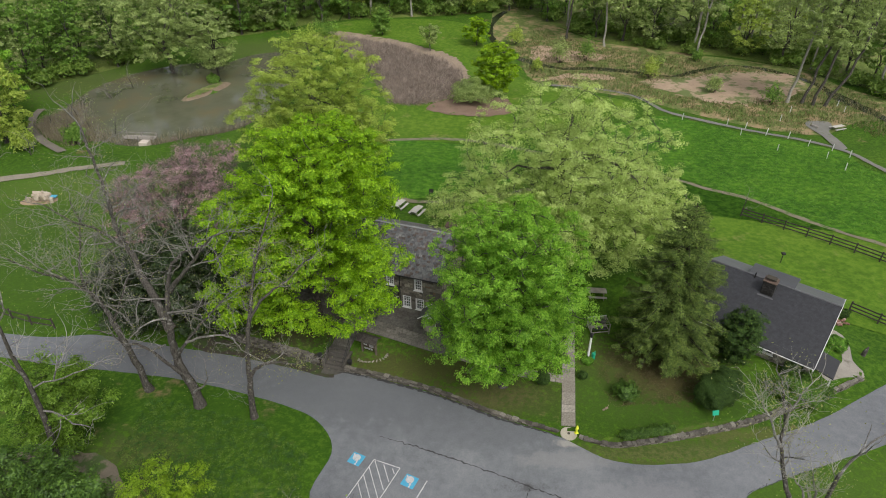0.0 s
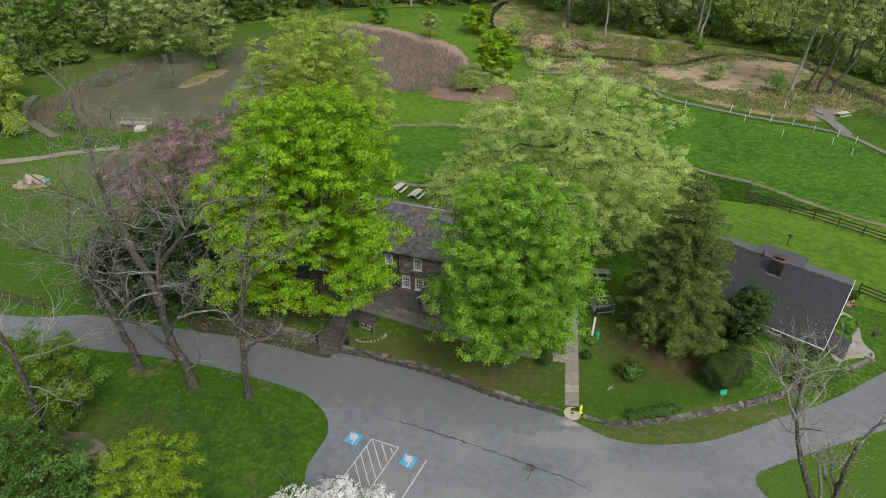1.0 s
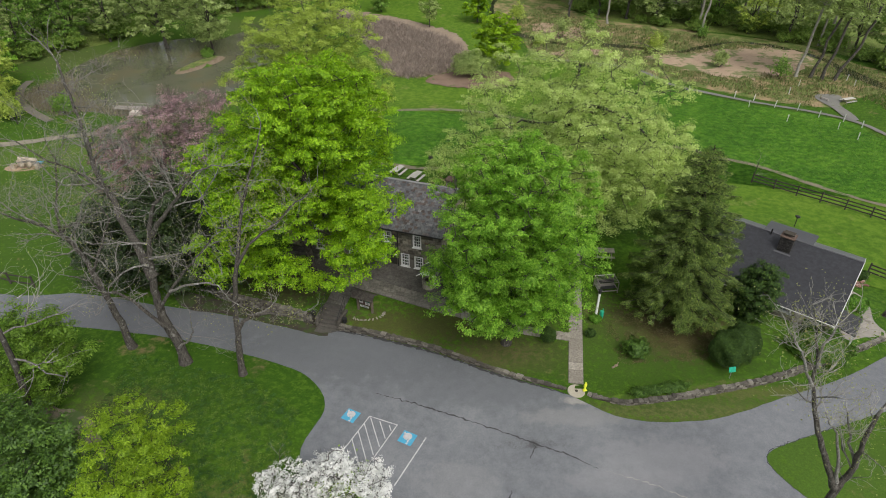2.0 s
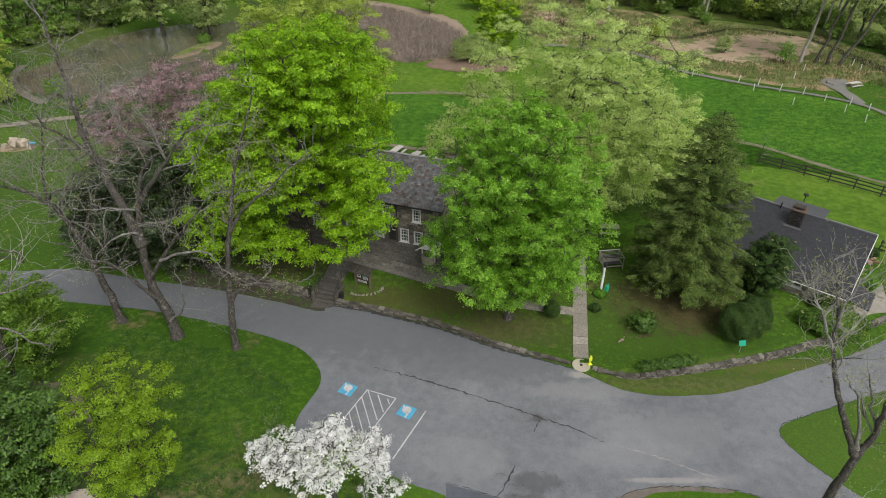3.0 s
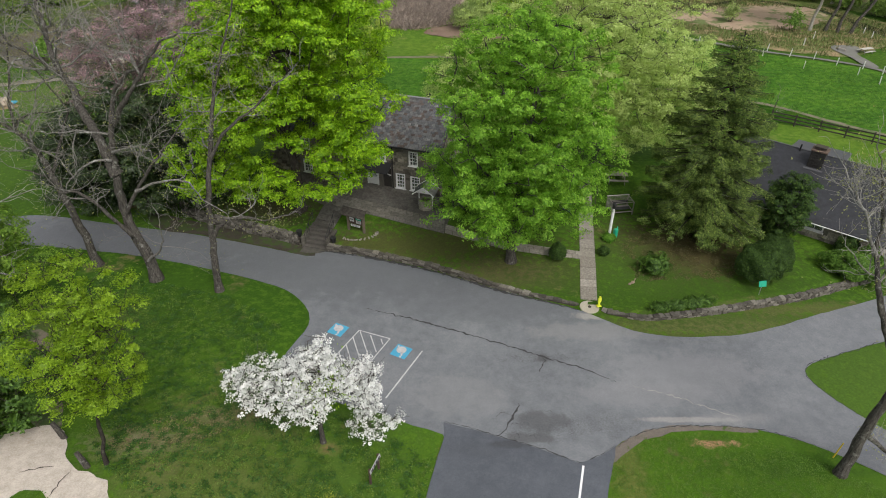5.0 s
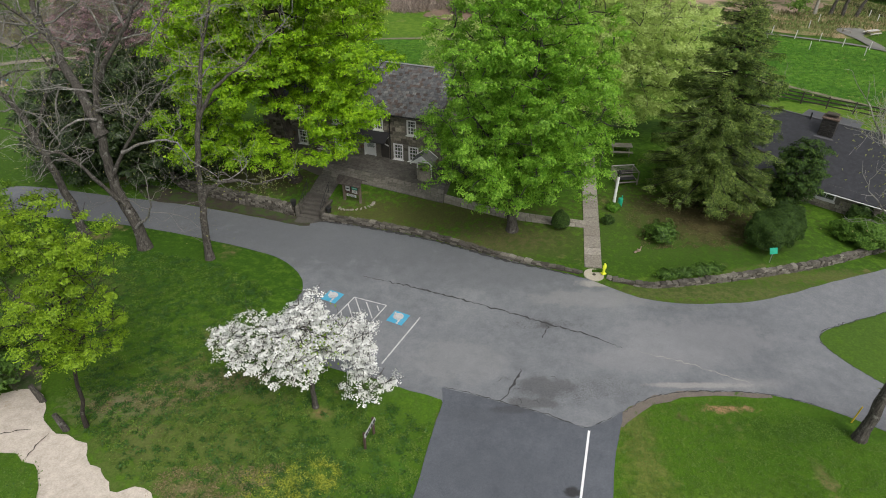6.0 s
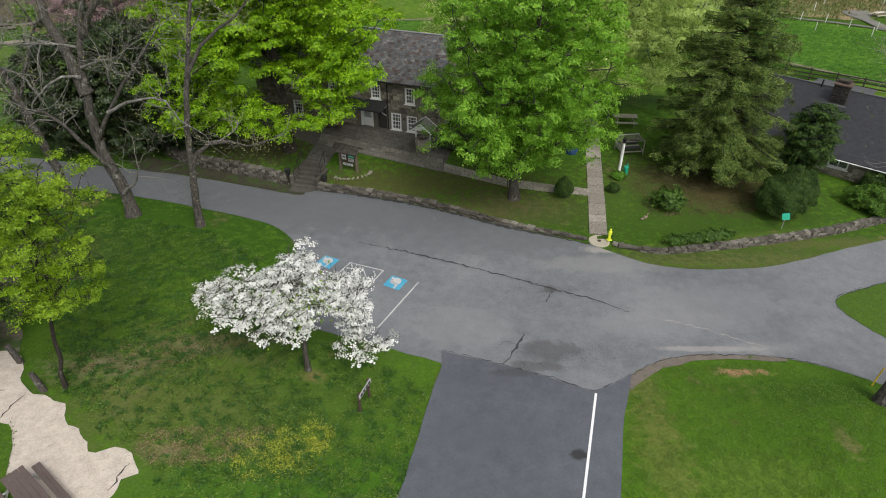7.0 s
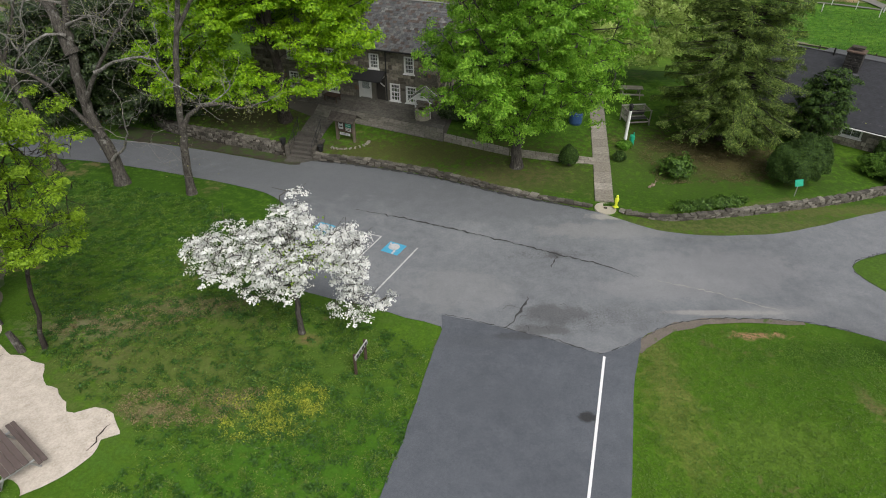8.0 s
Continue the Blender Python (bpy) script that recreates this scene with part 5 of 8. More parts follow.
for sgn in (0, 1):
    bm = bmesh.new()
    y0, y1 = (-0.3, DEEP / 2) if sgn == 0 else (DEEP + 0.3, DEEP / 2)
    vs = [bm.verts.new(p) for p in ((-LONG - 0.2, y0, EAVE - 0.1), (0.2, y0, EAVE - 0.1), (0.2, y1, RIDGE), (-LONG - 0.2, y1, RIDGE), (-LONG - 0.2, y0, EAVE - 0.22), (0.2, y0, EAVE - 0.22), (0.2, y1, RIDGE - 0.14), (-LONG - 0.2, y1, RIDGE - 0.14))]
    for f in ((0, 1, 2, 3), (7, 6, 5, 4), (0, 4, 5, 1), (1, 5, 6, 2), (2, 6, 7, 3), (3, 7, 4, 0)):
        bm.faces.new([vs[i] for i in f])
    bmesh.ops.recalc_face_normals(bm, faces=bm.faces[:])
    roof = part("roof", bm, MORTAR, house)
    if sgn == 0:
        slates("slate_roofing", (-LONG - 0.2, -0.33, EAVE - 0.09), (0.2, -0.33, EAVE - 0.09), (-LONG - 0.2, y1, RIDGE + 0.01), 21, 52, HOUSE_SLATE, house, 75)
    else:
        slates("slate_roofing", (0.2, DEEP + 0.33, EAVE - 0.09), (-LONG - 0.2, DEEP + 0.33, EAVE - 0.09), (0.2, y1, RIDGE + 0.01), 21, 52, HOUSE_SLATE, house, 76)
bm = bmesh.new()
box(bm, -LONG / 2, DEEP / 2, RIDGE + 0.04, LONG + 0.5, 0.22, 0.06, 0.02)
part("ridge_cap", bm, LEAD, house, "pale metal ridge cap")
bm = bmesh.new()
rod(bm, (-LONG - 0.2, -0.38, EAVE - 0.14), (0.2, -0.38, EAVE - 0.14), 0.06)
part("gutter", bm, DARK_METAL, house, "dark rain gutter along the eave")
bm = bmesh.new()
rod(bm, (-4.05, -0.1, EAVE - 0.2), (-4.05, -0.1, 0.0), 0.05)
part("downpipe", bm, DARK_METAL, house, "dark rain downpipe")
boxed("floor", -LONG / 2, DEEP / 2, 2.15, LONG - 0.9, DEEP - 0.9, 0.16, INSIDE, house)
boxed("partition", -LONG / 2, 2.6, 2.0, LONG - 0.9, 0.12, 4.0, INSIDE, house)
window(house, -2.25, 2.45, 3.65, 0.68, 0.06)
window(house, -3.41, 0.2, 1.5, 0.72, 0.06)
window(house, -2.12, 0.2, 1.42, 0.74, 0.06)
window(house, -8.55, 0.3, 1.38, 0.74, 0.06)
window(house, -5.03, 2.54, 3.6, 0.68, 0.06)
window(house, -8.63, 2.54, 3.6, 0.68, 0.06)
window(house, -11.9, 0.3, 1.45, 0.74, 0.06)
window(house, -11.9, 2.54, 3.6, 0.74, 0.06)
# front door, half glazed, and a dark plank door, under a pent roof
door = boxed("door", -5.85, 0.12, 0.95, 0.86, 0.06, 1.92, WHITE_WOOD, house, "white door with a glazed upper half", 0.008)
boxed("door_glass", -5.85, 0.075, 1.25, 0.56, 0.02, 0.8, GLASS, door)
boxed("door_panel", -5.85, 0.08, 0.45, 0.56, 0.03, 0.5, WHITE_WOOD, door)
boxed("door_knob", -5.52, 0.06, 0.95, 0.06, 0.06, 0.06, DARK_METAL, door, bevel=0.02)
bm = bmesh.new()
for bx, bz, sx, sz in ((-6.32, 0.98, 0.1, 2.0), (-5.38, 0.98, 0.1, 2.0), (-5.85, 1.98, 1.04, 0.1)):
    box(bm, bx, 0.02, bz, sx, 0.16, sz, 0.01)
part("door_frame", bm, WHITE_WOOD, house)
boxed("plank_door", -4.57, 0.14, 0.97, 0.74, 0.06, 1.9, DARK_DOOR, house, "dark brown plank door")
bm = bmesh.new()
pent = [bm.verts.new(p) for p in ((-7.3, 0.0, 2.42), (-4.1, 0.0, 2.42), (-4.1, -1.15, 1.98), (-7.3, -1.15, 1.98), (-7.3, 0.0, 2.34), (-4.1, 0.0, 2.34), (-4.1, -1.15, 1.90), (-7.3, -1.15, 1.90))]
for f in ((0, 3, 2, 1), (4, 5, 6, 7), (3, 7, 6, 2), (2, 6, 5, 1), (0, 4, 7, 3)):
    bm.faces.new([pent[i] for i in f])
part("pent_roof", bm, SHINGLE, house, "dark shingled pent roof over the doors")
for bx in (-7.15, -4.25):
    bm = bmesh.new()
    rod(bm, (bx, -0.02, 1.25), (bx, -1.0, 1.95), 0.05, sides=4)
    box(bm, bx, -0.5, 1.99, 0.07, 1.05, 0.08, 0.01)
    part("bracket", bm, WHITE_WOOD, house, "white wooden roof bracket")
bm = bmesh.new()
box(bm, -0.5, DEEP / 2 + 0.35, RIDGE + 0.1, 0.85, 0.75, 1.2, 0.02)
chimney = part("chimney", bm, HOUSE_STONE, house)
boxed("chimney_cap", -0.5, DEEP / 2 + 0.35, RIDGE + 0.74, 1.0, 0.9, 0.1, BROWN_WOOD, chimney, "brown chimney capstone")

# ---- the dark-roofed cottage ----
cottage = thing("cottage", 30.57, 37.76, -0.3, -39, "low stone cottage with a dark shingle roof and stone chimney", "house")
CL, CD, CE, CR = 10.8, 10.4, 2.05, 4.72
PALE_STONE = piece_mat("cottage_stone", [(0.0, (0.16, 0.14, 0.115)), (0.5, (0.30, 0.27, 0.22)), (1.0, (0.46, 0.42, 0.35))], 7.0, island=True)
c_open = [(-4.25, -2.95, 1.0, 1.66), (-9.0, -8.0, 0.0, 1.85)]
pierced("front_wall", CL, CE + 0.2, 0.4, c_open, HOUSE_MORTAR, cottage)
masonry("stonework", CL, CE + 0.2, c_open, PALE_STONE, cottage, 81, course=0.3)
pierced("back_wall", CL, CE + 0.2, 0.4, [], PALE_STONE, cottage, Matrix.Translation((0, CD - 0.4, 0)))
for gx_ in (0.0, -CL):
    bm = bmesh.new()
    k0 = gx_ - 0.4 if gx_ == 0 else gx_ + 0.4
    q = [bm.verts.new((xx, y_, z_)) for xx in (gx_, k0) for y_, z_ in ((0.41, -1.5), (CD - 0.41, -1.5), (CD - 0.41, CE + 0.15), (CD / 2, CR - 0.12), (0.41, CE + 0.15))]
    bm.faces.new(q[:5])
    bm.faces.new(q[9:4:-1])
    for k in range(5):
        bm.faces.new((q[k], q[(k + 1) % 5], q[5 + (k + 1) % 5], q[5 + k]))
    bmesh.ops.recalc_face_normals(bm, faces=bm.faces[:])
    part("gable_wall", bm, WHITE_WOOD, cottage, "white boarded gable")
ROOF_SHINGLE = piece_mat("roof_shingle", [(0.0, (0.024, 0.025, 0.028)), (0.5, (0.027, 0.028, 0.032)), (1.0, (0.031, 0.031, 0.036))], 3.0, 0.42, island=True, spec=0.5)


def slab_roof(name, pts, thick, material, parent, label=""):
    bm_ = bmesh.new()
    vs_ = [bm_.verts.new(p) for p in pts] + [bm_.verts.new((p[0], p[1], p[2] - thick)) for p in pts]
    n_ = len(pts)
    bm_.faces.new(vs_[:n_])
    bm_.faces.new(vs_[:n_ - 1:-1])
    for i in range(n_):
        bm_.faces.new((vs_[i], vs_[(i + 1) % n_], vs_[n_ + (i + 1) % n_], vs_[n_ + i]))
    bmesh.ops.recalc_face_normals(bm_, faces=bm_.faces[:])
    return part(name, bm_, material, parent, label)


slab_roof("roof", [(-CL - 0.25, -0.6, CE - 0.12), (0.25, -0.6, CE - 0.12), (0.25, CD / 2, CR), (-CL - 0.25, CD / 2, CR)], 0.12, SHINGLE, cottage)
slab_roof("roof", [(-CL - 0.25, CD + 0.4, CE - 0.02), (0.25, CD + 0.4, CE - 0.02), (0.25, CD / 2, CR), (-CL - 0.25, CD / 2, CR)], 0.12, SHINGLE, cottage)
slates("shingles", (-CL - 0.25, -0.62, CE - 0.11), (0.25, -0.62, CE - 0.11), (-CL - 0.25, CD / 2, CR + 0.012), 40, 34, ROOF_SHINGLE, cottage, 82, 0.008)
# sky sheen on the back slope and dormer is put into paler colours
SHEEN_SHINGLE = speckled("sky_sheen_shingle", (0.085, 0.088, 0.096), (0.14, 0.144, 0.153), 0.8, 10.0, rough=0.5, spec=0.5)
slates("shingles", (0.25, CD + 0.42, CE - 0.01), (-CL - 0.25, CD + 0.42, CE - 0.01), (0.25, CD / 2, CR + 0.012), 40, 34, SHEEN_SHINGLE, cottage, 83, 0.008)
# shed dormer at the back
slab_roof("dormer_roof", [(-7.6, CD / 2 - 0.02, CR + 0.06), (-3.6, CD / 2 - 0.02, CR + 0.06), (-3.6, CD / 2 + 2.7, CR - 0.4), (-7.6, CD / 2 + 2.7, CR - 0.4)], 0.1, speckled("dormer_felt", (0.05, 0.051, 0.056), (0.085, 0.087, 0.093), 0.8, 10.0, rough=0.5), cottage)
boxed("dormer_wall", -5.6, CD / 2 + 1.75, CR - 0.95, 3.8, 1.6, 0.95, WHITE_WOOD, cottage)
bm = bmesh.new()
box(bm, -CL / 2, CD / 2, CR + 0.035, CL + 0.5, 0.16, 0.05, 0.02)
part("ridge_cap", bm, RIDGE_GREY, cottage, "pale weathered ridge strip")
for sx in (0.27, -CL - 0.27):
    bm = bmesh.new()
    for y0, y1, z0, z1 in ((-0.62, CD / 2, CE - 0.16, CR - 0.04), (CD + 0.42, CD / 2, CE - 0.06, CR - 0.04)):
        a, b = Vector((sx, y0, z0)), Vector((sx, y1, z1))
        m = Matrix.Translation((a + b) / 2) @ (b - a).to_track_quat("Y", "Z").to_matrix().to_4x4()
        bmesh.ops.create_cube(bm, size=1.0, matrix=m @ Matrix.Diagonal((0.04, (b - a).length, 0.13, 1)))
    part("bargeboard", bm, WHITE_WOOD if sx > 0 else RIDGE_GREY, cottage, "painted bargeboard")
bm = bmesh.new()
rod(bm, (-CL - 0.25, -0.68, CE - 0.18), (0.25, -0.68, CE - 0.18), 0.035)
part("gutter", bm, WHITE_WOOD, cottage, "white rain gutter")
window(cottage, -3.6, 1.05, 1.62, 1.18, 0.05, 2, 1)
boxed("door", -8.5, 0.12, 0.95, 0.95, 0.06, 1.85, DARK_DOOR, cottage)
boxed("ceiling", -CL / 2, CD / 2, CE + 0.05, CL - 0.8, CD - 0.8, 0.1, INSIDE, cottage)
boxed("partition", -CL / 2, 2.4, 0.9, CL - 0.8, 0.1, 2.0, INSIDE, cottage)
boxed("stone_bench", -6.2, -0.75, 0.35, 1.3, 0.5, 0.5, STONE, cottage, "grey stone bench against the wall", 0.04)
chim = boxed("chimney", -5.45, 4.25, CR - 0.15, 1.05, 0.85, 1.6, SOOTY, cottage, "dark sooty stone chimney")
masonry("chimney_stonework", 1.05, 1.7, [], SOOTY, chim, 84, Matrix.Translation((-4.925, 3.82, CR - 0.95)), 0.2)
boxed("chimney_rim", -5.45, 4.25, CR + 0.70, 1.18, 0.98, 0.12, piece_mat("brick", [(0, (0.10, 0.07, 0.055)), (1, (0.13, 0.09, 0.07))], 8.0), chim, "weathered brick rim", 0.02)
boxed("flue", -5.45, 4.25, CR + 0.96, 0.85, 0.6, 0.1, MORTAR, chim)
boxed("flashing", -5.45, 3.62, CR - 0.72, 1.35, 0.14, 0.03, RIDGE_GREY, chim, "grey lead flashing", 0.005, Matrix.Rotation(math.atan2(CR - CE, CD / 2 + 0.6), 4, "X"))
bm = bmesh.new()
rod(bm, (-6.9, 5.0, CR - 0.2), (-6.9, 5.0, CR + 0.45), 0.06)
part("vent_pipe", bm, DARK_METAL, cottage, "dark roof vent pipe")
slab_roof("porch_roof", [(0.28, -0.35, 1.78), (1.75, -0.35, 1.5), (1.75, 2.3, 1.5), (0.28, 2.3, 1.78)], 0.1, SHINGLE, cottage, "small dark lean-to porch roof")
for py in (-0.2, 2.15):
    boxed("porch_post", 1.6, py, 0.45, 0.11, 0.11, 2.1, WHITE_WOOD, cottage)
boxed("downspout", 0.2, -0.5, 0.6, 0.12, 0.12, 2.4, WHITE_WOOD, cottage)
CONCRETE = speckled("pale_concrete", (0.19, 0.175, 0.15), (0.31, 0.285, 0.25), 0.8, 12.0, patch=((0.14, 0.125, 0.10), 0.9, 0.55, 0.7))
sheet("cottage_walk", smooth_line([(32.6, 37.9), (34.3, 38.5), (35.4, 38.7), (36.7, 39.1), (36.5, 40.8), (37.3, 42.8), (37.6, 44.6), (36.8, 45.3), (36.2, 44.7), (36.5, 43.7), (35.9, 41.8), (35.1, 40.3), (33.3, 39.6), (32.4, 38.8)], 0.5, True), CONCRETE, 0.035, 0.6, label="pale worn concrete path round the cottage's end", category="path")


# ---- things in the yard and on the lawns ----
SIGN_GREEN = speckled("green_sign_paint", (0.01, 0.25, 0.15), (0.02, 0.33, 0.20), 2.0, 12.0, rough=0.5)
YELLOW = speckled("yellow_plastic", (0.55, 0.6, 0.03), (0.7, 0.75, 0.06), 2.0, 12.0, rough=0.5)
BLUE_PLASTIC = speckled("blue_plastic", (0.02, 0.05, 0.13), (0.04, 0.09, 0.2), 2.0, 12.0, rough=0.5)
PAPER = speckled("pale_notice", (0.42, 0.43, 0.42), (0.58, 0.58, 0.56), 3.0, 12.0, rough=0.7)
INK = speckled("dark_print", (0.03, 0.03, 0.03), (0.06, 0.06, 0.06), 3.0, 12.0)
WHITE_TOP = speckled("pale_weathered_boards", (0.36, 0.34, 0.30), (0.52, 0.50, 0.46), 2.0, 14.0)
COMPOSITE = speckled("brown_composite_boards", (0.085, 0.062, 0.056), (0.125, 0.098, 0.09), 2.0, 14.0, rough=0.65)
GALV = speckled("galvanised_pipe", (0.30, 0.30, 0.30), (0.45, 0.45, 0.44), 3.0, 14.0, rough=0.5, metal=0.6)


def picnic_table(x, y, turn, label, boards, legs, long_=1.9, group="picnic tables", z=None):
    root = thing("picnic_table", x, y, z, turn, label, "picnic table", group)
    for k in range(4):
        boxed("top_board", 0, -0.285 + 0.19 * k, 0.75, long_, 0.18, 0.045, boards, root, bevel=0.006)
    for s in (-1, 1):
        for k in (0, 1):
            boxed("bench_board", 0, s * (0.62 + 0.15 * k), 0.44, long_, 0.14, 0.045, boards, root, bevel=0.006)
        bm_ = bmesh.new()
        for a, b in (((s * long_ * 0.36, -0.62, 0), (s * long_ * 0.36, -0.2, 0.73)), ((s * long_ * 0.36, 0.62, 0), (s * long_ * 0.36, 0.2, 0.73)), ((s * long_ * 0.36, -0.78, 0.4), (s * long_ * 0.36, 0.78, 0.4)), ((s * long_ * 0.36, -0.36, 0.71), (s * long_ * 0.36, 0.36, 0.71))):
            rod(bm_, a, b, 0.04, sides=4 if legs is not GALV else 8)
        part("leg_frame", bm_, legs, root)
    return root


picnic_table(-3.3, 69.4, 62, "pale weathered picnic table on the lawn behind the house", WHITE_TOP, GREY_WOOD)
picnic_table(-5.6, 71.2, 62, "pale weathered picnic table on the lawn behind the house", WHITE_TOP, GREY_WOOD)
picnic_table(15.0, 48.5, -5, "grey weathered picnic table near the conifer", GREY_WOOD, GREY_WOOD, 1.8)
picnic_table(67.0, 100.2, 20, "pale-topped picnic table on a gravel pad", WHITE_TOP, GREY_WOOD, 2.2)
picnic_table(-13.8, 13.3, -38, "dark brown picnic table on the pale gravel", COMPOSITE, GALV, 2.4)

swing = thing("garden_swing", 14.15, 43.6, None, 8, "weathered wooden garden swing with a slatted roof", "garden swing")
for px in (-0.95, 0.95):
    for py in (-0.65, 0.65):
        boxed("post", px, py, 0.75, 0.08, 0.08, 1.6, GREY_WOOD, swing)
    boxed("side_rail", px, 0, 1.5, 0.06, 1.5, 0.07, GREY_WOOD, swing)
    boxed("side_rail", px, 0, 0.45, 0.06, 1.3, 0.07, GREY_WOOD, swing)
boxed("roof_beam", 0, 0.66, 1.57, 2.05, 0.11, 0.06, WHITE_TOP, swing, "pale weathered beam")
boxed("roof_beam", 0, -0.66, 1.57, 2.05, 0.06, 0.06, GREY_WOOD, swing)
for k in range(5):
    boxed("roof_slat", 0, -0.36 + 0.2 * k, 1.56, 2.0, 0.04, 0.03, GREY_WOOD, swing)
boxed("seat_back", 0, 0.3, 0.95, 1.7, 0.05, 0.5, INK, swing, "dark seat back")
boxed("seat", 0, 0.0, 0.62, 1.7, 0.45, 0.05, GREY_WOOD, swing)
boxed("cushion", 0.05, -0.42, 0.72, 1.4, 0.4, 0.12, INK, swing, "dark swing cushion", 0.04)
boxed("front_rail", 0, -0.68, 0.42, 1.98, 0.05, 0.14, GREY_WOOD, swing)
for k in range(6):
    boxed("slat", -0.98, -0.55 + 0.2 * k, 1.0, 0.04, 0.06, 0.95, WHITE_TOP, swing)
swing.matrix_basis = swing.matrix_basis @ Matrix.Diagonal((0.9, 0.9, 0.72, 1))

lamp = thing("lamp_post", 12.55, 39.9, None, 0, "white wooden lamp post with a dark lantern", "lamp post")
bm = bmesh.new()
rod(bm, (0, 0, -0.1), (0, 0, 2.5), 0.11, 0.09, 10)
part("post", bm, WHITE_WOOD, lamp)
bm = bmesh.new()
rod(bm, (0, 0, 2.5), (0, 0, 2.58), 0.1, 0.14, 8)
rod(bm, (0, 0, 2.58), (0, 0, 2.85), 0.12, 0.16, 6)
rod(bm, (0, 0, 2.85), (0, 0, 3.0), 0.18, 0.03, 6)
part("lantern", bm, DARK_METAL, lamp, "dark glazed lantern")
reel = thing("hose_reel", 12.95, 39.75, None, 20, "green plastic hose reel beside the lamp post", "hose reel")
bm = bmesh.new()
box(bm, 0, 0, 0.45, 0.28, 0.3, 0.75, 0.05)
part("case", bm, SIGN_GREEN, reel)
bm = bmesh.new()
rod(bm, (0.1, 0, 0.8), (0.1, 0, 1.0), 0.04)
part("handle", bm, SIGN_GREEN, reel)

DARK_ROOF_WOOD = speckled("dark_kiosk_roof", (0.045, 0.038, 0.03), (0.085, 0.073, 0.06), 2.0, 14.0)
KIOSK_WOOD = speckled("aged_brown_wood", (0.09, 0.07, 0.05), (0.17, 0.14, 0.105), 2.0, 14.0)
kiosk = thing("notice_board", -6.5, 41.0, None, -24, "wooden notice board with a small shingled roof", "notice board")
kiosk.matrix_basis = kiosk.matrix_basis @ Matrix.Scale(0.86, 4)
for px in (-0.78, 0.78):
    boxed("post", px, 0, 0.95, 0.2, 0.22, 2.0, KIOSK_WOOD, kiosk, "squared timber post", 0.02)
boxed("panel", 0, 0, 1.25, 1.42, 0.08, 1.05, BROWN_WOOD, kiosk)
for bx, bz, sx, sz, mt in ((-0.38, 1.32, 0.42, 0.7, PAPER), (0.3, 1.42, 0.55, 0.42, SIGN_GREEN), (0.3, 1.02, 0.5, 0.3, PAPER), (-0.05, 0.58, 0.95, 0.22, PAPER)):
    nb = boxed("notice", bx, -0.055, bz, sx, 0.012, sz, mt, kiosk, "faded notice behind the board's front", 0.0)
    for k in range(2):
        boxed("bar", bx, -0.066, bz + sz * (0.22 - 0.4 * k), sx * 0.7, 0.006, sz * 0.14, INK if mt is PAPER else PAPER, nb, bevel=0.0)
slab_roof("roof", [(-1.15, -0.65, 1.9), (1.15, -0.65, 1.9), (1.15, 0, 2.35), (-1.15, 0, 2.35)], 0.07, DARK_ROOF_WOOD, kiosk)
slab_roof("roof", [(-1.15, 0.65, 1.9), (1.15, 0.65, 1.9), (1.15, 0, 2.35), (-1.15, 0, 2.35)], 0.07, DARK_ROOF_WOOD, kiosk)
slates("shingles", (-1.17, -0.67, 1.9), (1.17, -0.67, 1.9), (-1.17, 0, 2.37), 5, 11, piece_mat("wood_shingle", [(0, (0.038, 0.032, 0.027)), (1, (0.075, 0.066, 0.057))], 8.0, island=True), kiosk, 90)
EDGE_STONES = []
for me in STONES:
    me = me.copy()
    me.materials[0] = FLAG
    EDGE_STONES.append(me)
bed = tagged(new("flower_bed"), "small planted bed edged with pale stones", "flower bed")
rng = np.random.default_rng(17)
ring = [(-6.2 + 1.15 * math.cos(a) * 1.1 + 0.25 * math.sin(a), 40.55 + 0.58 * math.sin(a) - 0.05 * math.cos(a)) for a in np.linspace(0, 2 * math.pi, 25)[:-1]]
sheet("soil", ring, GRASS, 0.02, 0.5, bed)
for k, (x, y) in enumerate(ring):
    if k % 24 < 2 or k > 13:
        s = new("edging_stone", EDGE_STONES[k % 8])
        s.parent = bed
        s.matrix_basis = pose(x, y, ground(x, y) + 0.04, 0, 0, k * 31) @ Matrix.Diagonal((0.26, 0.10, 0.10, 1))

well = thing("wishing_well", -1.25, 43.75, None, -16, "round stone well with a small white-posted gable roof", "well")
bm = bmesh.new()
for r0, z0, z1 in ((0.62, 0.0, 0.82),):
    bmesh.ops.create_cone(bm, cap_ends=False, segments=22, radius1=0.66, radius2=0.62, depth=0.9, matrix=Matrix.Translation((0, 0, 0.4)))
    bmesh.ops.create_cone(bm, cap_ends=False, segments=22, radius1=0.42, radius2=0.42, depth=0.9, matrix=Matrix.Translation((0, 0, 0.4)))
part("curb", bm, HOUSE_STONE, well)
for k in range(11):
    a = 2 * math.pi * k / 11
    boxed("rim_stone", 0.54 * math.cos(a), 0.54 * math.sin(a), 0.88, 0.3, 0.29, 0.09, FLAG, well, bevel=0.02, turn=Matrix.Rotation(a + math.pi / 2, 4, "Z"))
bm = bmesh.new()
bmesh.ops.create_circle(bm, cap_ends=True, segments=22, radius=0.43, matrix=Matrix.Translation((0, 0, 0.25)))
part("water", bm, DARK_METAL, well, "dark inside of the well")
for px in (-0.62, 0.62):
    boxed("post", px, 0, 1.0, 0.1, 0.1, 2.0, WHITE_WOOD, well)
bm = bmesh.new()
rod(bm, (-0.6, 0, 1.45), (0.6, 0, 1.45), 0.05)
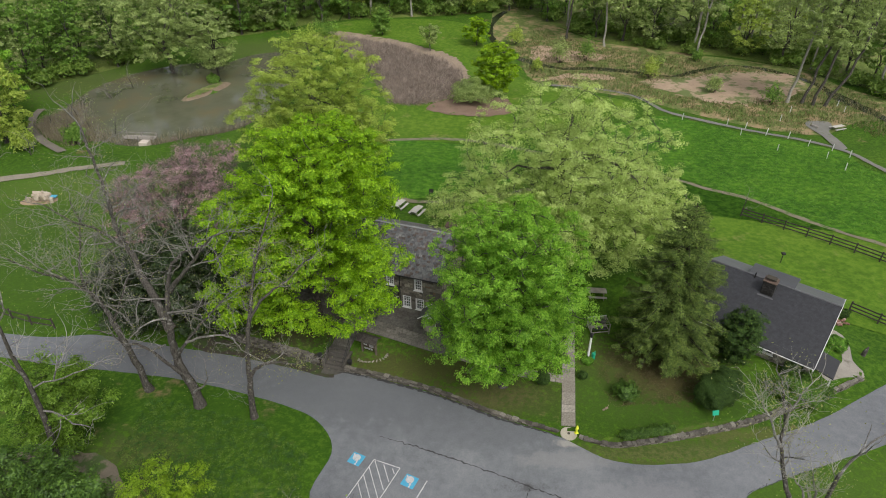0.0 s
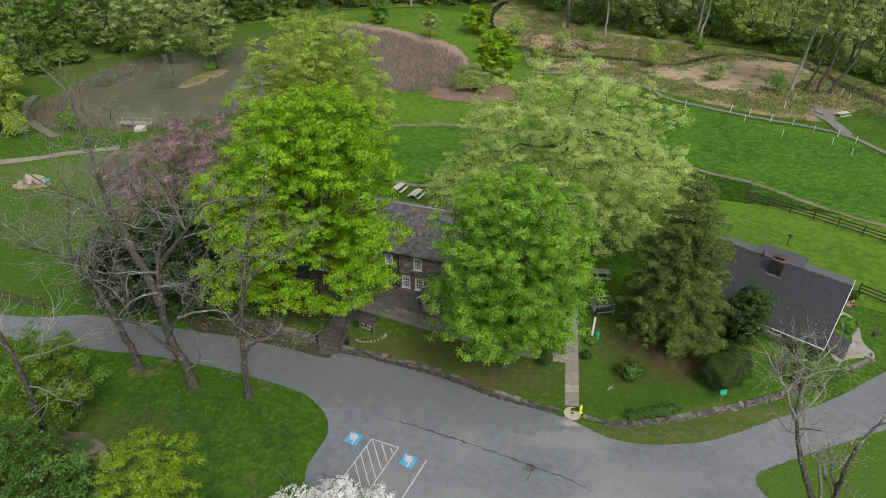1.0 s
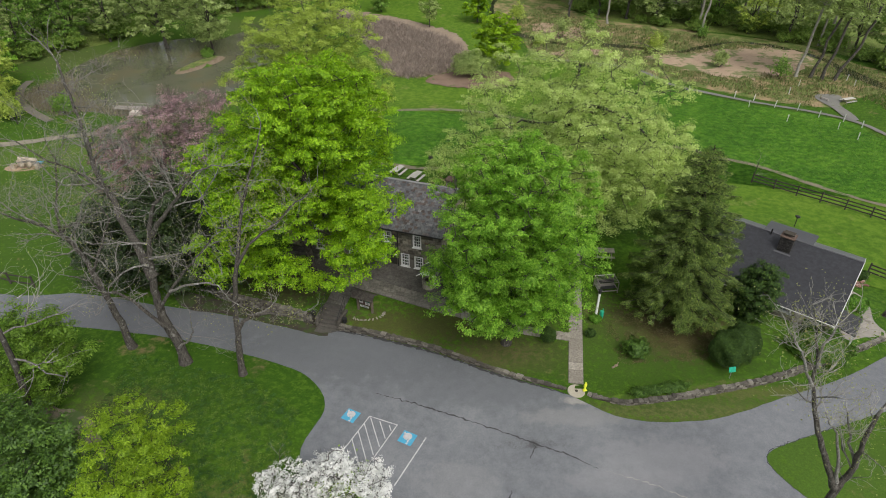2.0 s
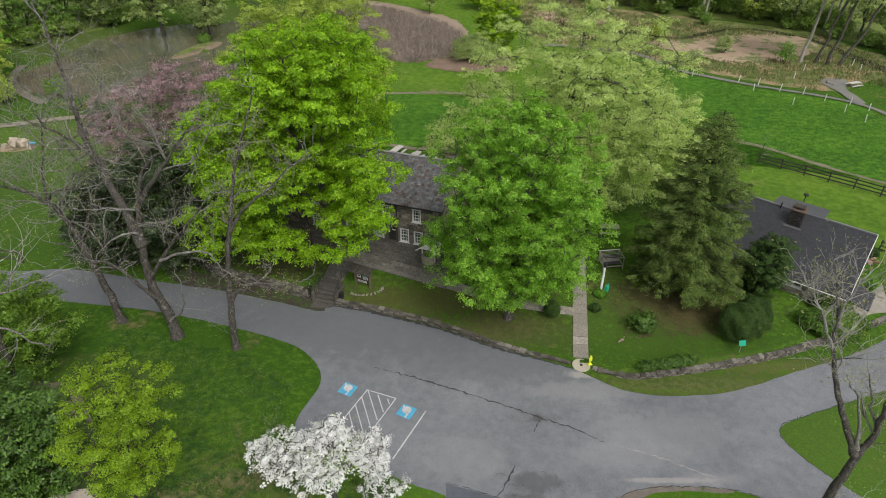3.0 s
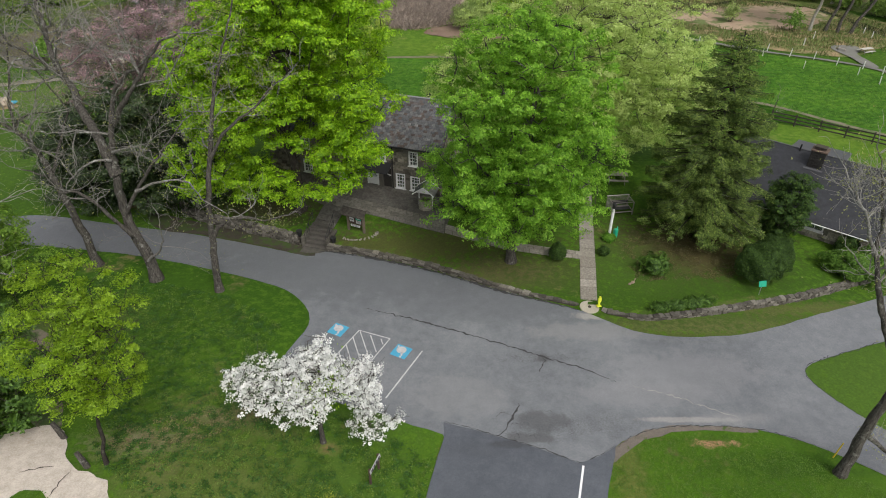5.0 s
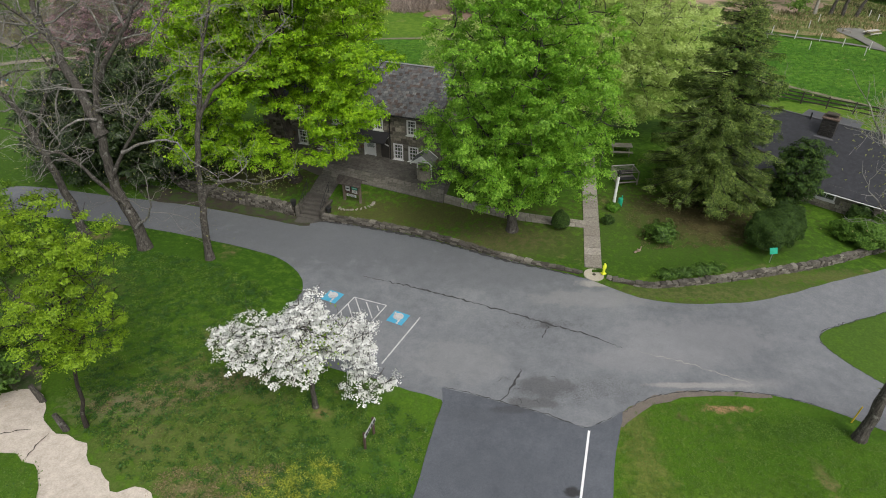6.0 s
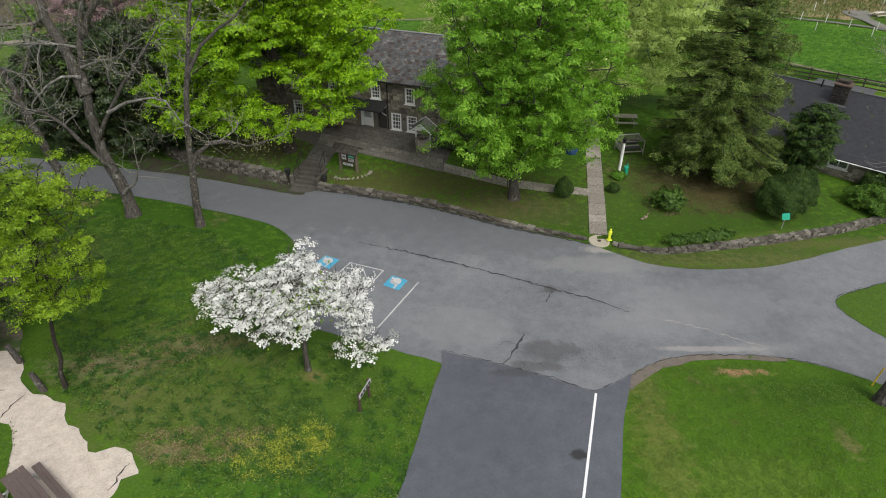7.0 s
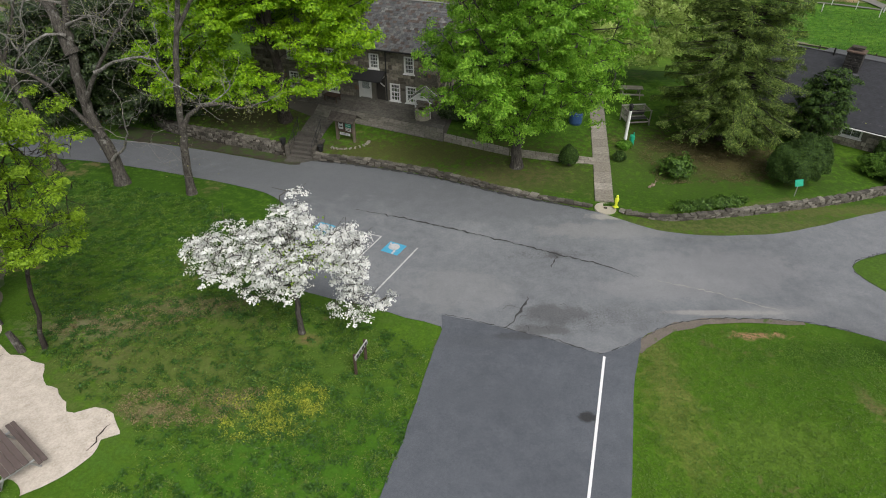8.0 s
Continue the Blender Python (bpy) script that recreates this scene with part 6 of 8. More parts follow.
part("windlass", bm, GREY_WOOD, well)
for s in (-1, 1):
    slab_roof("roof", [(s * 0.98, -0.8, 1.75), (s * 0.98, 0.8, 1.75), (0, 0.8, 2.5), (0, -0.8, 2.5)], 0.06, SLATE, well)
    bm = bmesh.new()
    t = [bm.verts.new((px, s * 0.66 + q, pz)) for q in (0.0, 0.05) for px, pz in ((-0.72, 1.86), (0.72, 1.86), (0, 2.4))]
    bm.faces.new(t[:3])
    bm.faces.new(t[5:2:-1])
    for k in range(3):
        bm.faces.new((t[k], t[(k + 1) % 3], t[3 + (k + 1) % 3], t[3 + k]))
    bmesh.ops.recalc_face_normals(bm, faces=bm.faces[:])
    gable = part("gable", bm, WHITE_WOOD, well, "white boarded gable")
    for q in (-1, 1):
        bm = bmesh.new()
        rod(bm, (q * 1.0, s * 0.82, 1.72), (0, s * 0.82, 2.49), 0.05, sides=4)
        part("rake_board", bm, WHITE_WOOD, gable)


well.matrix_basis = well.matrix_basis @ Matrix.Scale(0.88, 4)


def pot(x, y, label, z=None):
    root = thing("flower_pot", x, y, z, 0, label, "flower pot", "dark flower pots by the steps")
    bm_ = bmesh.new()
    rod(bm_, (0, 0, 0), (0, 0, 0.4), 0.15, 0.21, 12)
    part("pot", bm_, DARK_METAL, root)
    bm_ = bmesh.new()
    rod(bm_, (0, 0, 0.37), (0, 0, 0.42), 0.23, 0.23, 12)
    part("rim", bm_, DARK_METAL, root)


pot(-10.75, 40.35, "dark flower pot on the wall beside the steps", float(base_height(-10.75, 40.35) + wall_height(-10.75)) + 0.06)
pot(-8.1, 39.75, "dark flower pot on the wall beside the steps", float(base_height(-8.2, 39.5) + wall_height(-8.2)) + 0.06)

bench = thing("terrace_bench", -9.6, 47.6, None, -25, "white-topped bench on the shaded terrace", "bench")
boxed("seat", 0, 0, 0.45, 1.1, 0.4, 0.06, WHITE_TOP, bench)
for px in (-0.4, 0.4):
    boxed("leg", px, 0, 0.21, 0.08, 0.34, 0.42, GREY_WOOD, bench)
dark_table = thing("terrace_table", -8.2, 46.7, None, -25, "low dark wooden table on the shaded terrace", "table")
boxed("top", 0, 0, 0.5, 1.2, 0.7, 0.06, BROWN_WOOD, dark_table)
for px in (-0.5, 0.5):
    for py in (-0.28, 0.28):
        boxed("leg", px, py, 0.24, 0.07, 0.07, 0.48, BROWN_WOOD, dark_table)

figure = thing("warning_marker", 10.2, 31.95, ground(10.1, 31.5) + 0.12, 20, "bright yellow plastic roadside warning marker", "warning marker")
bm = bmesh.new()
box(bm, 0, 0, 0.03, 0.3, 0.26, 0.06, 0.02)
box(bm, -0.04, 0, 0.22, 0.1, 0.09, 0.34, 0.03)
box(bm, 0.06, 0.04, 0.22, 0.1, 0.09, 0.34, 0.03)
box(bm, 0.0, 0, 0.5, 0.24, 0.13, 0.3, 0.04)
box(bm, 0.0, 0, 0.73, 0.15, 0.14, 0.16, 0.05)
part("body", bm, YELLOW, figure)

sign = thing("small_sign", 20.95, 32.95, None, 8, "small green sign on a thin metal stake", "sign")
bm = bmesh.new()
rod(bm, (0, 0, -0.1), (0, 0.02, 0.75), 0.025)
part("stake", bm, GALV, sign)
board = boxed("board", 0, 0.0, 0.9, 0.52, 0.03, 0.4, SIGN_GREEN, sign, bevel=0.005, turn=Matrix.Rotation(radians(-25), 4, "X"))
for k in range(2):
    boxed("bar", 0, -0.02 + 0.04 * k, 0.84 + 0.1 * k, 0.3, 0.02, 0.03, PAPER, board, bevel=0.0, turn=Matrix.Rotation(radians(-25), 4, "X"))

ornament = thing("garden_ornament", 12.85, 34.2, None, 30, "small weathered bird-shaped lawn ornaments", "garden ornament")
bm = bmesh.new()
for ox, k in ((-0.18, 0.9), (0.2, 1.1)):
    bmesh.ops.create_uvsphere(bm, u_segments=10, v_segments=6, radius=0.13 * k, matrix=Matrix.Translation((ox, 0, 0.14 * k)) @ Matrix.Diagonal((1.5, 0.9, 0.9, 1)))
    rod(bm, (ox + 0.14, 0, 0.2 * k), (ox + 0.18, 0, 0.4 * k), 0.04, 0.035)
    bmesh.ops.create_uvsphere(bm, u_segments=8, v_segments=6, radius=0.06 * k, matrix=Matrix.Translation((ox + 0.2, 0, 0.42 * k)))
part("figures", bm, speckled("weathered_clay", (0.14, 0.10, 0.07), (0.34, 0.27, 0.20), 6.0, 20.0), ornament)
ornament.matrix_basis = ornament.matrix_basis @ Matrix.Scale(0.75, 4)

barrel = thing("rain_barrel", 9.8, 43.4, None, 0, "dark blue plastic rain barrel on the grass", "barrel")
bm = bmesh.new()
for z0, z1, r0, r1 in ((0, 0.15, 0.42, 0.48), (0.15, 0.85, 0.48, 0.48), (0.85, 0.9, 0.48, 0.44)):
    rod(bm, (0, 0, z0), (0, 0, z1), r0, r1, 18)
part("body", bm, BLUE_PLASTIC, barrel)
bm = bmesh.new()
rod(bm, (0, 0, 0.9), (0, 0, 0.94), 0.35, 0.34, 18)
part("lid", bm, BLUE_PLASTIC, barrel)

park_sign = thing("park_sign", -3.15, 19.0, None, 70, "low sign with a faded panel on two brown posts", "sign")
for px in (-0.45, 0.45):
    boxed("post", px, 0, 0.5, 0.1, 0.1, 1.25, BROWN_WOOD, park_sign, bevel=0.012)
panel = boxed("panel", 0, -0.07, 0.98, 1.08, 0.04, 0.2, speckled("faded_panel", (0.26, 0.26, 0.25), (0.40, 0.40, 0.39), 2.0, 12.0), park_sign, "faded grey panel with dark lettering", 0.006, Matrix.Rotation(radians(-8), 4, "X"))
for k in range(4):
    boxed("bar", -0.36 + 0.24 * k, -0.095, 0.985, 0.17, 0.02, 0.12, INK, panel, bevel=0.0, turn=Matrix.Rotation(radians(-8), 4, "X"))


def old_post(x, y, lean, h, label):
    root = thing("old_post", x, y, None, 0, label, "post", "old fence posts")
    bm_ = bmesh.new()
    rod(bm_, (0, 0, -0.1), (lean[0] * 0.5, lean[1] * 0.5, h * 0.5), 0.15, 0.14, 7)
    rod(bm_, (lean[0] * 0.5, lean[1] * 0.5, h * 0.5), (lean[0], lean[1], h), 0.14, 0.11, 7)
    for v in bm_.verts:
        v.co += Vector((noise.noise(v.co * 5), noise.noise(v.co * 5 + Vector((9, 0, 0))), 0)) * 0.04
    part("post", bm_, BARK, root)


old_post(-16.3, 18.6, (-0.2, 0.05), 0.95, "leaning weathered wooden post at the gravel's edge")
old_post(-18.3, 20.4, (-0.3, 0.1), 1.0, "leaning weathered wooden post at the gravel's edge")
marker = thing("roadside_marker", 19.3, 20.1, None, 0, "thin yellow roadside marker stake in the grass", "marker")
bm = bmesh.new()
rod(bm, (0, 0, -0.1), (0.12, 0, 1.1), 0.035, 0.03, 6)
part("stake", bm, speckled("yellow_stake", (0.5, 0.36, 0.02), (0.62, 0.46, 0.04), 2.0, 12.0), marker)
stump = thing("weathered_sculpture", 38.0, 41.8, None, 0, "dark weathered wooden stump beside the path", "stump")
bm = bmesh.new()
rod(bm, (0, 0, -0.1), (0.1, 0, 0.6), 0.22, 0.16, 7)
rod(bm, (0.1, 0, 0.6), (0.22, 0.05, 1.0), 0.16, 0.05, 7)
part("wood", bm, BARK, stump)
feeder = thing("bird_feeder", 37.4, 57.0, None, 0, "dark bird feeder on a thin post in the lawn", "bird feeder")
bm = bmesh.new()
rod(bm, (0, 0, -0.1), (0, 0, 1.2), 0.04)
part("post", bm, DARK_METAL, feeder)
bm = bmesh.new()
box(bm, 0, 0, 1.32, 0.4, 0.4, 0.2, 0.03)
part("tray", bm, DARK_METAL, feeder)
flag = thing("garden_flag", -1.8, 73.6, None, 0, "dark garden flag on a thin stand by the trail", "flag")
bm = bmesh.new()
rod(bm, (0, 0, -0.1), (0, 0, 1.6), 0.03)
part("stand", bm, DARK_METAL, flag)
boxed("cloth", 0.28, 0, 1.3, 0.5, 0.02, 0.6, INK, flag)


# ---- fences ----
def rail_fence(label, line, posts_step, rails, tall, group="dark rail fences"):
    root = tagged(new("rail_fence"), label, "fence", group)
    spots = along(line, posts_step)
    for x, y, ang in spots:
        p = boxed("post", 0, 0, tall / 2, 0.14, 0.14, tall + 0.3, FENCE_WOOD, root, bevel=0.015)
        p.matrix_basis = pose(x, y, ground(x, y), 0, 0, ang)
    for (ax, ay, _), (bx, by, _) in zip(spots, spots[1:]):
        for k in range(rails):
            z = tall * (0.3 + 0.65 * k / max(1, rails - 1))
            a, b = Vector((ax, ay, ground(ax, ay) + z)), Vector((bx, by, ground(bx, by) + z))
            m = Matrix.Translation((a + b) / 2) @ (b - a).to_track_quat("X", "Z").to_matrix().to_4x4()
            bm_ = bmesh.new()
            bmesh.ops.create_cube(bm_, size=1.0, matrix=Matrix.Diagonal(((b - a).length, 0.05, 0.13, 1)))
            r = part("rail", bm_, FENCE_WOOD, root)
            r.matrix_basis = m
    return root


FENCE_WOOD = speckled("dark_stained_wood", (0.034, 0.029, 0.025), (0.078, 0.068, 0.058), 2.0, 14.0)
rail_fence("dark three-rail wooden fence across the field edge", [(37.8, 68.6), (43.2, 63.2), (47.7, 58.6), (54, 51.5), (62, 42)], 2.6, 3, 1.25)
rail_fence("dark three-rail wooden fence beside the cottage", [(40.6, 48.7), (42.6, 46.6), (48, 41)], 2.6, 3, 1.2)
rail_fence("dark two-rail fence along the far side of the lane", [(-44, 47.6), (-38, 45.2), (-35.2, 44.9)], 2.6, 2, 1.1)

# a few bricks left beside the cottage's path
BRICK = piece_mat("loose_brick", [(0.0, (0.22, 0.12, 0.09)), (0.5, (0.32, 0.19, 0.15)), (1.0, (0.40, 0.29, 0.25))], 9.0)
pile = thing("brick_pile", 38.5, 46.6, None, 20, "small heap of old pinkish bricks in the grass", "bricks")
rng = np.random.default_rng(71)
bm = bmesh.new()
box(bm, 0, 0, 0, 0.34, 0.18, 0.12, 0.012)
brick_mesh = bpy.data.meshes.new("brick")
bm.to_mesh(brick_mesh)
bm.free()
brick_mesh.materials.append(BRICK)
for k in range(22):
    b_ = new("brick", brick_mesh)
    b_.parent = pile
    b_.matrix_basis = pose(rng.normal(0, 0.5), rng.normal(0, 0.35), 0.06 + 0.11 * (k % 3), rng.normal(0, 8), rng.normal(0, 8), rng.uniform(0, 180))


# ---- trees and shrubs of the yard ----
CHERRY_BARK = bark_mat("cherry_bark", (0.06, 0.048, 0.045), (0.20, 0.165, 0.155), (0.30, 0.27, 0.26))
SAPLING_LEAF = leaf_mat("sapling_leaf", [(0.0, (0.13, 0.22, 0.014)), (0.5, (0.21, 0.34, 0.022)), (1.0, (0.32, 0.47, 0.04))], 0.42)
PALE_TWIG = speckled("pale_twig", (0.18, 0.17, 0.15), (0.40, 0.385, 0.35), 3.0, 16.0)
FORSYTHIA_LEAF = leaf_mat("forsythia_leaf", [(0.0, (0.045, 0.10, 0.013)), (0.5, (0.080, 0.165, 0.022)), (1.0, (0.14, 0.26, 0.035))], 0.25, 0.7)
BUSHY_LEAF = leaf_mat("bushy_leaf", [(0.0, (0.085, 0.165, 0.018)), (0.5, (0.145, 0.255, 0.03)), (1.0, (0.23, 0.37, 0.055))], 0.4)
HEDGE_LEAF = leaf_mat("hedge_leaf", [(0.0, (0.035, 0.075, 0.012)), (0.5, (0.06, 0.125, 0.02)), (1.0, (0.11, 0.20, 0.03))], 0.2)
leafy_tree("maple_tree", -11.2, 43.7, 19.5, 8.3, 2.6, 0.42, 225000, 0.094, MAPLE_LEAF, DARK_BARK, 11, "large maple in bright yellow-green spring leaf beside the stone house", n_clumps=620, clump=0.92, flat=0.5, sprays=8, slim=0.62, space=0.95,
           lobes=[(0.9, 2.3, 13.6, 7.0, 6.4, 6.3), (1.2, 2.3, 16.0, 5.2, 5.0, 3.9), (-1.6, 2.2, 8.4, 6.6, 6.2, 3.0), (-5.4, 1.6, 10.0, 4.0, 4.0, 4.2), (3.3, 0.8, 6.6, 2.9, 2.0, 1.8), (6.6, -4.2, 7.3, 1.5, 1.3, 0.8), (6.3, -3.4, 10.4, 1.8, 1.7, 1.1), (5.0, -2.4, 8.4, 2.2, 1.8, 1.7), (4.2, -3.2, 5.9, 2.1, 1.6, 1.4), (2.8, -4.2, 4.5, 1.4, 1.1, 0.8), (-6.4, -0.6, 4.0, 3.4, 2.4, 2.4), (-2.6, -2.0, 4.0, 2.8, 2.0, 1.6), (-0.2, -1.8, 3.2, 1.4, 1.2, 0.9)])
leafy_tree("oak_tree", 4.95, 36.95, 18.2, 6.2, 2.4, 0.34, 210000, 0.074, GREEN_LEAF, BARK, 12, "round-headed tree in fresh mid-green leaf on the front lawn", n_clumps=640, clump=0.74, flat=0.95, sprays=7, slim=0.62, space=0.95, open_=0.1,
           lobes=[(-0.1, -0.2, 12.2, 5.7, 5.0, 5.2), (0.1, -0.2, 8.4, 6.1, 5.3, 4.4), (-1.2, -0.2, 6.2, 5.0, 4.5, 3.4), (1.2, -0.2, 6.6, 4.5, 4.1, 3.6), (-0.3, -0.3, 15.4, 3.3, 3.1, 2.7)])
leafy_tree("pale_tree", 12.2, 57.0, 20.0, 12.6, 2.6, 0.5, 270000, 0.080, PALE_LEAF, BARK, 13, "broad old tree in pale yellow-green new leaf behind the house", n_clumps=820, clump=1.05, flat=0.6, sprays=7, open_=0.06, twig_n=3,
           lobes=[(0.4, 0, 11.6, 11.4, 10.2, 8.0), (0.5, -0.5, 6.8, 12.9, 10.5, 4.2), (9.0, -1.0, 7.4, 4.2, 5.0, 4.2), (-4.0, -6.0, 6.6, 6.0, 4.0, 4.4), (-9.4, -2.2, 7.2, 4.4, 4.6, 3.8), (1.0, -5.0, 11.0, 7.0, 4.5, 5.5), (7.0, -5.0, 6.6, 6.0, 4.0, 4.0)])
leafy_tree("olive_tree", -17.4, 81.0, 21.4, 10.8, 3.0, 0.36, 140000, 0.10, OLIVE_LEAF, BARK, 14, "tall airy tree in yellowish-green young leaf near the pond", n_clumps=520, clump=1.15, flat=0.6, sprays=6, open_=0.1,
           lobes=[(0.8, 0, 14.2, 9.0, 7.0, 6.4), (0, 0, 9.0, 11.2, 9.0, 4.6), (-3.5, -2.0, 5.6, 7.5, 5.0, 3.6), (4.5, -1.0, 6.6, 6.5, 5.0, 4.0)])
conifer("conifer_tree", 19.4, 41.0, 15.0, 5.2, 270000, 0.064, CONIFER_LEAF, DARK_BARK, 15, "broad dark conifer with drooping olive-green boughs on the lawn", boughs=420, off=(-0.3, 0))
leafy_tree("holly_tree", 25.1, 40.0, 5.2, 1.55, 0.2, 0.12, 20000, 0.08, YEW_LEAF, DARK_BARK, 16, "dark glossy evergreen shrub beside the cottage wall", n_clumps=60, clump=0.7, flat=0.9, category="shrub")
leafy_tree("dark_evergreen", -24.2, 45.6, 11.0, 4.8, 0.3, 0.3, 80000, 0.125, DARK_LEAF, DARK_BARK, 17, "dense dark evergreen standing behind the bare trees", n_clumps=190, clump=1.2, flat=0.8, lobes=[(-0.4, 0.5, 5.8, 4.6, 4.2, 4.9), (3.4, -0.2, 3.4, 3.8, 2.4, 3.2), (-4.2, 0.4, 4.0, 3.8, 3.0, 3.8)])
leafy_tree("cherry_tree", -25.4, 52.0, 15.4, 6.4, 4.0, 0.32, 42000, 0.06, PINK_PETAL, CHERRY_BARK, 18, "cherry tree fading from dusky pink blossom", n_clumps=260, clump=0.9, flat=0.7, sprays=5, open_=0.25, twig_n=14,
           lobes=[(3.2, 0, 13.4, 3.9, 3.8, 2.8), (0.4, 0, 10.6, 6.0, 5.2, 3.4), (-3.0, 0, 9.4, 3.4, 4.0, 4.0)])
leafy_tree("small_maple", -15.5, 18.8, 11.6, 2.4, 4.2, 0.09, 34000, 0.05, SAPLING_LEAF, DARK_BARK, 19, "slender young tree in lime-green leaf by the gravel", n_clumps=230, clump=0.5, flat=0.42, space=0.62, off=(1.4, 0.2), open_=0.46, lean=(0.5, 0.1))
leafy_tree("thicket_tree", -21.8, 21.4, 6.8, 2.6, 0.4, 0.15, 30000, 0.095, HEDGE_LEAF, DARK_BARK, 20, "dense bushy tree in deep green leaf beside the dirt path", n_clumps=110, clump=0.9, flat=0.6)
leafy_tree("thicket_tree", -26.4, 23.4, 6.4, 3.4, 0.3, 0.13, 28000, 0.095, HEDGE_LEAF, DARK_BARK, 24, "dense bushy tree in deep green leaf below the dirt path", n_clumps=100, clump=0.9, flat=0.6)
leafy_tree("honeysuckle_bush", -28.3, 31.2, 7.5, 3.6, 0.3, 0.12, 30000, 0.085, BUSHY_LEAF, DARK_BARK, 21, "tall loose bush in light green leaf on the lawn", n_clumps=110, clump=0.9, flat=0.6, open_=0.1)
dogwood = leafy_tree("dogwood_tree", -5.9, 20.9, 7.6, 4.15, 1.7, 0.13, 25000, 0.046, WHITE_PETAL, BARK, 22, "spreading dogwood covered in white blossom on the lawn", n_clumps=340, clump=0.40, flat=0.18, slim=0.85, open_=0.16, twig_n=3, sprays=5, folded=True, space=0.85,
                     lobes=[(-3.3, 0.2, 4.5, 1.0, 0.9, 0.3), (-1.9, 0.0, 4.9, 1.3, 1.2, 0.45), (-0.2, 0.0, 4.5, 1.8, 1.9, 0.8), (0.1, 0.1, 5.7, 1.0, 0.9, 0.5), (0.35, 0.0, 6.3, 0.5, 0.5, 0.3), (0.6, 0.0, 6.95, 0.25, 0.25, 0.35), (1.9, 0.2, 4.5, 1.1, 1.2, 0.7), (2.3, 0.0, 3.6, 0.8, 1.0, 0.5), (2.75, -0.4, 2.05, 1.35, 1.0, 0.34), (2.3, -0.3, 2.9, 0.6, 0.6, 0.3), (-0.6, -0.5, 3.2, 1.5, 1.2, 0.4), (-2.4, -0.3, 3.8, 1.3, 1.0, 0.35)])
rng = np.random.default_rng(23)
c = rng.normal(0, 1, (700, 3)) * np.array([0.7, 0.7, 0.3]) + np.array([0.4, 0, 4.3])
leaf_mesh("young_leaves", c, rng.normal(0, 0.6, c.shape) + np.array([0, 0, 1]), 0.07, LIME_LEAF, dogwood, rng, "sparse green young leaves")

shrub("clipped_yew", 21.5, 34.9, 1.45, 1.4, 2.6, 24000, 0.05, YEW_LEAF, 31, "large rounded dark yew bush on the lawn", lumps=0.13, shell=0.2)
shrub("clipped_yew", 22.7, 35.7, 1.4, 1.3, 2.7, 22000, 0.05, YEW_LEAF, 30, "tall rounded dark yew bush grown into its neighbour", lumps=0.10, shell=0.2)
shrub("boxwood_bush", 8.25, 37.15, 0.62, 0.58, 1.35, 8000, 0.05, YEW_LEAF, 32, "small clipped dark boxwood beside the stone path", lumps=0.08)
shrub("rose_bush", 14.75, 35.6, 0.95, 0.85, 1.3, 2600, 0.10, HEDGE_LEAF, 33, "leafy green shrub alone on the lawn", lumps=0.3, shell=0.8)
shrub("forsythia_bush", 29.0, 35.8, 2.2, 1.6, 1.65, 24000, 0.08, FORSYTHIA_LEAF, 34, "big fresh-green shrub before the cottage", lumps=0.2, shell=0.6)
shrub("ivy_mound", 29.4, 38.1, 0.9, 0.5, 1.5, 5000, 0.07, YEW_LEAF, 35, "dark ivy against the cottage wall", lumps=0.2)
shrub("hosta_clump", 12.45, 39.5, 0.5, 0.45, 0.45, 1500, 0.08, BUSH_LEAF, 36, "small leafy clump at the lamp post's foot")
shrub("small_shrub", 11.7, 37.7, 0.42, 0.4, 0.6, 1300, 0.07, YEW_LEAF, 37, "small dark flowering shrub in the grass")
shrub("terrace_shrub", 1.2, 43.8, 1.2, 0.9, 1.2, 6000, 0.08, DARK_LEAF, 38, "dark foundation shrub along the house wall")
shrub("terrace_shrub", 3.3, 42.6, 1.1, 0.8, 1.0, 6000, 0.08, BUSH_LEAF, 39, "green foundation shrub along the house wall")
shrub("path_shrub", 35.6, 42.3, 0.9, 0.9, 1.0, 5000, 0.08, BUSH_LEAF, 40, "green shrub in the bed by the cottage path")
shrub("path_shrub", 39.3, 47.9, 0.8, 0.6, 0.9, 4000, 0.08, YEW_LEAF, 41, "blue-green shrub at the cottage's corner")
shrub("back_shrub", 0.8, 70.2, 1.2, 0.8, 0.9, 4000, 0.10, BUSH_LEAF, 42, "low shrub in the mulched bed behind the house")
for k, (x, y) in enumerate(((14.0, 31.45), (14.6, 31.55), (15.2, 31.65), (15.8, 31.75), (16.4, 31.85), (17.0, 31.95))):
    shrub("hedge_plant", x, y, 0.6, 0.4, 0.5, 2200, 0.06, HEDGE_LEAF, 50 + k, "low leafy plant spilling over the stone wall", "hedge plant", "plants along the wall", 10, lumps=0.35, shell=0.8)
sheet("mulch_bed", smooth_line([(-0.2, 69.2), (1.5, 68.6), (2.6, 69.6), (1.6, 71.2), (0, 71)], 0.4, True), DIRT, 0.03, 0.6, label="reddish mulched bed behind the house", category="flower bed")


def stem(points, y_drift=0.0):
    return [(x, y_drift * i, z) for i, (x, z) in enumerate(points)]


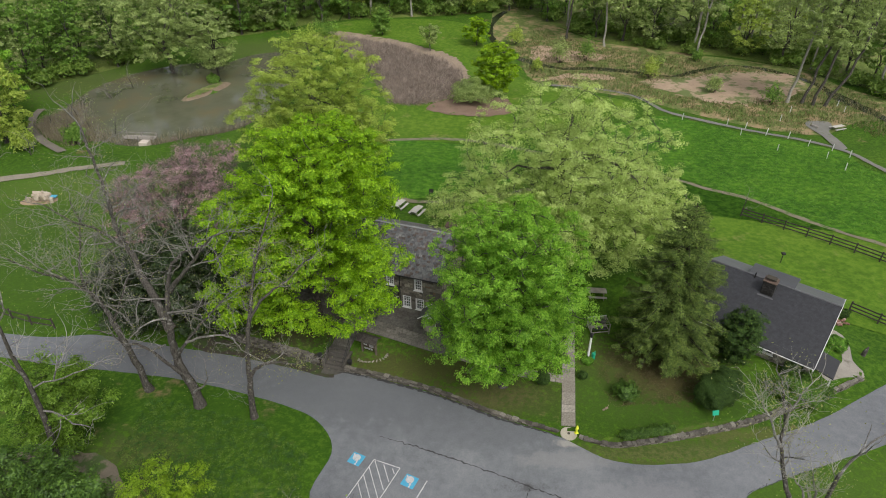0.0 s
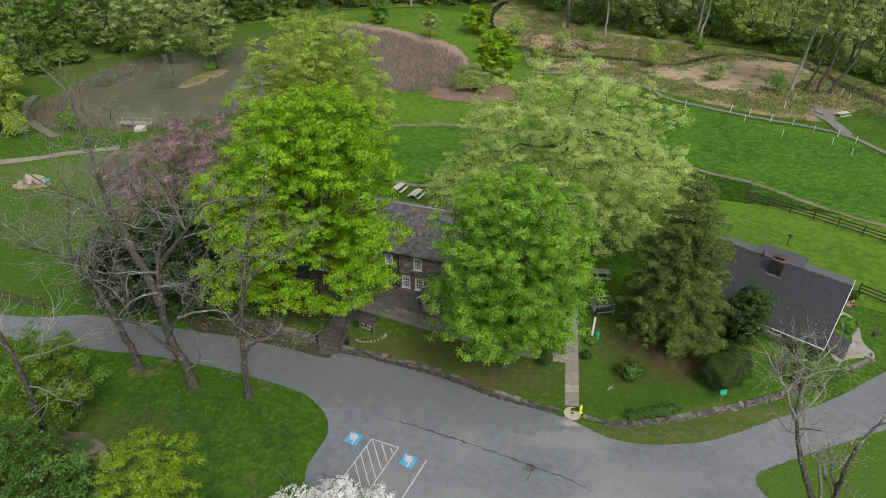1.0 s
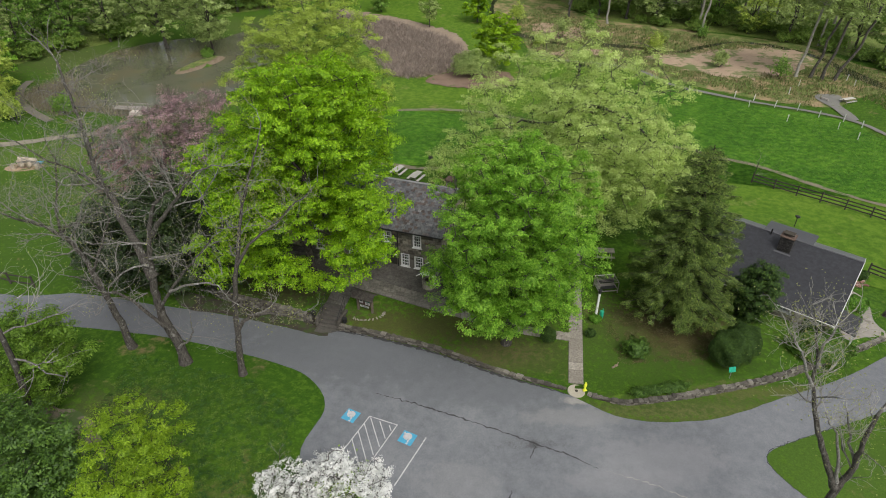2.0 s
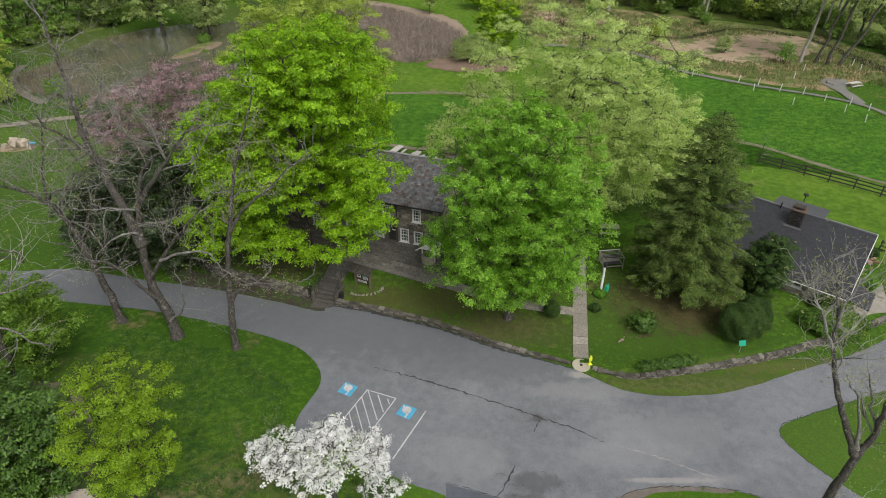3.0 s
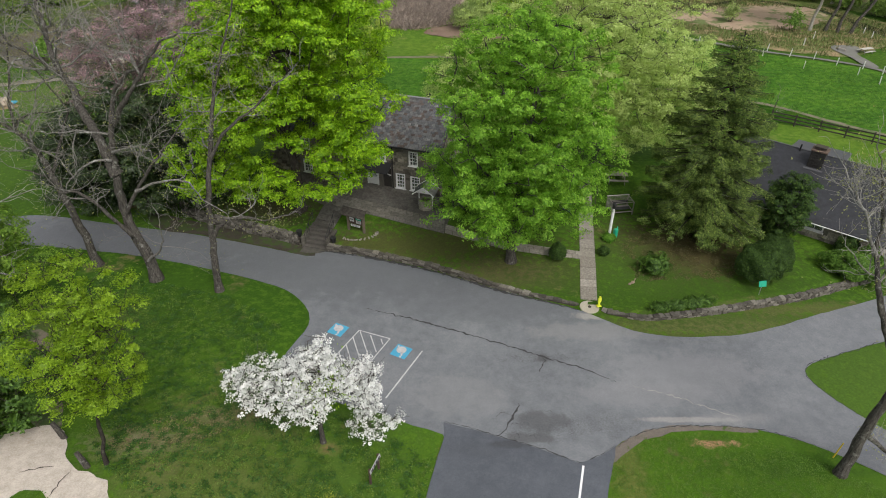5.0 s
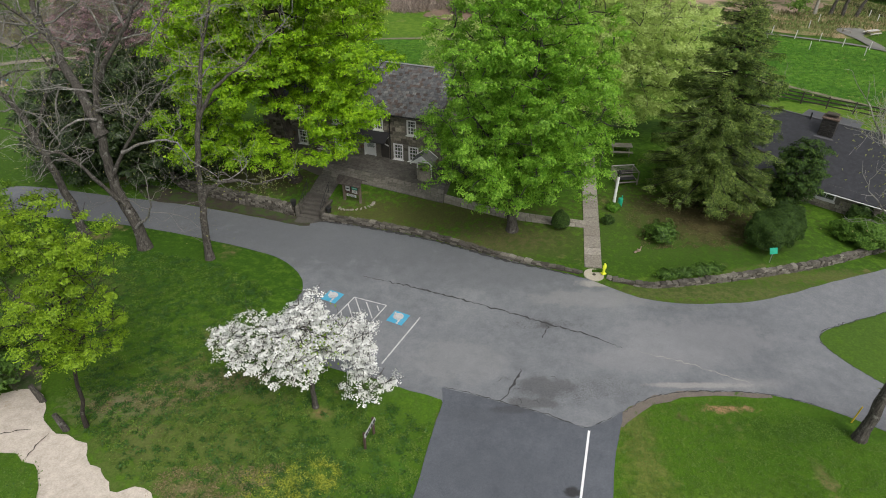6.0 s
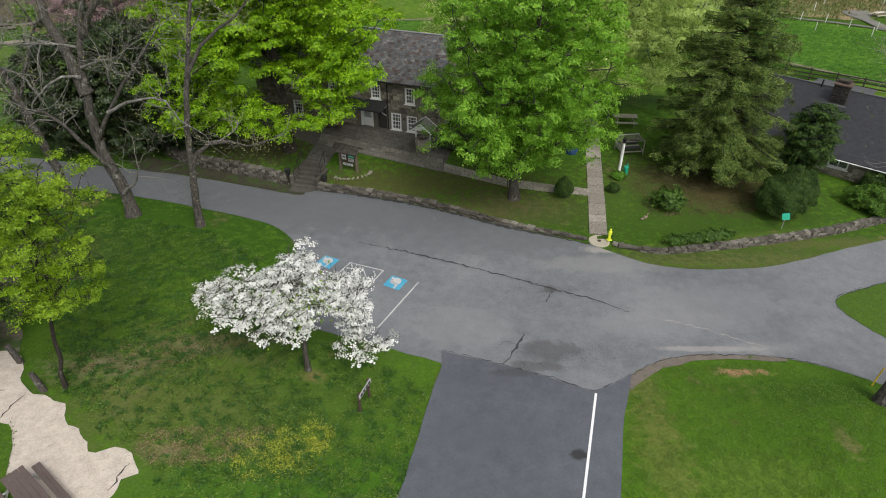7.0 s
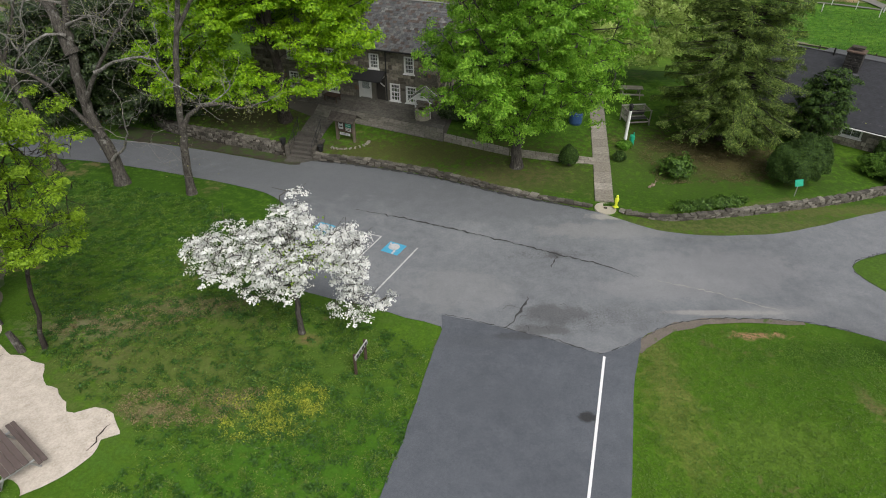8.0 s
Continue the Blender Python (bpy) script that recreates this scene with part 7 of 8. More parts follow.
bare_tree("bare_tree", -19.7, 35.1, [
    ([(0.1, 0.0, -0.1), (-0.2, 0.1, 2.4), (-0.7, 0.2, 4.5), (-0.7, 0.2, 6.3), (-0.5, 0.2, 8.0), (-0.4, 0.3, 9.4), (-0.2, 0.5, 10.6), (0.1, 0.9, 12.0), (0.6, 1.1, 13.3), (1.5, 1.3, 14.1), (2.4, 1.4, 14.6)], 0.42, 0.06, [(0.62, (-0.6, -0.3, 0.6), 2.4), (0.75, (0.7, 0.3, 0.5), 2.6), (0.85, (-0.3, 0.3, 0.9), 2.8), (0.95, (0.4, -0.3, 0.9), 2.4)]),
    ([(-0.5, 0.2, 8.0), (-1.2, 0.8, 10.0), (-1.9, 1.6, 10.7), (-2.7, 2.4, 11.7), (-3.2, 3.2, 12.5), (-4.1, 4.0, 13.0), (-4.8, 4.9, 13.8), (-5.3, 5.7, 14.6), (-5.6, 6.5, 15.5), (-6.2, 7.3, 17.1), (-6.8, 8.1, 18.7), (-7.3, 8.9, 20.2)], 0.33, 0.08, 24),
    ([(-3.9, 3.9, 12.9), (-5.2, 3.8, 14.2), (-6.9, 3.6, 15.2), (-8.6, 3.6, 16.6)], 0.13, 0.04, 8),
    ([(0.1, 0.6, 11.2), (1.1, 0.1, 12.5), (1.8, 0.1, 13.3), (2.8, 0.0, 14.4), (3.5, 0.0, 15.4), (4.4, -0.1, 16.3), (5.5, -0.1, 16.8)], 0.19, 0.04, 9),
    ([(-0.2, 0.0, 3.2), (-0.6, -0.2, 3.9), (-1.2, -0.4, 4.9), (-2.0, -0.5, 6.4), (-2.8, -0.7, 7.3), (-3.7, -0.8, 7.3), (-4.1, -1.0, 8.5), (-5.3, -1.1, 9.0)], 0.19, 0.035, 6),
    ([(-0.7, 0.1, 5.0), (0.6, -0.2, 7.0), (2.1, -0.4, 8.9), (3.1, -0.5, 10.0), (4.5, -0.6, 11.6)], 0.15, 0.04, 4),
    ([(0.7, -0.3, 7.1), (2.0, -0.5, 7.8), (3.7, -0.7, 8.2), (4.4, -0.9, 8.1), (5.0, -1.1, 7.0), (6.2, -1.3, 6.3)], 0.10, 0.025, 5),
    ([(0.0, -0.2, 1.7), (1.1, -0.4, 2.7), (1.6, -0.6, 3.6), (1.7, -0.7, 4.8)], 0.10, 0.03, 3),
    ([(-0.4, 0.1, 9.1), (-1.3, -0.3, 9.2), (-2.3, -0.5, 8.7), (-3.2, -0.7, 7.8), (-3.9, -0.9, 6.6)], 0.09, 0.025, 3),
    ([(-0.3, 0.1, 9.6), (1.3, -0.4, 10.2), (2.5, -0.7, 10.1)], 0.08, 0.025, 4)],
    101, BARK, "tall grey tree still bare, forking low beside the lane", BUD_LEAF, 2, 0.05, depth=3, crook=0.3, reach=3.3, low=0.4)
bare_tree("bare_tree", -24.4, 36.7, [
    ([(0.0, 0.0, -0.1), (-0.3, 0.2, 2.4), (-0.8, 0.5, 4.5), (-1.3, 0.7, 7.0), (-1.7, 0.9, 8.3), (-2.3, 1.1, 9.4), (-3.3, 1.3, 10.1), (-4.4, 1.6, 10.4), (-6.3, 1.8, 10.9), (-8.2, 1.9, 12.0)], 0.31, 0.05, 13),
    ([(-1.8, 1.0, 8.4), (-3.0, 1.5, 9.7), (-3.2, 2.0, 11.1), (-2.6, 2.4, 13.0), (-2.4, 2.9, 14.8), (-2.8, 3.3, 16.2)], 0.14, 0.035, 12),
    ([(-2.8, 1.2, 9.8), (-2.2, 1.0, 10.6), (-1.0, 0.6, 11.2), (0.3, 0.3, 11.4)], 0.11, 0.03, 4),
    ([(-1.0, 0.5, 5.4), (-1.5, 0.8, 6.5), (0.1, 1.0, 9.5), (0.9, 1.3, 11.1), (0.3, 1.5, 12.4), (-0.7, 1.8, 13.9)], 0.13, 0.03, 9),
    ([(-4.4, 1.6, 10.4), (-5.4, 1.0, 12.0), (-6.6, 0.8, 13.8)], 0.09, 0.03, 7)],
    102, BARK, "leaning grey tree with bare crooked limbs by the lane", BUD_LEAF, 2, 0.05, depth=3, crook=0.3, reach=2.8, low=0.42)
bare_tree("bare_tree", -14.95, 33.8, [
    ([(0.0, 0.0, -0.1), (0.1, 0.2, 2.5), (0.2, 0.4, 4.0), (0.4, 0.6, 6.4), (0.8, 0.8, 8.5), (1.3, 1.1, 10.8), (1.8, 1.4, 13.0), (2.3, 1.8, 14.8), (2.8, 2.2, 16.1), (3.5, 2.6, 18.1)], 0.27, 0.04, 14),
    ([(0.25, 0.3, 4.0), (0.8, 0.4, 4.9), (1.6, 0.4, 5.4), (2.7, 0.5, 5.5), (3.8, 0.5, 5.2), (5.0, 0.6, 5.6)], 0.17, 0.035, 5),
    ([(0.95, 0.9, 9.3), (2.0, 1.1, 10.9), (3.0, 1.4, 11.7), (4.1, 1.6, 12.4), (5.0, 1.9, 13.4), (6.1, 2.2, 14.2)], 0.12, 0.035, 7)],
    103, BARK, "slim forked tree with a long arching limb over the road", BUD_LEAF, 4, 0.06, depth=3, reach=1.5, low=0.5)
bare_tree("bare_tree", 19.0, 19.0, [
    ([(0.0, 0.0, -0.15), (0.1, 0.1, 2.3), (0.3, 0.2, 4.7), (0.4, 0.3, 6.2), (0.75, 0.4, 6.9), (0.95, 0.5, 7.8), (0.8, 0.6, 9.3), (0.9, 0.8, 11.0)], 0.27, 0.09, 4),
    ([(0.4, 0.35, 6.3), (-0.2, 0.9, 7.6), (-0.7, 1.3, 8.7), (-0.9, 1.8, 9.5), (-1.1, 2.2, 10.2), (-1.2, 2.7, 11.1), (-1.1, 3.1, 12.0), (-1.2, 3.6, 13.0), (-1.5, 4.0, 14.2)], 0.19, 0.04, 12),
    ([(0.3, 0.35, 6.6), (0.1, 0.7, 8.1), (-0.2, 1.0, 9.3), (-0.7, 1.2, 9.9), (-0.9, 1.5, 10.4)], 0.10, 0.03, 5),
    ([(0.95, 0.5, 7.8), (0.6, 1.0, 8.6), (0.6, 1.3, 9.2), (0.3, 1.7, 10.2)], 0.10, 0.03, 4),
    ([(0.2, 0.15, 2.9), (1.3, 0.0, 1.9), (2.0, -0.2, 1.5), (2.9, -0.4, 1.8)], 0.13, 0.04, 5),
    ([(-1.1, 3.0, 11.9), (-1.0, 3.3, 13.0), (-0.5, 3.7, 13.5), (-0.1, 4.0, 13.9)], 0.09, 0.03, 6),
    ([(-1.2, 2.6, 11.0), (-1.8, 2.8, 12.0), (-2.1, 3.0, 12.8), (-2.4, 3.3, 13.2), (-2.9, 3.5, 13.9)], 0.09, 0.03, 8)],
    104, BARK, "tall crooked grey tree just budding at the road's edge", BUD_LEAF, 2, 0.05, depth=3, crook=0.2, twig=PALE_TWIG, reach=1.5, low=0.45)
bare_tree("bare_tree", -27.6, 28.8, [
    (stem([(0, -0.1), (0.5, 5.0), (0.7, 8.0), (0.4, 11), (0.5, 13.5)], 0.1), 0.26, 0.08, [(0.4, (0.8, -0.2, 0.2), 3.2), (0.5, (0.7, 0.4, 0.3), 3.2), (0.65, (-0.8, 0.1, 0.5), 3.0), (0.8, (0.6, -0.4, 0.5), 2.6)])],
    105, BARK, "bare grey tree with pale drooping twigs near the bush", BUD_LEAF, 2, 0.05, depth=3, twig=PALE_TWIG, crook=0.3)
bare_tree("bare_sapling", 37.9, 68.9, [(stem([(0, -0.1), (0.1, 1.5), (0.2, 2.6)]), 0.08, 0.03, [(0.4, (0.6, 0.1, 0.8), 1.2), (0.7, (-0.6, 0.2, 0.8), 1.1)])], 106, BARK, "small bare tree at the fence's end", None, depth=2)
bare_tree("bare_sapling", -10.4, 25.6, [(stem([(0, -0.1), (0.1, 0.7), (0.15, 1.2)]), 0.03, 0.012, [(0.4, (0.6, 0.1, 0.8), 0.6), (0.7, (-0.6, 0.2, 0.8), 0.5)])], 107, BARK, "thin bare sapling on the near lawn", BUD_LEAF, 3, 0.04, 0.15, depth=2)

# the pale gravel pad
sheet("gravel_pad", smooth_line([(-24, 19.2), (-21.5, 20.6), (-19, 21.2), (-17.4, 19.0), (-16.6, 18.4), (-15.3, 17.95), (-14.5, 17.0), (-13.8, 16.6), (-13.0, 15.5), (-12.2, 15.7), (-11.5, 15.5), (-10.9, 14.7), (-11.4, 14.4), (-11.4, 13.7), (-11.9, 13.0), (-13, 12.0), (-16, 9.5), (-22, 9)], 0.25, True),
      GRAVEL, 0.03, 0.6, label="pale gravel pad round the picnic table", category="gravel", ragged=0.22)
sheet("lawn_tongue", smooth_line([(-19, 16.4), (-17.9, 17.3), (-17.2, 16.9), (-16.4, 16.5), (-16.0, 15.7), (-15.4, 14.3), (-14.5, 13.4), (-13.8, 12.9), (-13.1, 12.6), (-12.8, 11.9), (-13.5, 10.6), (-16, 9.4), (-20, 11)], 0.25, True),
      GRASS, 0.07, 0.6, label="lush grass growing over the gravel's edge", category="lawn", ragged=0.2)
for line_ in ([(-19.2, 18.25), (-18.4, 18.5), (-17.8, 18.6)], [(-17.2, 17.0), (-17.1, 17.7), (-16.9, 18.4)], [(-11.35, 15.1), (-11.5, 14.7), (-11.5, 14.3), (-11.62, 13.9)]):
    tagged(sheet("crack", crooked(line_, 0.022, 66, 0.03), DARK_BARK, 0.045, 0.4), "thin dark root line across the gravel", "crack", kind="structure")
sheet("dirt_path", smooth_line([(-40, 29.5), (-29.6, 30.2), (-25.5, 30.0), (-22.6, 27.6), (-20.6, 24.2), (-19.0, 21.4), (-20.4, 21.2), (-22.2, 24.4), (-24, 27.0), (-26.5, 28.6), (-30, 28.8), (-40, 27.5)], 0.5, True), speckled("brown_path", (0.12, 0.10, 0.075), (0.20, 0.17, 0.13), 0.6, 8.0, patch=((0.06, 0.095, 0.028), 0.7, 0.47, 0.60)), 0.03, 0.8, label="worn brown dirt path on the lawn", category="path", ragged=0.3)


# ---- the valley behind: meadow, trails, pond, creek and woods ----
sheet("mown_lawn", smooth_line([(17, 62), (24, 56), (34, 50.5), (41.5, 45.5), (55, 37), (70, 40), (62, 46), (52.5, 62), (47.8, 67.8), (42.8, 75), (37.6, 79), (31, 82.5), (18, 79.5), (8, 73), (8, 66)], 1.5, True), MOWN, 0.05, 2.0, label="bright close-mown grass behind the cottage", category="lawn")
sheet("meadow", smooth_line([(-12, 75), (-2, 74), (10, 77), (31, 81.2), (36.4, 77.6), (41.2, 74), (46.5, 67), (52, 61.3), (70, 47), (95, 45), (85, 68), (64.5, 80.6), (62.5, 89.5), (58.8, 93.5), (51.5, 98), (45.5, 102.6), (39.5, 106.5), (30, 103), (18, 94), (7.8, 92), (-2, 94.6), (-12, 93.5)], 2, True), MEADOW, 0.085, 2.0, label="lush green meadow of uncut grass", category="meadow")
sheet("mown_valley", smooth_line([(-13, 96.5), (8, 94.5), (16, 98), (30, 106), (36, 113), (24, 121), (17, 126), (15.5, 141), (11, 152), (9, 166), (-4, 174), (-33, 170), (-36, 160), (-22, 152), (-20, 120), (-14, 104)], 2, True), MOWN, 0.04, 2.0, label="bright mown grass along the valley", category="lawn")
sheet("creek_scrub", smooth_line([(12, 158), (17, 145), (18, 128), (25, 122), (37, 115.5), (42, 110.5), (47, 106), (53, 101.5), (58, 99), (63, 97.5), (67, 100), (73, 104), (80, 105), (88, 108), (80, 122), (76, 134), (53, 146), (36, 155), (26, 176), (16, 190)], 2, True), SCRUB, 0.05, 2.0, label="rough tawny scrub along the creek", category="scrub")
band("trail", [(-12, 95), (-2.2, 95.9), (4, 95.2), (10, 92.6), (18, 88)], 1.0, TRAIL, 0.11, cell=2.0, ragged=0.3, label="narrow dirt trail across the meadow", category="trail")
band("trail", [(-14, 75.4), (-6.4, 73.8), (-1.8, 72.6), (6, 74), (18, 79), (30.9, 80.6), (36.4, 76.8), (41.2, 73.3), (46.5, 66.1), (51.5, 60.8), (62, 51), (75, 42)], 0.8, TRAIL, 0.11, cell=2.0, ragged=0.3, label="mown dirt trail along the meadow's edge", category="trail")
band("paved_trail", [(18, 124), (26, 122.5), (33.0, 120.0), (37.5, 116.0), (40.5, 108.8), (46.0, 104.2), (52.0, 99.8), (59.3, 95.0), (63.3, 90.3), (65.2, 81.2), (68, 70)], 0.95, PAVED, 0.11, cell=2.0, ragged=0.25, label="grey stone-dust walking trail past the meadow", category="trail")
sheet("table_pad", smooth_line([(62.4, 92.0), (63.9, 91.4), (64.6, 95), (65.0, 99), (66.6, 101.0), (67.2, 103.6), (64.0, 104.0), (62.6, 102.0), (62.9, 97.5)], 0.8, True), PAVED, 0.15, 2.0, label="grey gravel pad for the picnic table", category="pad")
far_bench = thing("bench", 63.6, 101.2, None, -60, "small pale bench at the gravel pad's edge", "bench")
boxed("seat", 0, 0, 0.45, 1.2, 0.35, 0.06, GREY_WOOD, far_bench)
for px in (-0.6, 0.6):
    boxed("leg", px, 0, 0.2, 0.08, 0.35, 0.42, GREY_WOOD, far_bench)
sheet("bare_bank", smooth_line([(40.5, 125.5), (45, 128.5), (51, 128.6), (60, 131), (66.5, 131.5), (73, 129.5), (72, 122), (66.5, 117.5), (60, 113.5), (54, 112.2), (48.5, 115.5), (44, 119.5)], 1, True), BANK_EARTH, 0.12, 1.5, label="bare pinkish earth bank by the creek", category="bare earth", ragged=2.6)
sheet("bare_bank", smooth_line([(20, 126), (26, 127.5), (34, 126.5), (36, 127.5), (35, 129.5), (30, 130.6), (24, 129.5)], 1, True), DIRT, 0.12, 1.5, label="bare tawny earth strip beside the creek", category="bare earth", ragged=1.2)
sheet("bare_bank", smooth_line([(20, 140), (27, 138), (34, 139.5), (38, 143), (30, 147), (22, 150)], 1, True), DIRT, 0.12, 1.5, label="bare tawny earth below the woods", category="bare earth", ragged=1.2)
sheet("mulch_island", smooth_line([(-2.8, 110.5), (0, 107.8), (6.6, 106.4), (12.6, 108.3), (13, 112), (11, 116), (4, 116), (-1, 113.5)], 0.7, True), speckled("brown_mulch", (0.13, 0.085, 0.06), (0.24, 0.17, 0.125), 0.6, 6.0, patch=((0.08, 0.12, 0.03), 0.5, 0.6, 0.7)), 0.12, 1.5, ragged=0.9, label="brown mulched bed under the flowering shrubs", category="flower bed")
CREEK = speckled("dark_creek_water", (0.012, 0.014, 0.010), (0.03, 0.032, 0.022), 0.8, 4.0, rough=0.15, spec=0.5)
band("creek", [(17.5, 182), (14.6, 176), (12.2, 164), (12.2, 154), (13.6, 146.5), (18.5, 139.2), (25.0, 134.4), (32.3, 134.0), (40.2, 131.9), (47.5, 129.0), (54.9, 133.0), (62.8, 136.0), (70, 132.5), (74.9, 125.0), (75.7, 117), (77.3, 109.5), (79, 100), (80, 90)], lambda t: 1.5 + 0.9 * math.sin(17 * t) * math.sin(31 * t + 1) + (0.8 if t > 0.8 else 0), CREEK, 0.09, cell=2.0, ragged=0.5, label="narrow dark creek winding through the scrub", category="creek")

m_w, nt_w, b_w = mat("pond_water", 0.06, 0, 0.5)
nt_w.links.new(ramp(nt_w, noise_node(nt_w, 0.12, 4, 0.6), [(0.3, (0.070, 0.076, 0.044)), (0.5, (0.105, 0.105, 0.070)), (0.7, (0.125, 0.105, 0.060))]), b_w.inputs["Base Color"])
bump(nt_w, b_w, noise_node(nt_w, 1.2, 3, 0.6), 0.15, 0.05)
link("pond", [(-50 + 21.5 * math.cos(a), 118 + 23 * math.sin(a), POND_LEVEL) for a in np.linspace(0, 2 * math.pi, 49)[:-1]], [tuple(range(48))], m_w)
tagged(bpy.data.objects["pond"], "still brown pond reflecting the grey sky", "pond", kind="structure")
link("pond_arm", [(-39 + 10 * math.cos(a), 134 + 14 * math.sin(a), POND_LEVEL - 0.02) for a in np.linspace(0, 2 * math.pi, 37)[:-1]], [tuple(range(36))], m_w)
tagged(bpy.data.objects["pond_arm"], "still brown arm of the pond below the woods", "pond", kind="structure")
sheet("island", smooth_line([(-50.9, 116.8), (-50.0, 121.0), (-47.4, 126.8), (-44.4, 128.2), (-43.8, 126.0), (-46.2, 120.6), (-49.0, 117.2)], 0.6, True), speckled("muddy_bank", (0.12, 0.09, 0.06), (0.22, 0.17, 0.12), 0.8, 5.0), 0.06, 0.7, label="narrow muddy island in the pond", category="island", ragged=0.4)
sheet("island_grass", smooth_line([(-49.9, 118.2), (-49.3, 121.0), (-47.2, 125.8), (-45.0, 127.0), (-46.4, 122.0), (-48.4, 119.0)], 0.6, True), SCRUB, 0.10, 0.7, label="rough grass on the pond's island", category="grass", ragged=0.5)
band("boardwalk", [(-75.5, 113), (-74.6, 108.4), (-72.0, 103.4), (-67.1, 97.8), (-61.4, 93.0)], 1.4, speckled("old_boards", (0.12, 0.105, 0.088), (0.20, 0.18, 0.15), 1.0, 9.0), 0.22, cell=2.0, label="curved grey boardwalk on the pond's bank", category="boardwalk")
dock = thing("fishing_dock", -51.6, 99.2, POND_LEVEL + 0.55, -5, "small weathered wooden dock at the pond", "dock")
for k in range(14):
    boxed("plank", -2.6 + 0.4 * k, 0.3, 0, 0.36, 1.5, 0.07, GREY_WOOD, dock)
for px in (-2.6, 0.0, 2.6):
    for py in (-0.3, 1.0):
        boxed("pile", px, py, -0.2, 0.16, 0.16, 1.6, GREY_WOOD, dock)
boxed("rail", 0, 1.02, 0.55, 5.4, 0.06, 0.1, GREY_WOOD, dock)
boxed("bench_box", 2.0, -2.0, -0.1, 1.5, 1.4, 1.0, GRAVEL, dock, "pale stone block at the dock's foot", 0.05)
band("lane", [(-85, 76), (-65.2, 82.5), (-60.3, 84.3), (-56.2, 86.3), (-49.4, 88.6)], lambda t: 1.5 + 0.9 * (1 - t), speckled("pale_lane_gravel", (0.19, 0.165, 0.13), (0.31, 0.275, 0.22), 0.8, 9.0, patch=((0.08, 0.13, 0.03), 0.7, 0.58, 0.7)), 0.11, cell=2.5, ragged=0.3, label="pale gravel lane across the grass", category="lane")
TAN_ROCK = speckled("tan_rock", (0.26, 0.21, 0.155), (0.54, 0.47, 0.38), 1.5, 7.0, bump_d=0.03)
ROCKS = []
for me in STONES:
    me = me.copy()
    me.materials[0] = TAN_ROCK
    ROCKS.append(me)
rocks = thing("rock_pile", -55.4, 75.6, None, 0, "low pile of pale rocks on a dirt patch", "rock pile")
rng = np.random.default_rng(61)
for k in range(15):
    s = new("rock", ROCKS[k % 8])
    s.parent = rocks
    a, r = rng.uniform(0, 6.3), abs(rng.normal(0, 0.8))
    s.matrix_basis = pose(1.5 * r * math.cos(a), r * math.sin(a), 0.2 + 0.5 * max(0, 1 - r / 2), *rng.uniform(0, 360, 3)) @ Matrix.Diagonal((*(rng.uniform(0.4, 1.0, 3)), 1))
boxed("tarp", 1.8, 0.3, 0.5, 0.8, 0.6, 0.15, BLUE_PAINT, rocks, "scrap of blue tarp")
sheet("dirt_patch", smooth_line([(-58, 75.4), (-57, 74.2), (-54.5, 74.3), (-53, 75.5), (-54, 76.7), (-56.5, 76.8)], 0.8, True), DIRT, 0.03, 2.0, label="bare dirt under the rock pile", category="bare earth")

STAKE = speckled("white_tree_tube", (0.55, 0.55, 0.53), (0.7, 0.7, 0.68), 2.0, 8.0)
first = None
for x, y in ((42.1, 104.8), (49.0, 102.2), (51.6, 100.7), (49.6, 97.7), (53.8, 97.7), (56.8, 96.2), (58.3, 92.6), (52.5, 90.7), (59.1, 104.2), (62.7, 108.3), (61.1, 90.7), (58.6, 87.5), (62.4, 88.0), (59.1, 83.2), (72.5, 108.3), (72.7, 111.2)):
    if first is None:
        first = thing("tree_tube", x, y, None, 0, "white tube sheltering a newly planted sapling", "tree tube", "white planting tubes")
        bm = bmesh.new()
        rod(bm, (0, 0, -0.1), (0.05, 0, 1.25), 0.06, 0.06, 6)
        part("tube", bm, STAKE, first)
    else:
        copy_thing(first, pose(x, y, ground(x, y), (x * 7) % 8 - 4, (y * 5) % 10 - 5, x * 40))


def blades(name, spots, tall, wide, material, seed, label, category, per=4, spread_=0.25, lean=0.35):
    """Upright blades or stalks in tufts, as one mesh."""
    rng_ = np.random.default_rng(seed)
    p = np.repeat(np.asarray(spots), per, 0) + np.concatenate([rng_.normal(0, spread_, (len(spots) * per, 2))], 1)
    z = height(p[:, 0], p[:, 1])
    n = len(p)
    a = rng_.uniform(0, 2 * math.pi, n)
    w = wide * rng_.uniform(0.6, 1.4, n) / 2
    h = tall * rng_.uniform(0.55, 1.3, n)
    root = np.stack([p[:, 0], p[:, 1], z - 0.02], 1)
    side_ = np.stack([np.cos(a) * w, np.sin(a) * w, 0 * a], 1)
    tip = root + np.stack([rng_.normal(0, lean, n) * h, rng_.normal(0, lean, n) * h, h], 1)
    v = np.stack([root - side_, root + side_, tip], 1).reshape(-1, 3)
    me = bpy.data.meshes.new(name)
    me.vertices.add(3 * n)
    me.vertices.foreach_set("co", v.ravel().astype(np.float32))
    me.loops.add(3 * n)
    me.loops.foreach_set("vertex_index", np.arange(3 * n, dtype=np.int32))
    me.polygons.add(n)
    me.polygons.foreach_set("loop_start", (np.arange(n) * 3).astype(np.int32))
    me.materials.append(material)
    me.update(calc_edges=True)
    return tagged(new(name, me), label, category, "", "stuff")


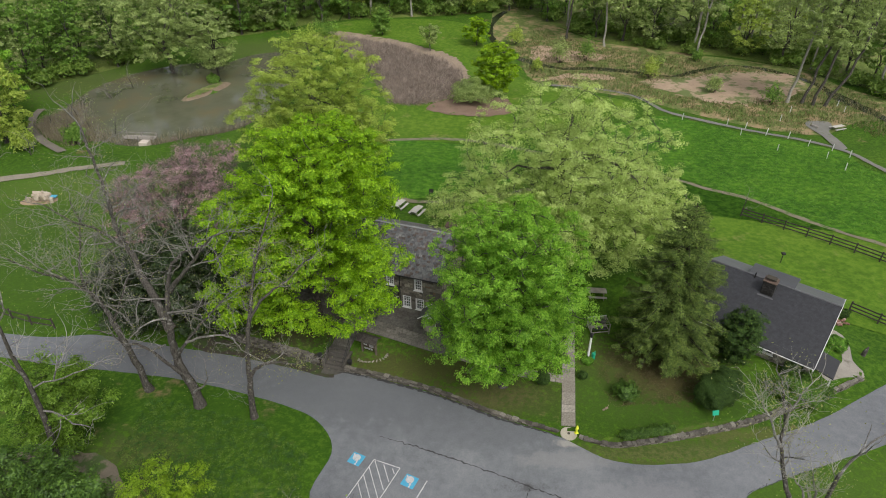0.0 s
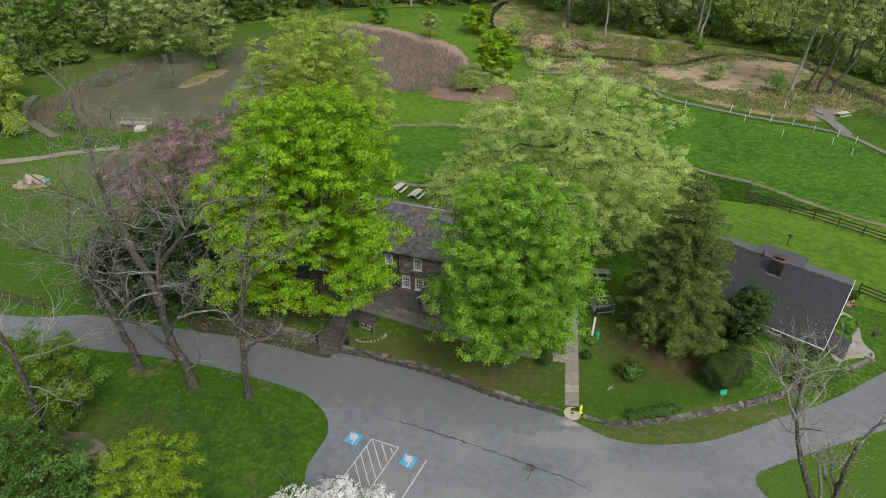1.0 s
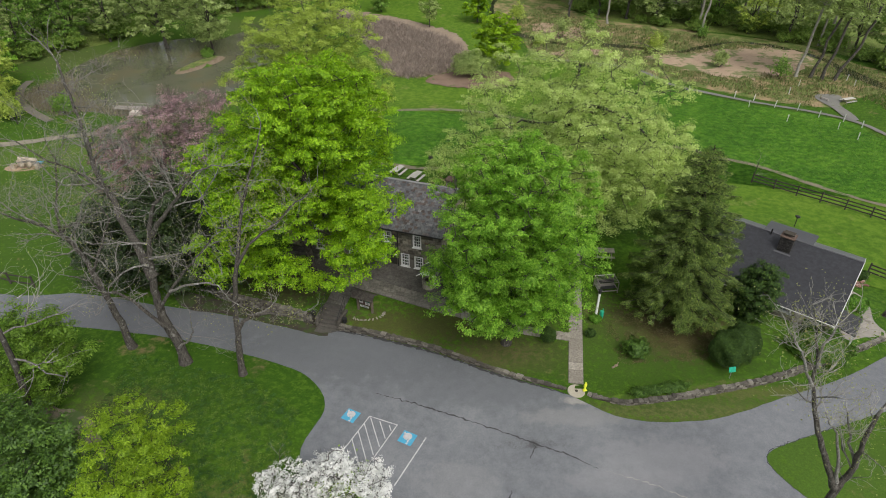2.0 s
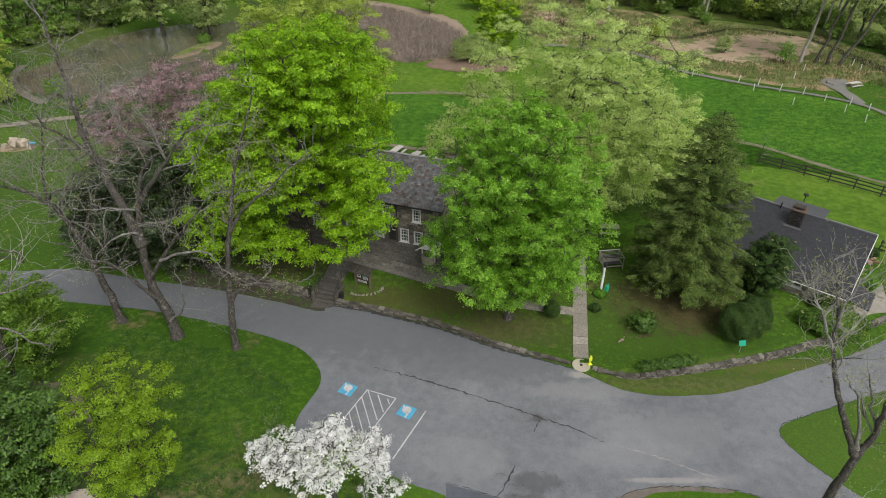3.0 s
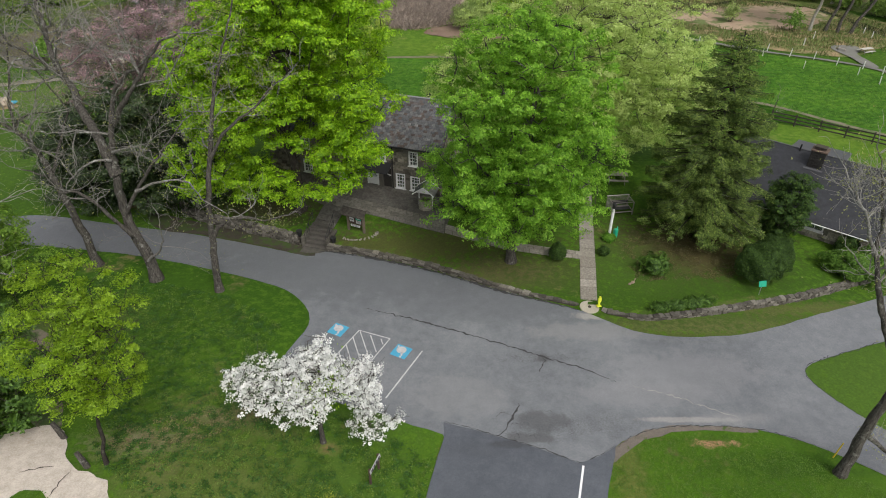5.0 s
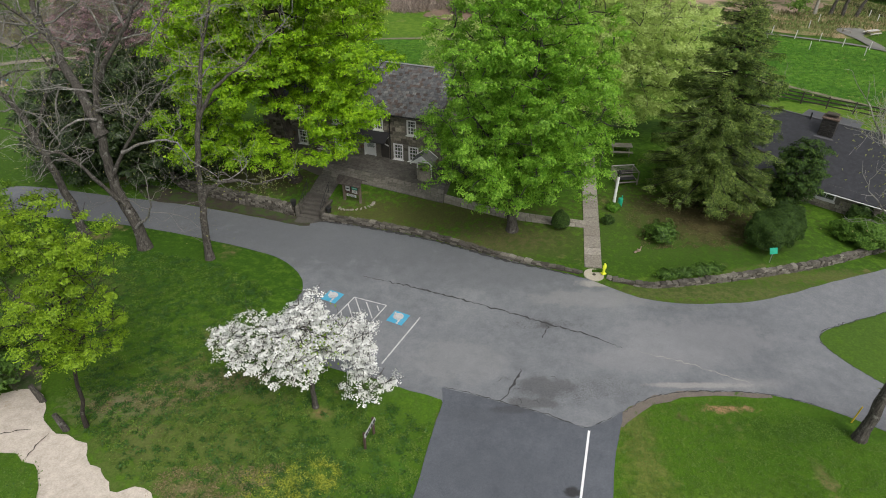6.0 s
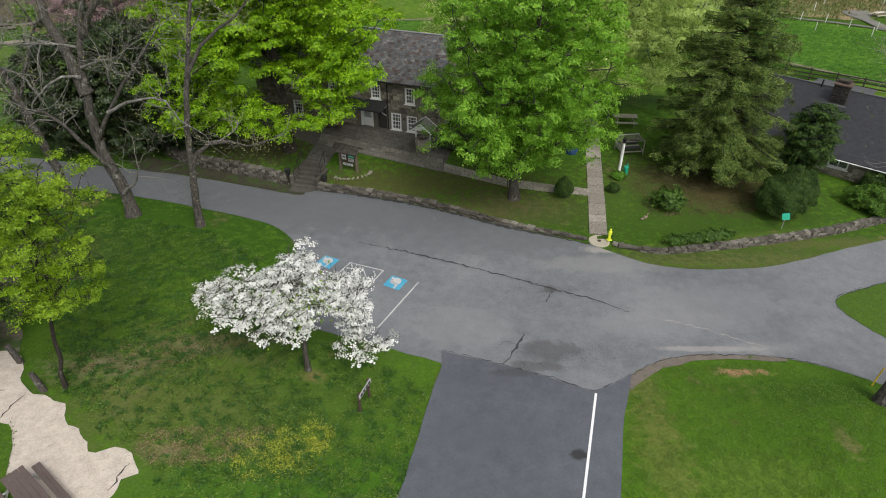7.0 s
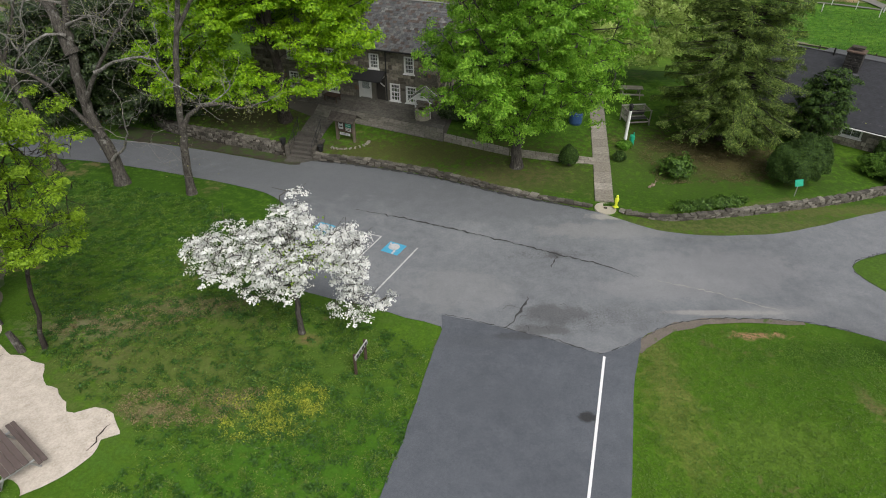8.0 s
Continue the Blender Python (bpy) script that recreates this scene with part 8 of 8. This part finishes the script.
def inside(poly, p):
    x, y = p[:, 0], p[:, 1]
    ok = np.zeros(len(p), bool)
    for (ax, ay), (bx, by) in zip(poly, poly[1:] + poly[:1]):
        hit_ = ((ay > y) != (by > y)) & (x < (bx - ax) * (y - ay) / (by - ay + 1e-12) + ax)
        ok ^= hit_
    return ok


def scatter(poly, n, seed):
    rng_ = np.random.default_rng(seed)
    xs, ys = [q[0] for q in poly], [q[1] for q in poly]
    p = np.stack([rng_.uniform(min(xs), max(xs), 4 * n), rng_.uniform(min(ys), max(ys), 4 * n)], 1)
    return p[inside(poly, p)][:n]


def clear_of(p, *rings):
    for x, y, r in rings:
        p = p[np.hypot(p[:, 0] - x, p[:, 1] - y) > r]
    return p


TUFT = leaf_mat("scrub_tuft", [(0.0, (0.07, 0.11, 0.026)), (0.4, (0.13, 0.155, 0.05)), (0.75, (0.21, 0.20, 0.09)), (1.0, (0.34, 0.27, 0.165))], 0.2)
STALK = leaf_mat("grey_stalks", [(0.0, (0.13, 0.10, 0.085)), (0.5, (0.22, 0.18, 0.155)), (1.0, (0.40, 0.33, 0.27))], 0.1)
UNDER_LEAF = leaf_mat("understory_leaf", [(0.0, (0.10, 0.18, 0.03)), (0.5, (0.17, 0.27, 0.05)), (1.0, (0.26, 0.37, 0.08))], 0.42)
BLADE = leaf_mat("grass_blade", [(0.0, (0.042, 0.102, 0.014)), (0.5, (0.085, 0.185, 0.026)), (1.0, (0.155, 0.275, 0.048))], 0.3, mottle=0.8)
blades("meadow_grass", scatter([(-10, 75), (10, 78), (31, 82), (46, 68), (60, 55), (72, 50), (66, 78), (62, 88), (52, 97), (40, 106), (30, 102), (18, 93), (-10, 93)], 15000, 1), 0.24, 0.12, BLADE, 2, "tufts of long meadow grass", "grass", 3, 0.22, 0.9)
brown = [(-33, 161), (-26, 163), (-20, 159.6), (-11.5, 155), (-3.2, 148), (2, 142.7), (5, 133), (5.2, 121), (1.7, 116), (-3, 113.5), (-8.5, 113.5), (-10.8, 120), (-14, 131.5), (-19, 142), (-26, 152)]
sheet("dry_bed", smooth_line(brown, 0.8, True), speckled("dry_litter", (0.15, 0.115, 0.09), (0.36, 0.28, 0.20), 0.25, 2.0, patch=((0.10, 0.12, 0.045), 0.25, 0.58, 0.7)), 0.10, 1.5, ragged=1.1, label="dry tawny bed of last year's stalks", category="bare earth")
blades("dry_stalks", scatter([(-28, 158), (-20, 155), (-11.4, 150), (-4, 143), (0.5, 138), (3.5, 131), (3.5, 121), (0, 115), (-5, 112), (-9.5, 113), (-12, 121), (-15, 132), (-21, 143), (-27, 152)], 3400, 3), 0.9, 0.10, STALK, 4, "brown dry stalks standing in a wet hollow", "dry stalks", 9, 0.6, 0.9)
blades("pond_reeds", np.concatenate([np.stack([-50 + (18.4 + 0.9 * np.sin(np.arange(700))) * np.cos(np.linspace(3.3, 5.9, 700)), 118 + (19.6 + 0.9 * np.cos(np.arange(700) * 1.7)) * np.sin(np.linspace(3.3, 5.9, 700))], 1), scatter([(-72, 105), (-68, 100), (-62, 96), (-58, 98), (-62, 103), (-66, 108), (-69, 114)], 1600, 5)]), 1.5, 0.07, REED, 6, "dry brown reeds round the pond", "reeds", 4, 0.4, 0.3)
blades("scrub_grass", clear_of(scatter([(18, 128), (37, 117), (53, 103), (66, 93), (84, 105), (76, 130), (53, 142), (36, 150), (24, 165), (17, 150)], 9000, 7), (66, 98, 5.5), (60, 94, 2.5), (64, 92, 3), (47, 121.5, 5), (54, 120.5, 7.5), (62, 123, 8.5), (69, 125, 6)), 0.55, 0.14, TUFT, 8, "rough tufts of tawny scrub grass", "grass", 3, 0.4)


def sward(name, poly, n, seed, size, material, label, per=5, wide=0.09, gap=0.0, bare=()):
    """Small flat-lying leaves and blades that mottle a lawn."""
    rng_ = np.random.default_rng(seed)
    p = clear_of(scatter(poly, n, seed), *bare)
    keep_ = np.array([0.35 * noise.noise((x * 0.8, y * 0.8, seed * 3.0)) + noise.noise((x * 2.0, y * 2.4, seed)) + 0.4 * noise.noise((x * 5.0, y * 5.0, seed)) > gap for x, y in p])
    p = np.repeat(p[keep_], per, 0)
    p = p + rng_.normal(0, wide, p.shape)
    q = np.stack([p[:, 0], p[:, 1], height(p[:, 0], p[:, 1]) + 0.02 + rng_.uniform(0, 0.05, len(p))], 1)
    root = tagged(new(name), label, "grass", "", "stuff")
    leaf_mesh("blades", q, np.array([0, 0, 1.0]) + rng_.normal(0, 0.45, q.shape), size, material, root, rng_, slim=0.4)


WORN = ((-14.2, 20.3, 1.0), (-12.8, 20.7, 0.7), (-11.6, 22.0, 0.8), (-10.0, 22.4, 0.8), (-10.3, 15.8, 0.7), (-9.2, 15.9, 0.6), (-7.6, 16.4, 0.8), (-6.3, 16.3, 0.7), (-5.5, 20.4, 0.6), (-12.8, 17.6, 0.6))
NEAR_LAWN = [(-19.5, 25), (-17.4, 20.6), (-15.8, 18.9), (-14.0, 17.4), (-12.8, 16.3), (-11.4, 16.0), (-10.4, 15.0), (-10, 14), (-11.5, 11), (-2.35, 11), (-1.2, 15.5), (-0.35, 20), (-4, 22), (-9.8, 25), (-10, 30), (-14, 33), (-24, 36), (-24, 30)]
RIGHT_LAWN = [(6.8, 14), (8.4, 19.8), (10.8, 21.4), (16, 21.6), (20, 18.5), (24, 14), (14, 10), (6.0, 11)]
DARK_BLADE = leaf_mat("dark_lawn_blade", [(0.0, (0.018, 0.058, 0.008)), (0.5, (0.031, 0.088, 0.011)), (1.0, (0.058, 0.140, 0.018))], 0.2)
PALE_BLADE = leaf_mat("pale_lawn_blade", [(0.0, (0.07, 0.135, 0.018)), (0.5, (0.10, 0.17, 0.024)), (1.0, (0.16, 0.22, 0.04))], 0.2)
YELLOW_BLADE = leaf_mat("yellow_lawn_blade", [(0.0, (0.16, 0.21, 0.025)), (0.5, (0.27, 0.32, 0.04)), (1.0, (0.42, 0.43, 0.06))], 0.2)
LITTER_LEAF = leaf_mat("fallen_leaf", [(0.0, (0.055, 0.050, 0.020)), (0.5, (0.10, 0.088, 0.035)), (1.0, (0.16, 0.135, 0.06))], 0.1)
BROWN_BLADE = leaf_mat("brown_litter", [(0.0, (0.10, 0.082, 0.040)), (0.5, (0.165, 0.135, 0.065)), (1.0, (0.26, 0.215, 0.11))], 0.1)
sward("lawn_grass", NEAR_LAWN, 7000, 21, 0.055, DARK_BLADE, "dark clumps of uneven lawn grass", 13, 0.11, 0.12, WORN)
sward("lawn_grass", NEAR_LAWN, 9000, 22, 0.045, PALE_BLADE, "light clumps of uneven lawn grass", 7, 0.10, 0.0, WORN)
FRESH_BLADE = leaf_mat("fresh_lawn_blade", [(0.0, (0.058, 0.122, 0.014)), (0.5, (0.078, 0.150, 0.018)), (1.0, (0.115, 0.185, 0.028))], 0.2)
sward("lawn_grass", RIGHT_LAWN, 9000, 23, 0.035, FRESH_BLADE, "short fresh green lawn grass", gap=-9.0)
sward("lawn_grass", RIGHT_LAWN, 2600, 24, 0.035, PALE_BLADE, "yellowish tufts in the green lawn", 6, 0.12, 0.3)
YARD_PATCH = [(-9.0, 15.0), (-4.6, 15.0), (-4.0, 17.6), (-5.4, 18.8), (-8.6, 18.4)]
sward("lawn_grass", [(-19, 16.2), (-17.9, 17.2), (-16.3, 16.4), (-15.4, 14.2), (-13.8, 12.8), (-13, 12.2), (-14, 10.8), (-17, 10.5), (-19, 12)], 900, 30, 0.06, DARK_BLADE, "dark long grass at the gravel's edge", 9, 0.1, 0.1)
sward("weed_tuft", NEAR_LAWN, 620, 34, 0.06, DARK_BLADE, "single dark tufts in the uneven lawn", 24, 0.085, -9.0)
sward("weed_tuft", NEAR_LAWN, 420, 35, 0.05, PALE_BLADE, "pale green tufts in the uneven lawn", 22, 0.10, -9.0)
sward("weed_tuft", YARD_PATCH, 75, 31, 0.06, DARK_BLADE, "single dark tufts in the thin worn lawn", 34, 0.10, -9.0)
sward("weed_tuft", [(-16, 19), (-9, 21.5), (-8.6, 23.4), (-13, 23), (-16, 21.5)], 90, 32, 0.06, DARK_BLADE, "single dark tufts in the thin worn lawn", 30, 0.10, -9.0)
sward("weed_tuft", YARD_PATCH, 40, 33, 0.05, PALE_BLADE, "pale green tufts in the thin worn lawn", 30, 0.12, -9.0)
sward("yellow_weeds", [(-7.6, 15.0), (-4.8, 15.2), (-4.2, 17.4), (-5.4, 18.4), (-6.6, 17.2), (-8.2, 16.9)], 1900, 25, 0.04, YELLOW_BLADE, "yellow dying grass and small flowers in a patch")
sward("lawn_grass", [(-19, 16.2), (-17.9, 17.2), (-16.3, 16.4), (-15.4, 14.2), (-13.8, 12.8), (-13, 12.2), (-14, 10.8), (-17, 10.5), (-19, 12)], 2400, 29, 0.06, FRESH_BLADE, "lush long grass at the gravel's edge", gap=-9.0)
sward("leaf_litter", [(13.5, 34.5), (20, 35), (23, 39), (15, 41.5), (12.8, 38)], 3600, 26, 0.045, LITTER_LEAF, "brown fallen leaves under the conifer")
sward("leaf_litter", [(-16, 19.6), (-12.6, 19.9), (-9, 22.0), (-8.6, 23.2), (-12.5, 22.6), (-16, 21.2)], 1500, 27, 0.04, BROWN_BLADE, "dead brown grass in worn lawn")
sward("leaf_litter", [(-11.6, 15.2), (-9.2, 15.2), (-6.8, 16.2), (-6.6, 17.4), (-8.4, 17.2), (-11.4, 16.6)], 1500, 28, 0.04, BROWN_BLADE, "dead brown grass in worn lawn")

# single trees and shrubs of the valley
leafy_tree("valley_tree", 9.8, 117.0, 10.2, 4.6, 1.2, 0.16, 26000, 0.15, LIME_LEAF, BARK, 201, "small fresh-green tree in the mulched bed", n_clumps=130, clump=0.9)
shrub("blossom_shrub", 5.4, 113.0, 3.9, 2.8, 4.6, 14000, 0.13, WOOD_PALE, 202, "loose shrub with greenish-white blossom", lumps=0.25, shell=0.9)
leafy_tree("blossom_tree", -3.0, 146.5, 6.2, 2.2, 2.0, 0.12, 3500, 0.16, WOOD_PALE, BARK, 203, "small whitish flowering tree on the mown grass", n_clumps=35, clump=0.7)
leafy_tree("valley_tree", -15.0, 159.5, 6.5, 2.0, 0.8, 0.14, 4500, 0.2, WOOD_LEAF, BARK, 204, "small green tree at the dry bed's edge", n_clumps=35, clump=0.8)
leafy_tree("valley_tree", 8.0, 151.0, 6.5, 2.8, 0.8, 0.14, 6000, 0.2, LIME_LEAF, BARK, 205, "bushy bright green tree near the creek", n_clumps=40, clump=0.9)
for k, (x, y, h) in enumerate(((17, 151, 4.5), (25.5, 138, 5.0), (31.5, 139, 5.5), (42.5, 127.5, 4.5), (52.5, 119, 3.5), (61, 112.5, 3.8), (20, 133, 2.5), (47, 136, 2.2), (56, 139, 2.6))):
    shrub("creek_shrub", x, y, h * 0.42, h * 0.4, h, 1100, 0.17, (OLIVE_LEAF, WOOD_PALE, WOOD_LEAF)[k % 3], 210 + k, "young leafy shrub beside the creek", lumps=0.3, shell=0.9, group="creekside shrubs")
leafy_tree("pond_tree", -58.0, 133.5, 20, 8.5, 3.0, 0.4, 15000, 0.24, WOOD_PALE, BARK, 221, "tall grey-green tree leaning over the pond", n_clumps=110, clump=1.4, open_=0.1)
leafy_tree("pond_tree", -46.5, 128.5, 15.5, 4.6, 3.5, 0.24, 9000, 0.17, WOOD_PALE, DARK_BARK, 222, "thin sparse tree on the pond's island", n_clumps=90, clump=1.0, open_=0.25, twig_n=3)
leafy_tree("pond_tree", -73.0, 97.5, 15, 6.0, 1.5, 0.35, 16000, 0.2, OLIVE_LEAF, BARK, 223, "bushy yellow-green tree at the pond's end", n_clumps=100, clump=1.2)
leafy_tree("pond_tree", -80.0, 108.0, 15, 6.0, 1.5, 0.35, 14000, 0.2, GREEN_LEAF, BARK, 224, "bushy green tree at the pond's end", n_clumps=90, clump=1.2)
for k, (x, y) in enumerate(((-66, 92), (-70, 90), (-74, 88), (-62, 104), (-57, 102), (-66, 108), (-68, 113), (-65, 119), (-69, 104), (-63, 125), (-64, 100))):
    bare_tree("bare_shrub", x, y, [(stem([(0, -0.1), (0.2 * (-1) ** k, 1.0), (0.5 * (-1) ** k, 2.2)]), 0.10, 0.05, [(0.1, (0.8, 0.2, 0.7), 1.8), (0.2, (-0.8, 0.2, 0.7), 1.8), (0.3, (0.1, -0.8, 0.7), 1.6), (0.6, (0.5, 0.6, 0.7), 1.5)])], 230 + k, BARK, "grey bare shrub tangle by the pond", WOOD_PALE, 1, 0.1, group="bare pond shrubs", depth=3)
for k, (x, y, h) in enumerate(((64.6, 113.5, 27), (67.0, 113.0, 25), (68.6, 112.0, 26), (70.6, 111.5, 24), (38, 150, 21), (30, 156, 22), (57, 142, 23))):
    leafy_tree("sycamore", x, y, h, 4.8, h * 0.40, 0.24, 9000, 0.15, WOOD_PALE, PALE_BARK if k in (0, 4, 6) else BARK, 240 + k, "tall slim tree with a pale bare trunk and thin leaf", n_clumps=70, clump=1.1, open_=0.2, lean=((1.0, 2.2, 1.6, 3.6, -0.6, 0.8, 0.5)[k], 0.2), group="tall pale-trunked trees")

for k, (x, y, h) in enumerate(((-50, 140, 5), (-33, 136, 5), (-27, 128, 4.5), (-24, 108, 4), (-29, 98, 3.5), (-61, 97, 3), (-78, 96, 5), (-68, 94, 3.5), (-47.5, 128, 2), (-52, 138, 7), (-30, 145, 6), (-28, 152, 6))):
    shrub("pond_shrub", x, y, h * 0.55, h * 0.5, h, 2000, 0.2, (WOOD_PALE, OLIVE_LEAF, WOOD_LEAF)[k % 3], 260 + k, "loose grey-green shrub on the pond's bank", lumps=0.35, shell=0.95, group="pondside shrubs")

# the woods: a few kinds, repeated
WOOD_EDGE = [(-140, 92), (-100, 104), (-86, 116), (-82, 128), (-72, 138), (-69, 150), (-64, 158), (-49, 164), (-33, 173), (-4, 177), (8, 180), (15, 183), (24, 178), (36, 156), (41, 151), (53, 146), (65, 142), (77, 134), (84, 122), (86, 108), (96, 97), (140, 80)]
sheet("forest_floor", WOOD_EDGE + [(200, 80), (200, 320), (-200, 320), (-200, 92)], FLOOR_WOOD, 0.03, 8.0, label="shaded forest floor of litter and low green", category="forest floor")
kinds = []
for k, (leaf, bark, tall, r, low, n, op) in enumerate(((WOOD_LEAF, BARK, 18, 5.6, 1.5, 5600, 0.0), (WOOD_PALE, BARK, 18, 5.4, 2.0, 5400, 0.0), (WOOD_PALE, PALE_BARK, 23, 4.4, 9.0, 2200, 0.3), (OLIVE_LEAF, BARK, 14, 5.2, 0.8, 5000, 0.0))):
    kinds.append((leaf, bark, tall, r, low, n, op))
woods = []
rng = np.random.default_rng(300)
edge = np.array(WOOD_EDGE, float)
spots = []
for _ in range(9000):
    x = rng.uniform(-135, 135)
    y = np.interp(x, edge[:, 0], edge[:, 1]) + rng.uniform(0.5, 24)
    if abs(x) > 0.74 * y + 6 or y > 208:
        continue
    if all((x - a) ** 2 + (y - b) ** 2 > 27 for a, b, _ in spots):
        spots.append((x, y, int(rng.choice(4, p=(0.2, 0.15, 0.55, 0.1) if x > 14 else (0.4, 0.35, 0.1, 0.15)))))
    if len(spots) >= 150:
        break
protos = {}
for x, y, k in spots:
    leaf, bark, tall, r, low, n, op = kinds[k]
    if k not in protos:
        protos[k] = leafy_tree("woodland_tree", x, y, tall, r, low, 0.26, n, 0.225, leaf, bark, 310 + k, ("woodland tree in thin young green leaf", "woodland tree in pale grey-green leaf", "tall woodland tree with a bare pale trunk", "low spreading woodland tree in olive leaf")[k],
                               "trees of the woods", n_clumps=85, clump=1.15, flat=0.6, open_=op, twig_n=0, space=0.7)
    else:
        copy_thing(protos[k], pose(x, y, ground(x, y), 0, 0, rng.uniform(0, 360)) @ Matrix.Scale(rng.uniform(0.8, 1.2), 4))
first = None
for j in range(230):
    x = rng.uniform(-120, 120)
    y = np.interp(x, edge[:, 0], edge[:, 1]) + rng.uniform(-1.0, 20)
    if abs(x) > 0.74 * y + 6:
        continue
    if first is None:
        first = shrub("understory_shrub", x, y, 2.3, 2.3, 3.0, 900, 0.26, UNDER_LEAF, 330, "green understory shrub at the wood's edge", group="understory shrubs", lumps=0.3, shell=0.8)
    else:
        copy_thing(first, pose(x, y, ground(x, y), 0, 0, rng.uniform(0, 360)) @ Matrix.Scale(rng.uniform(0.6, 1.3), 4))
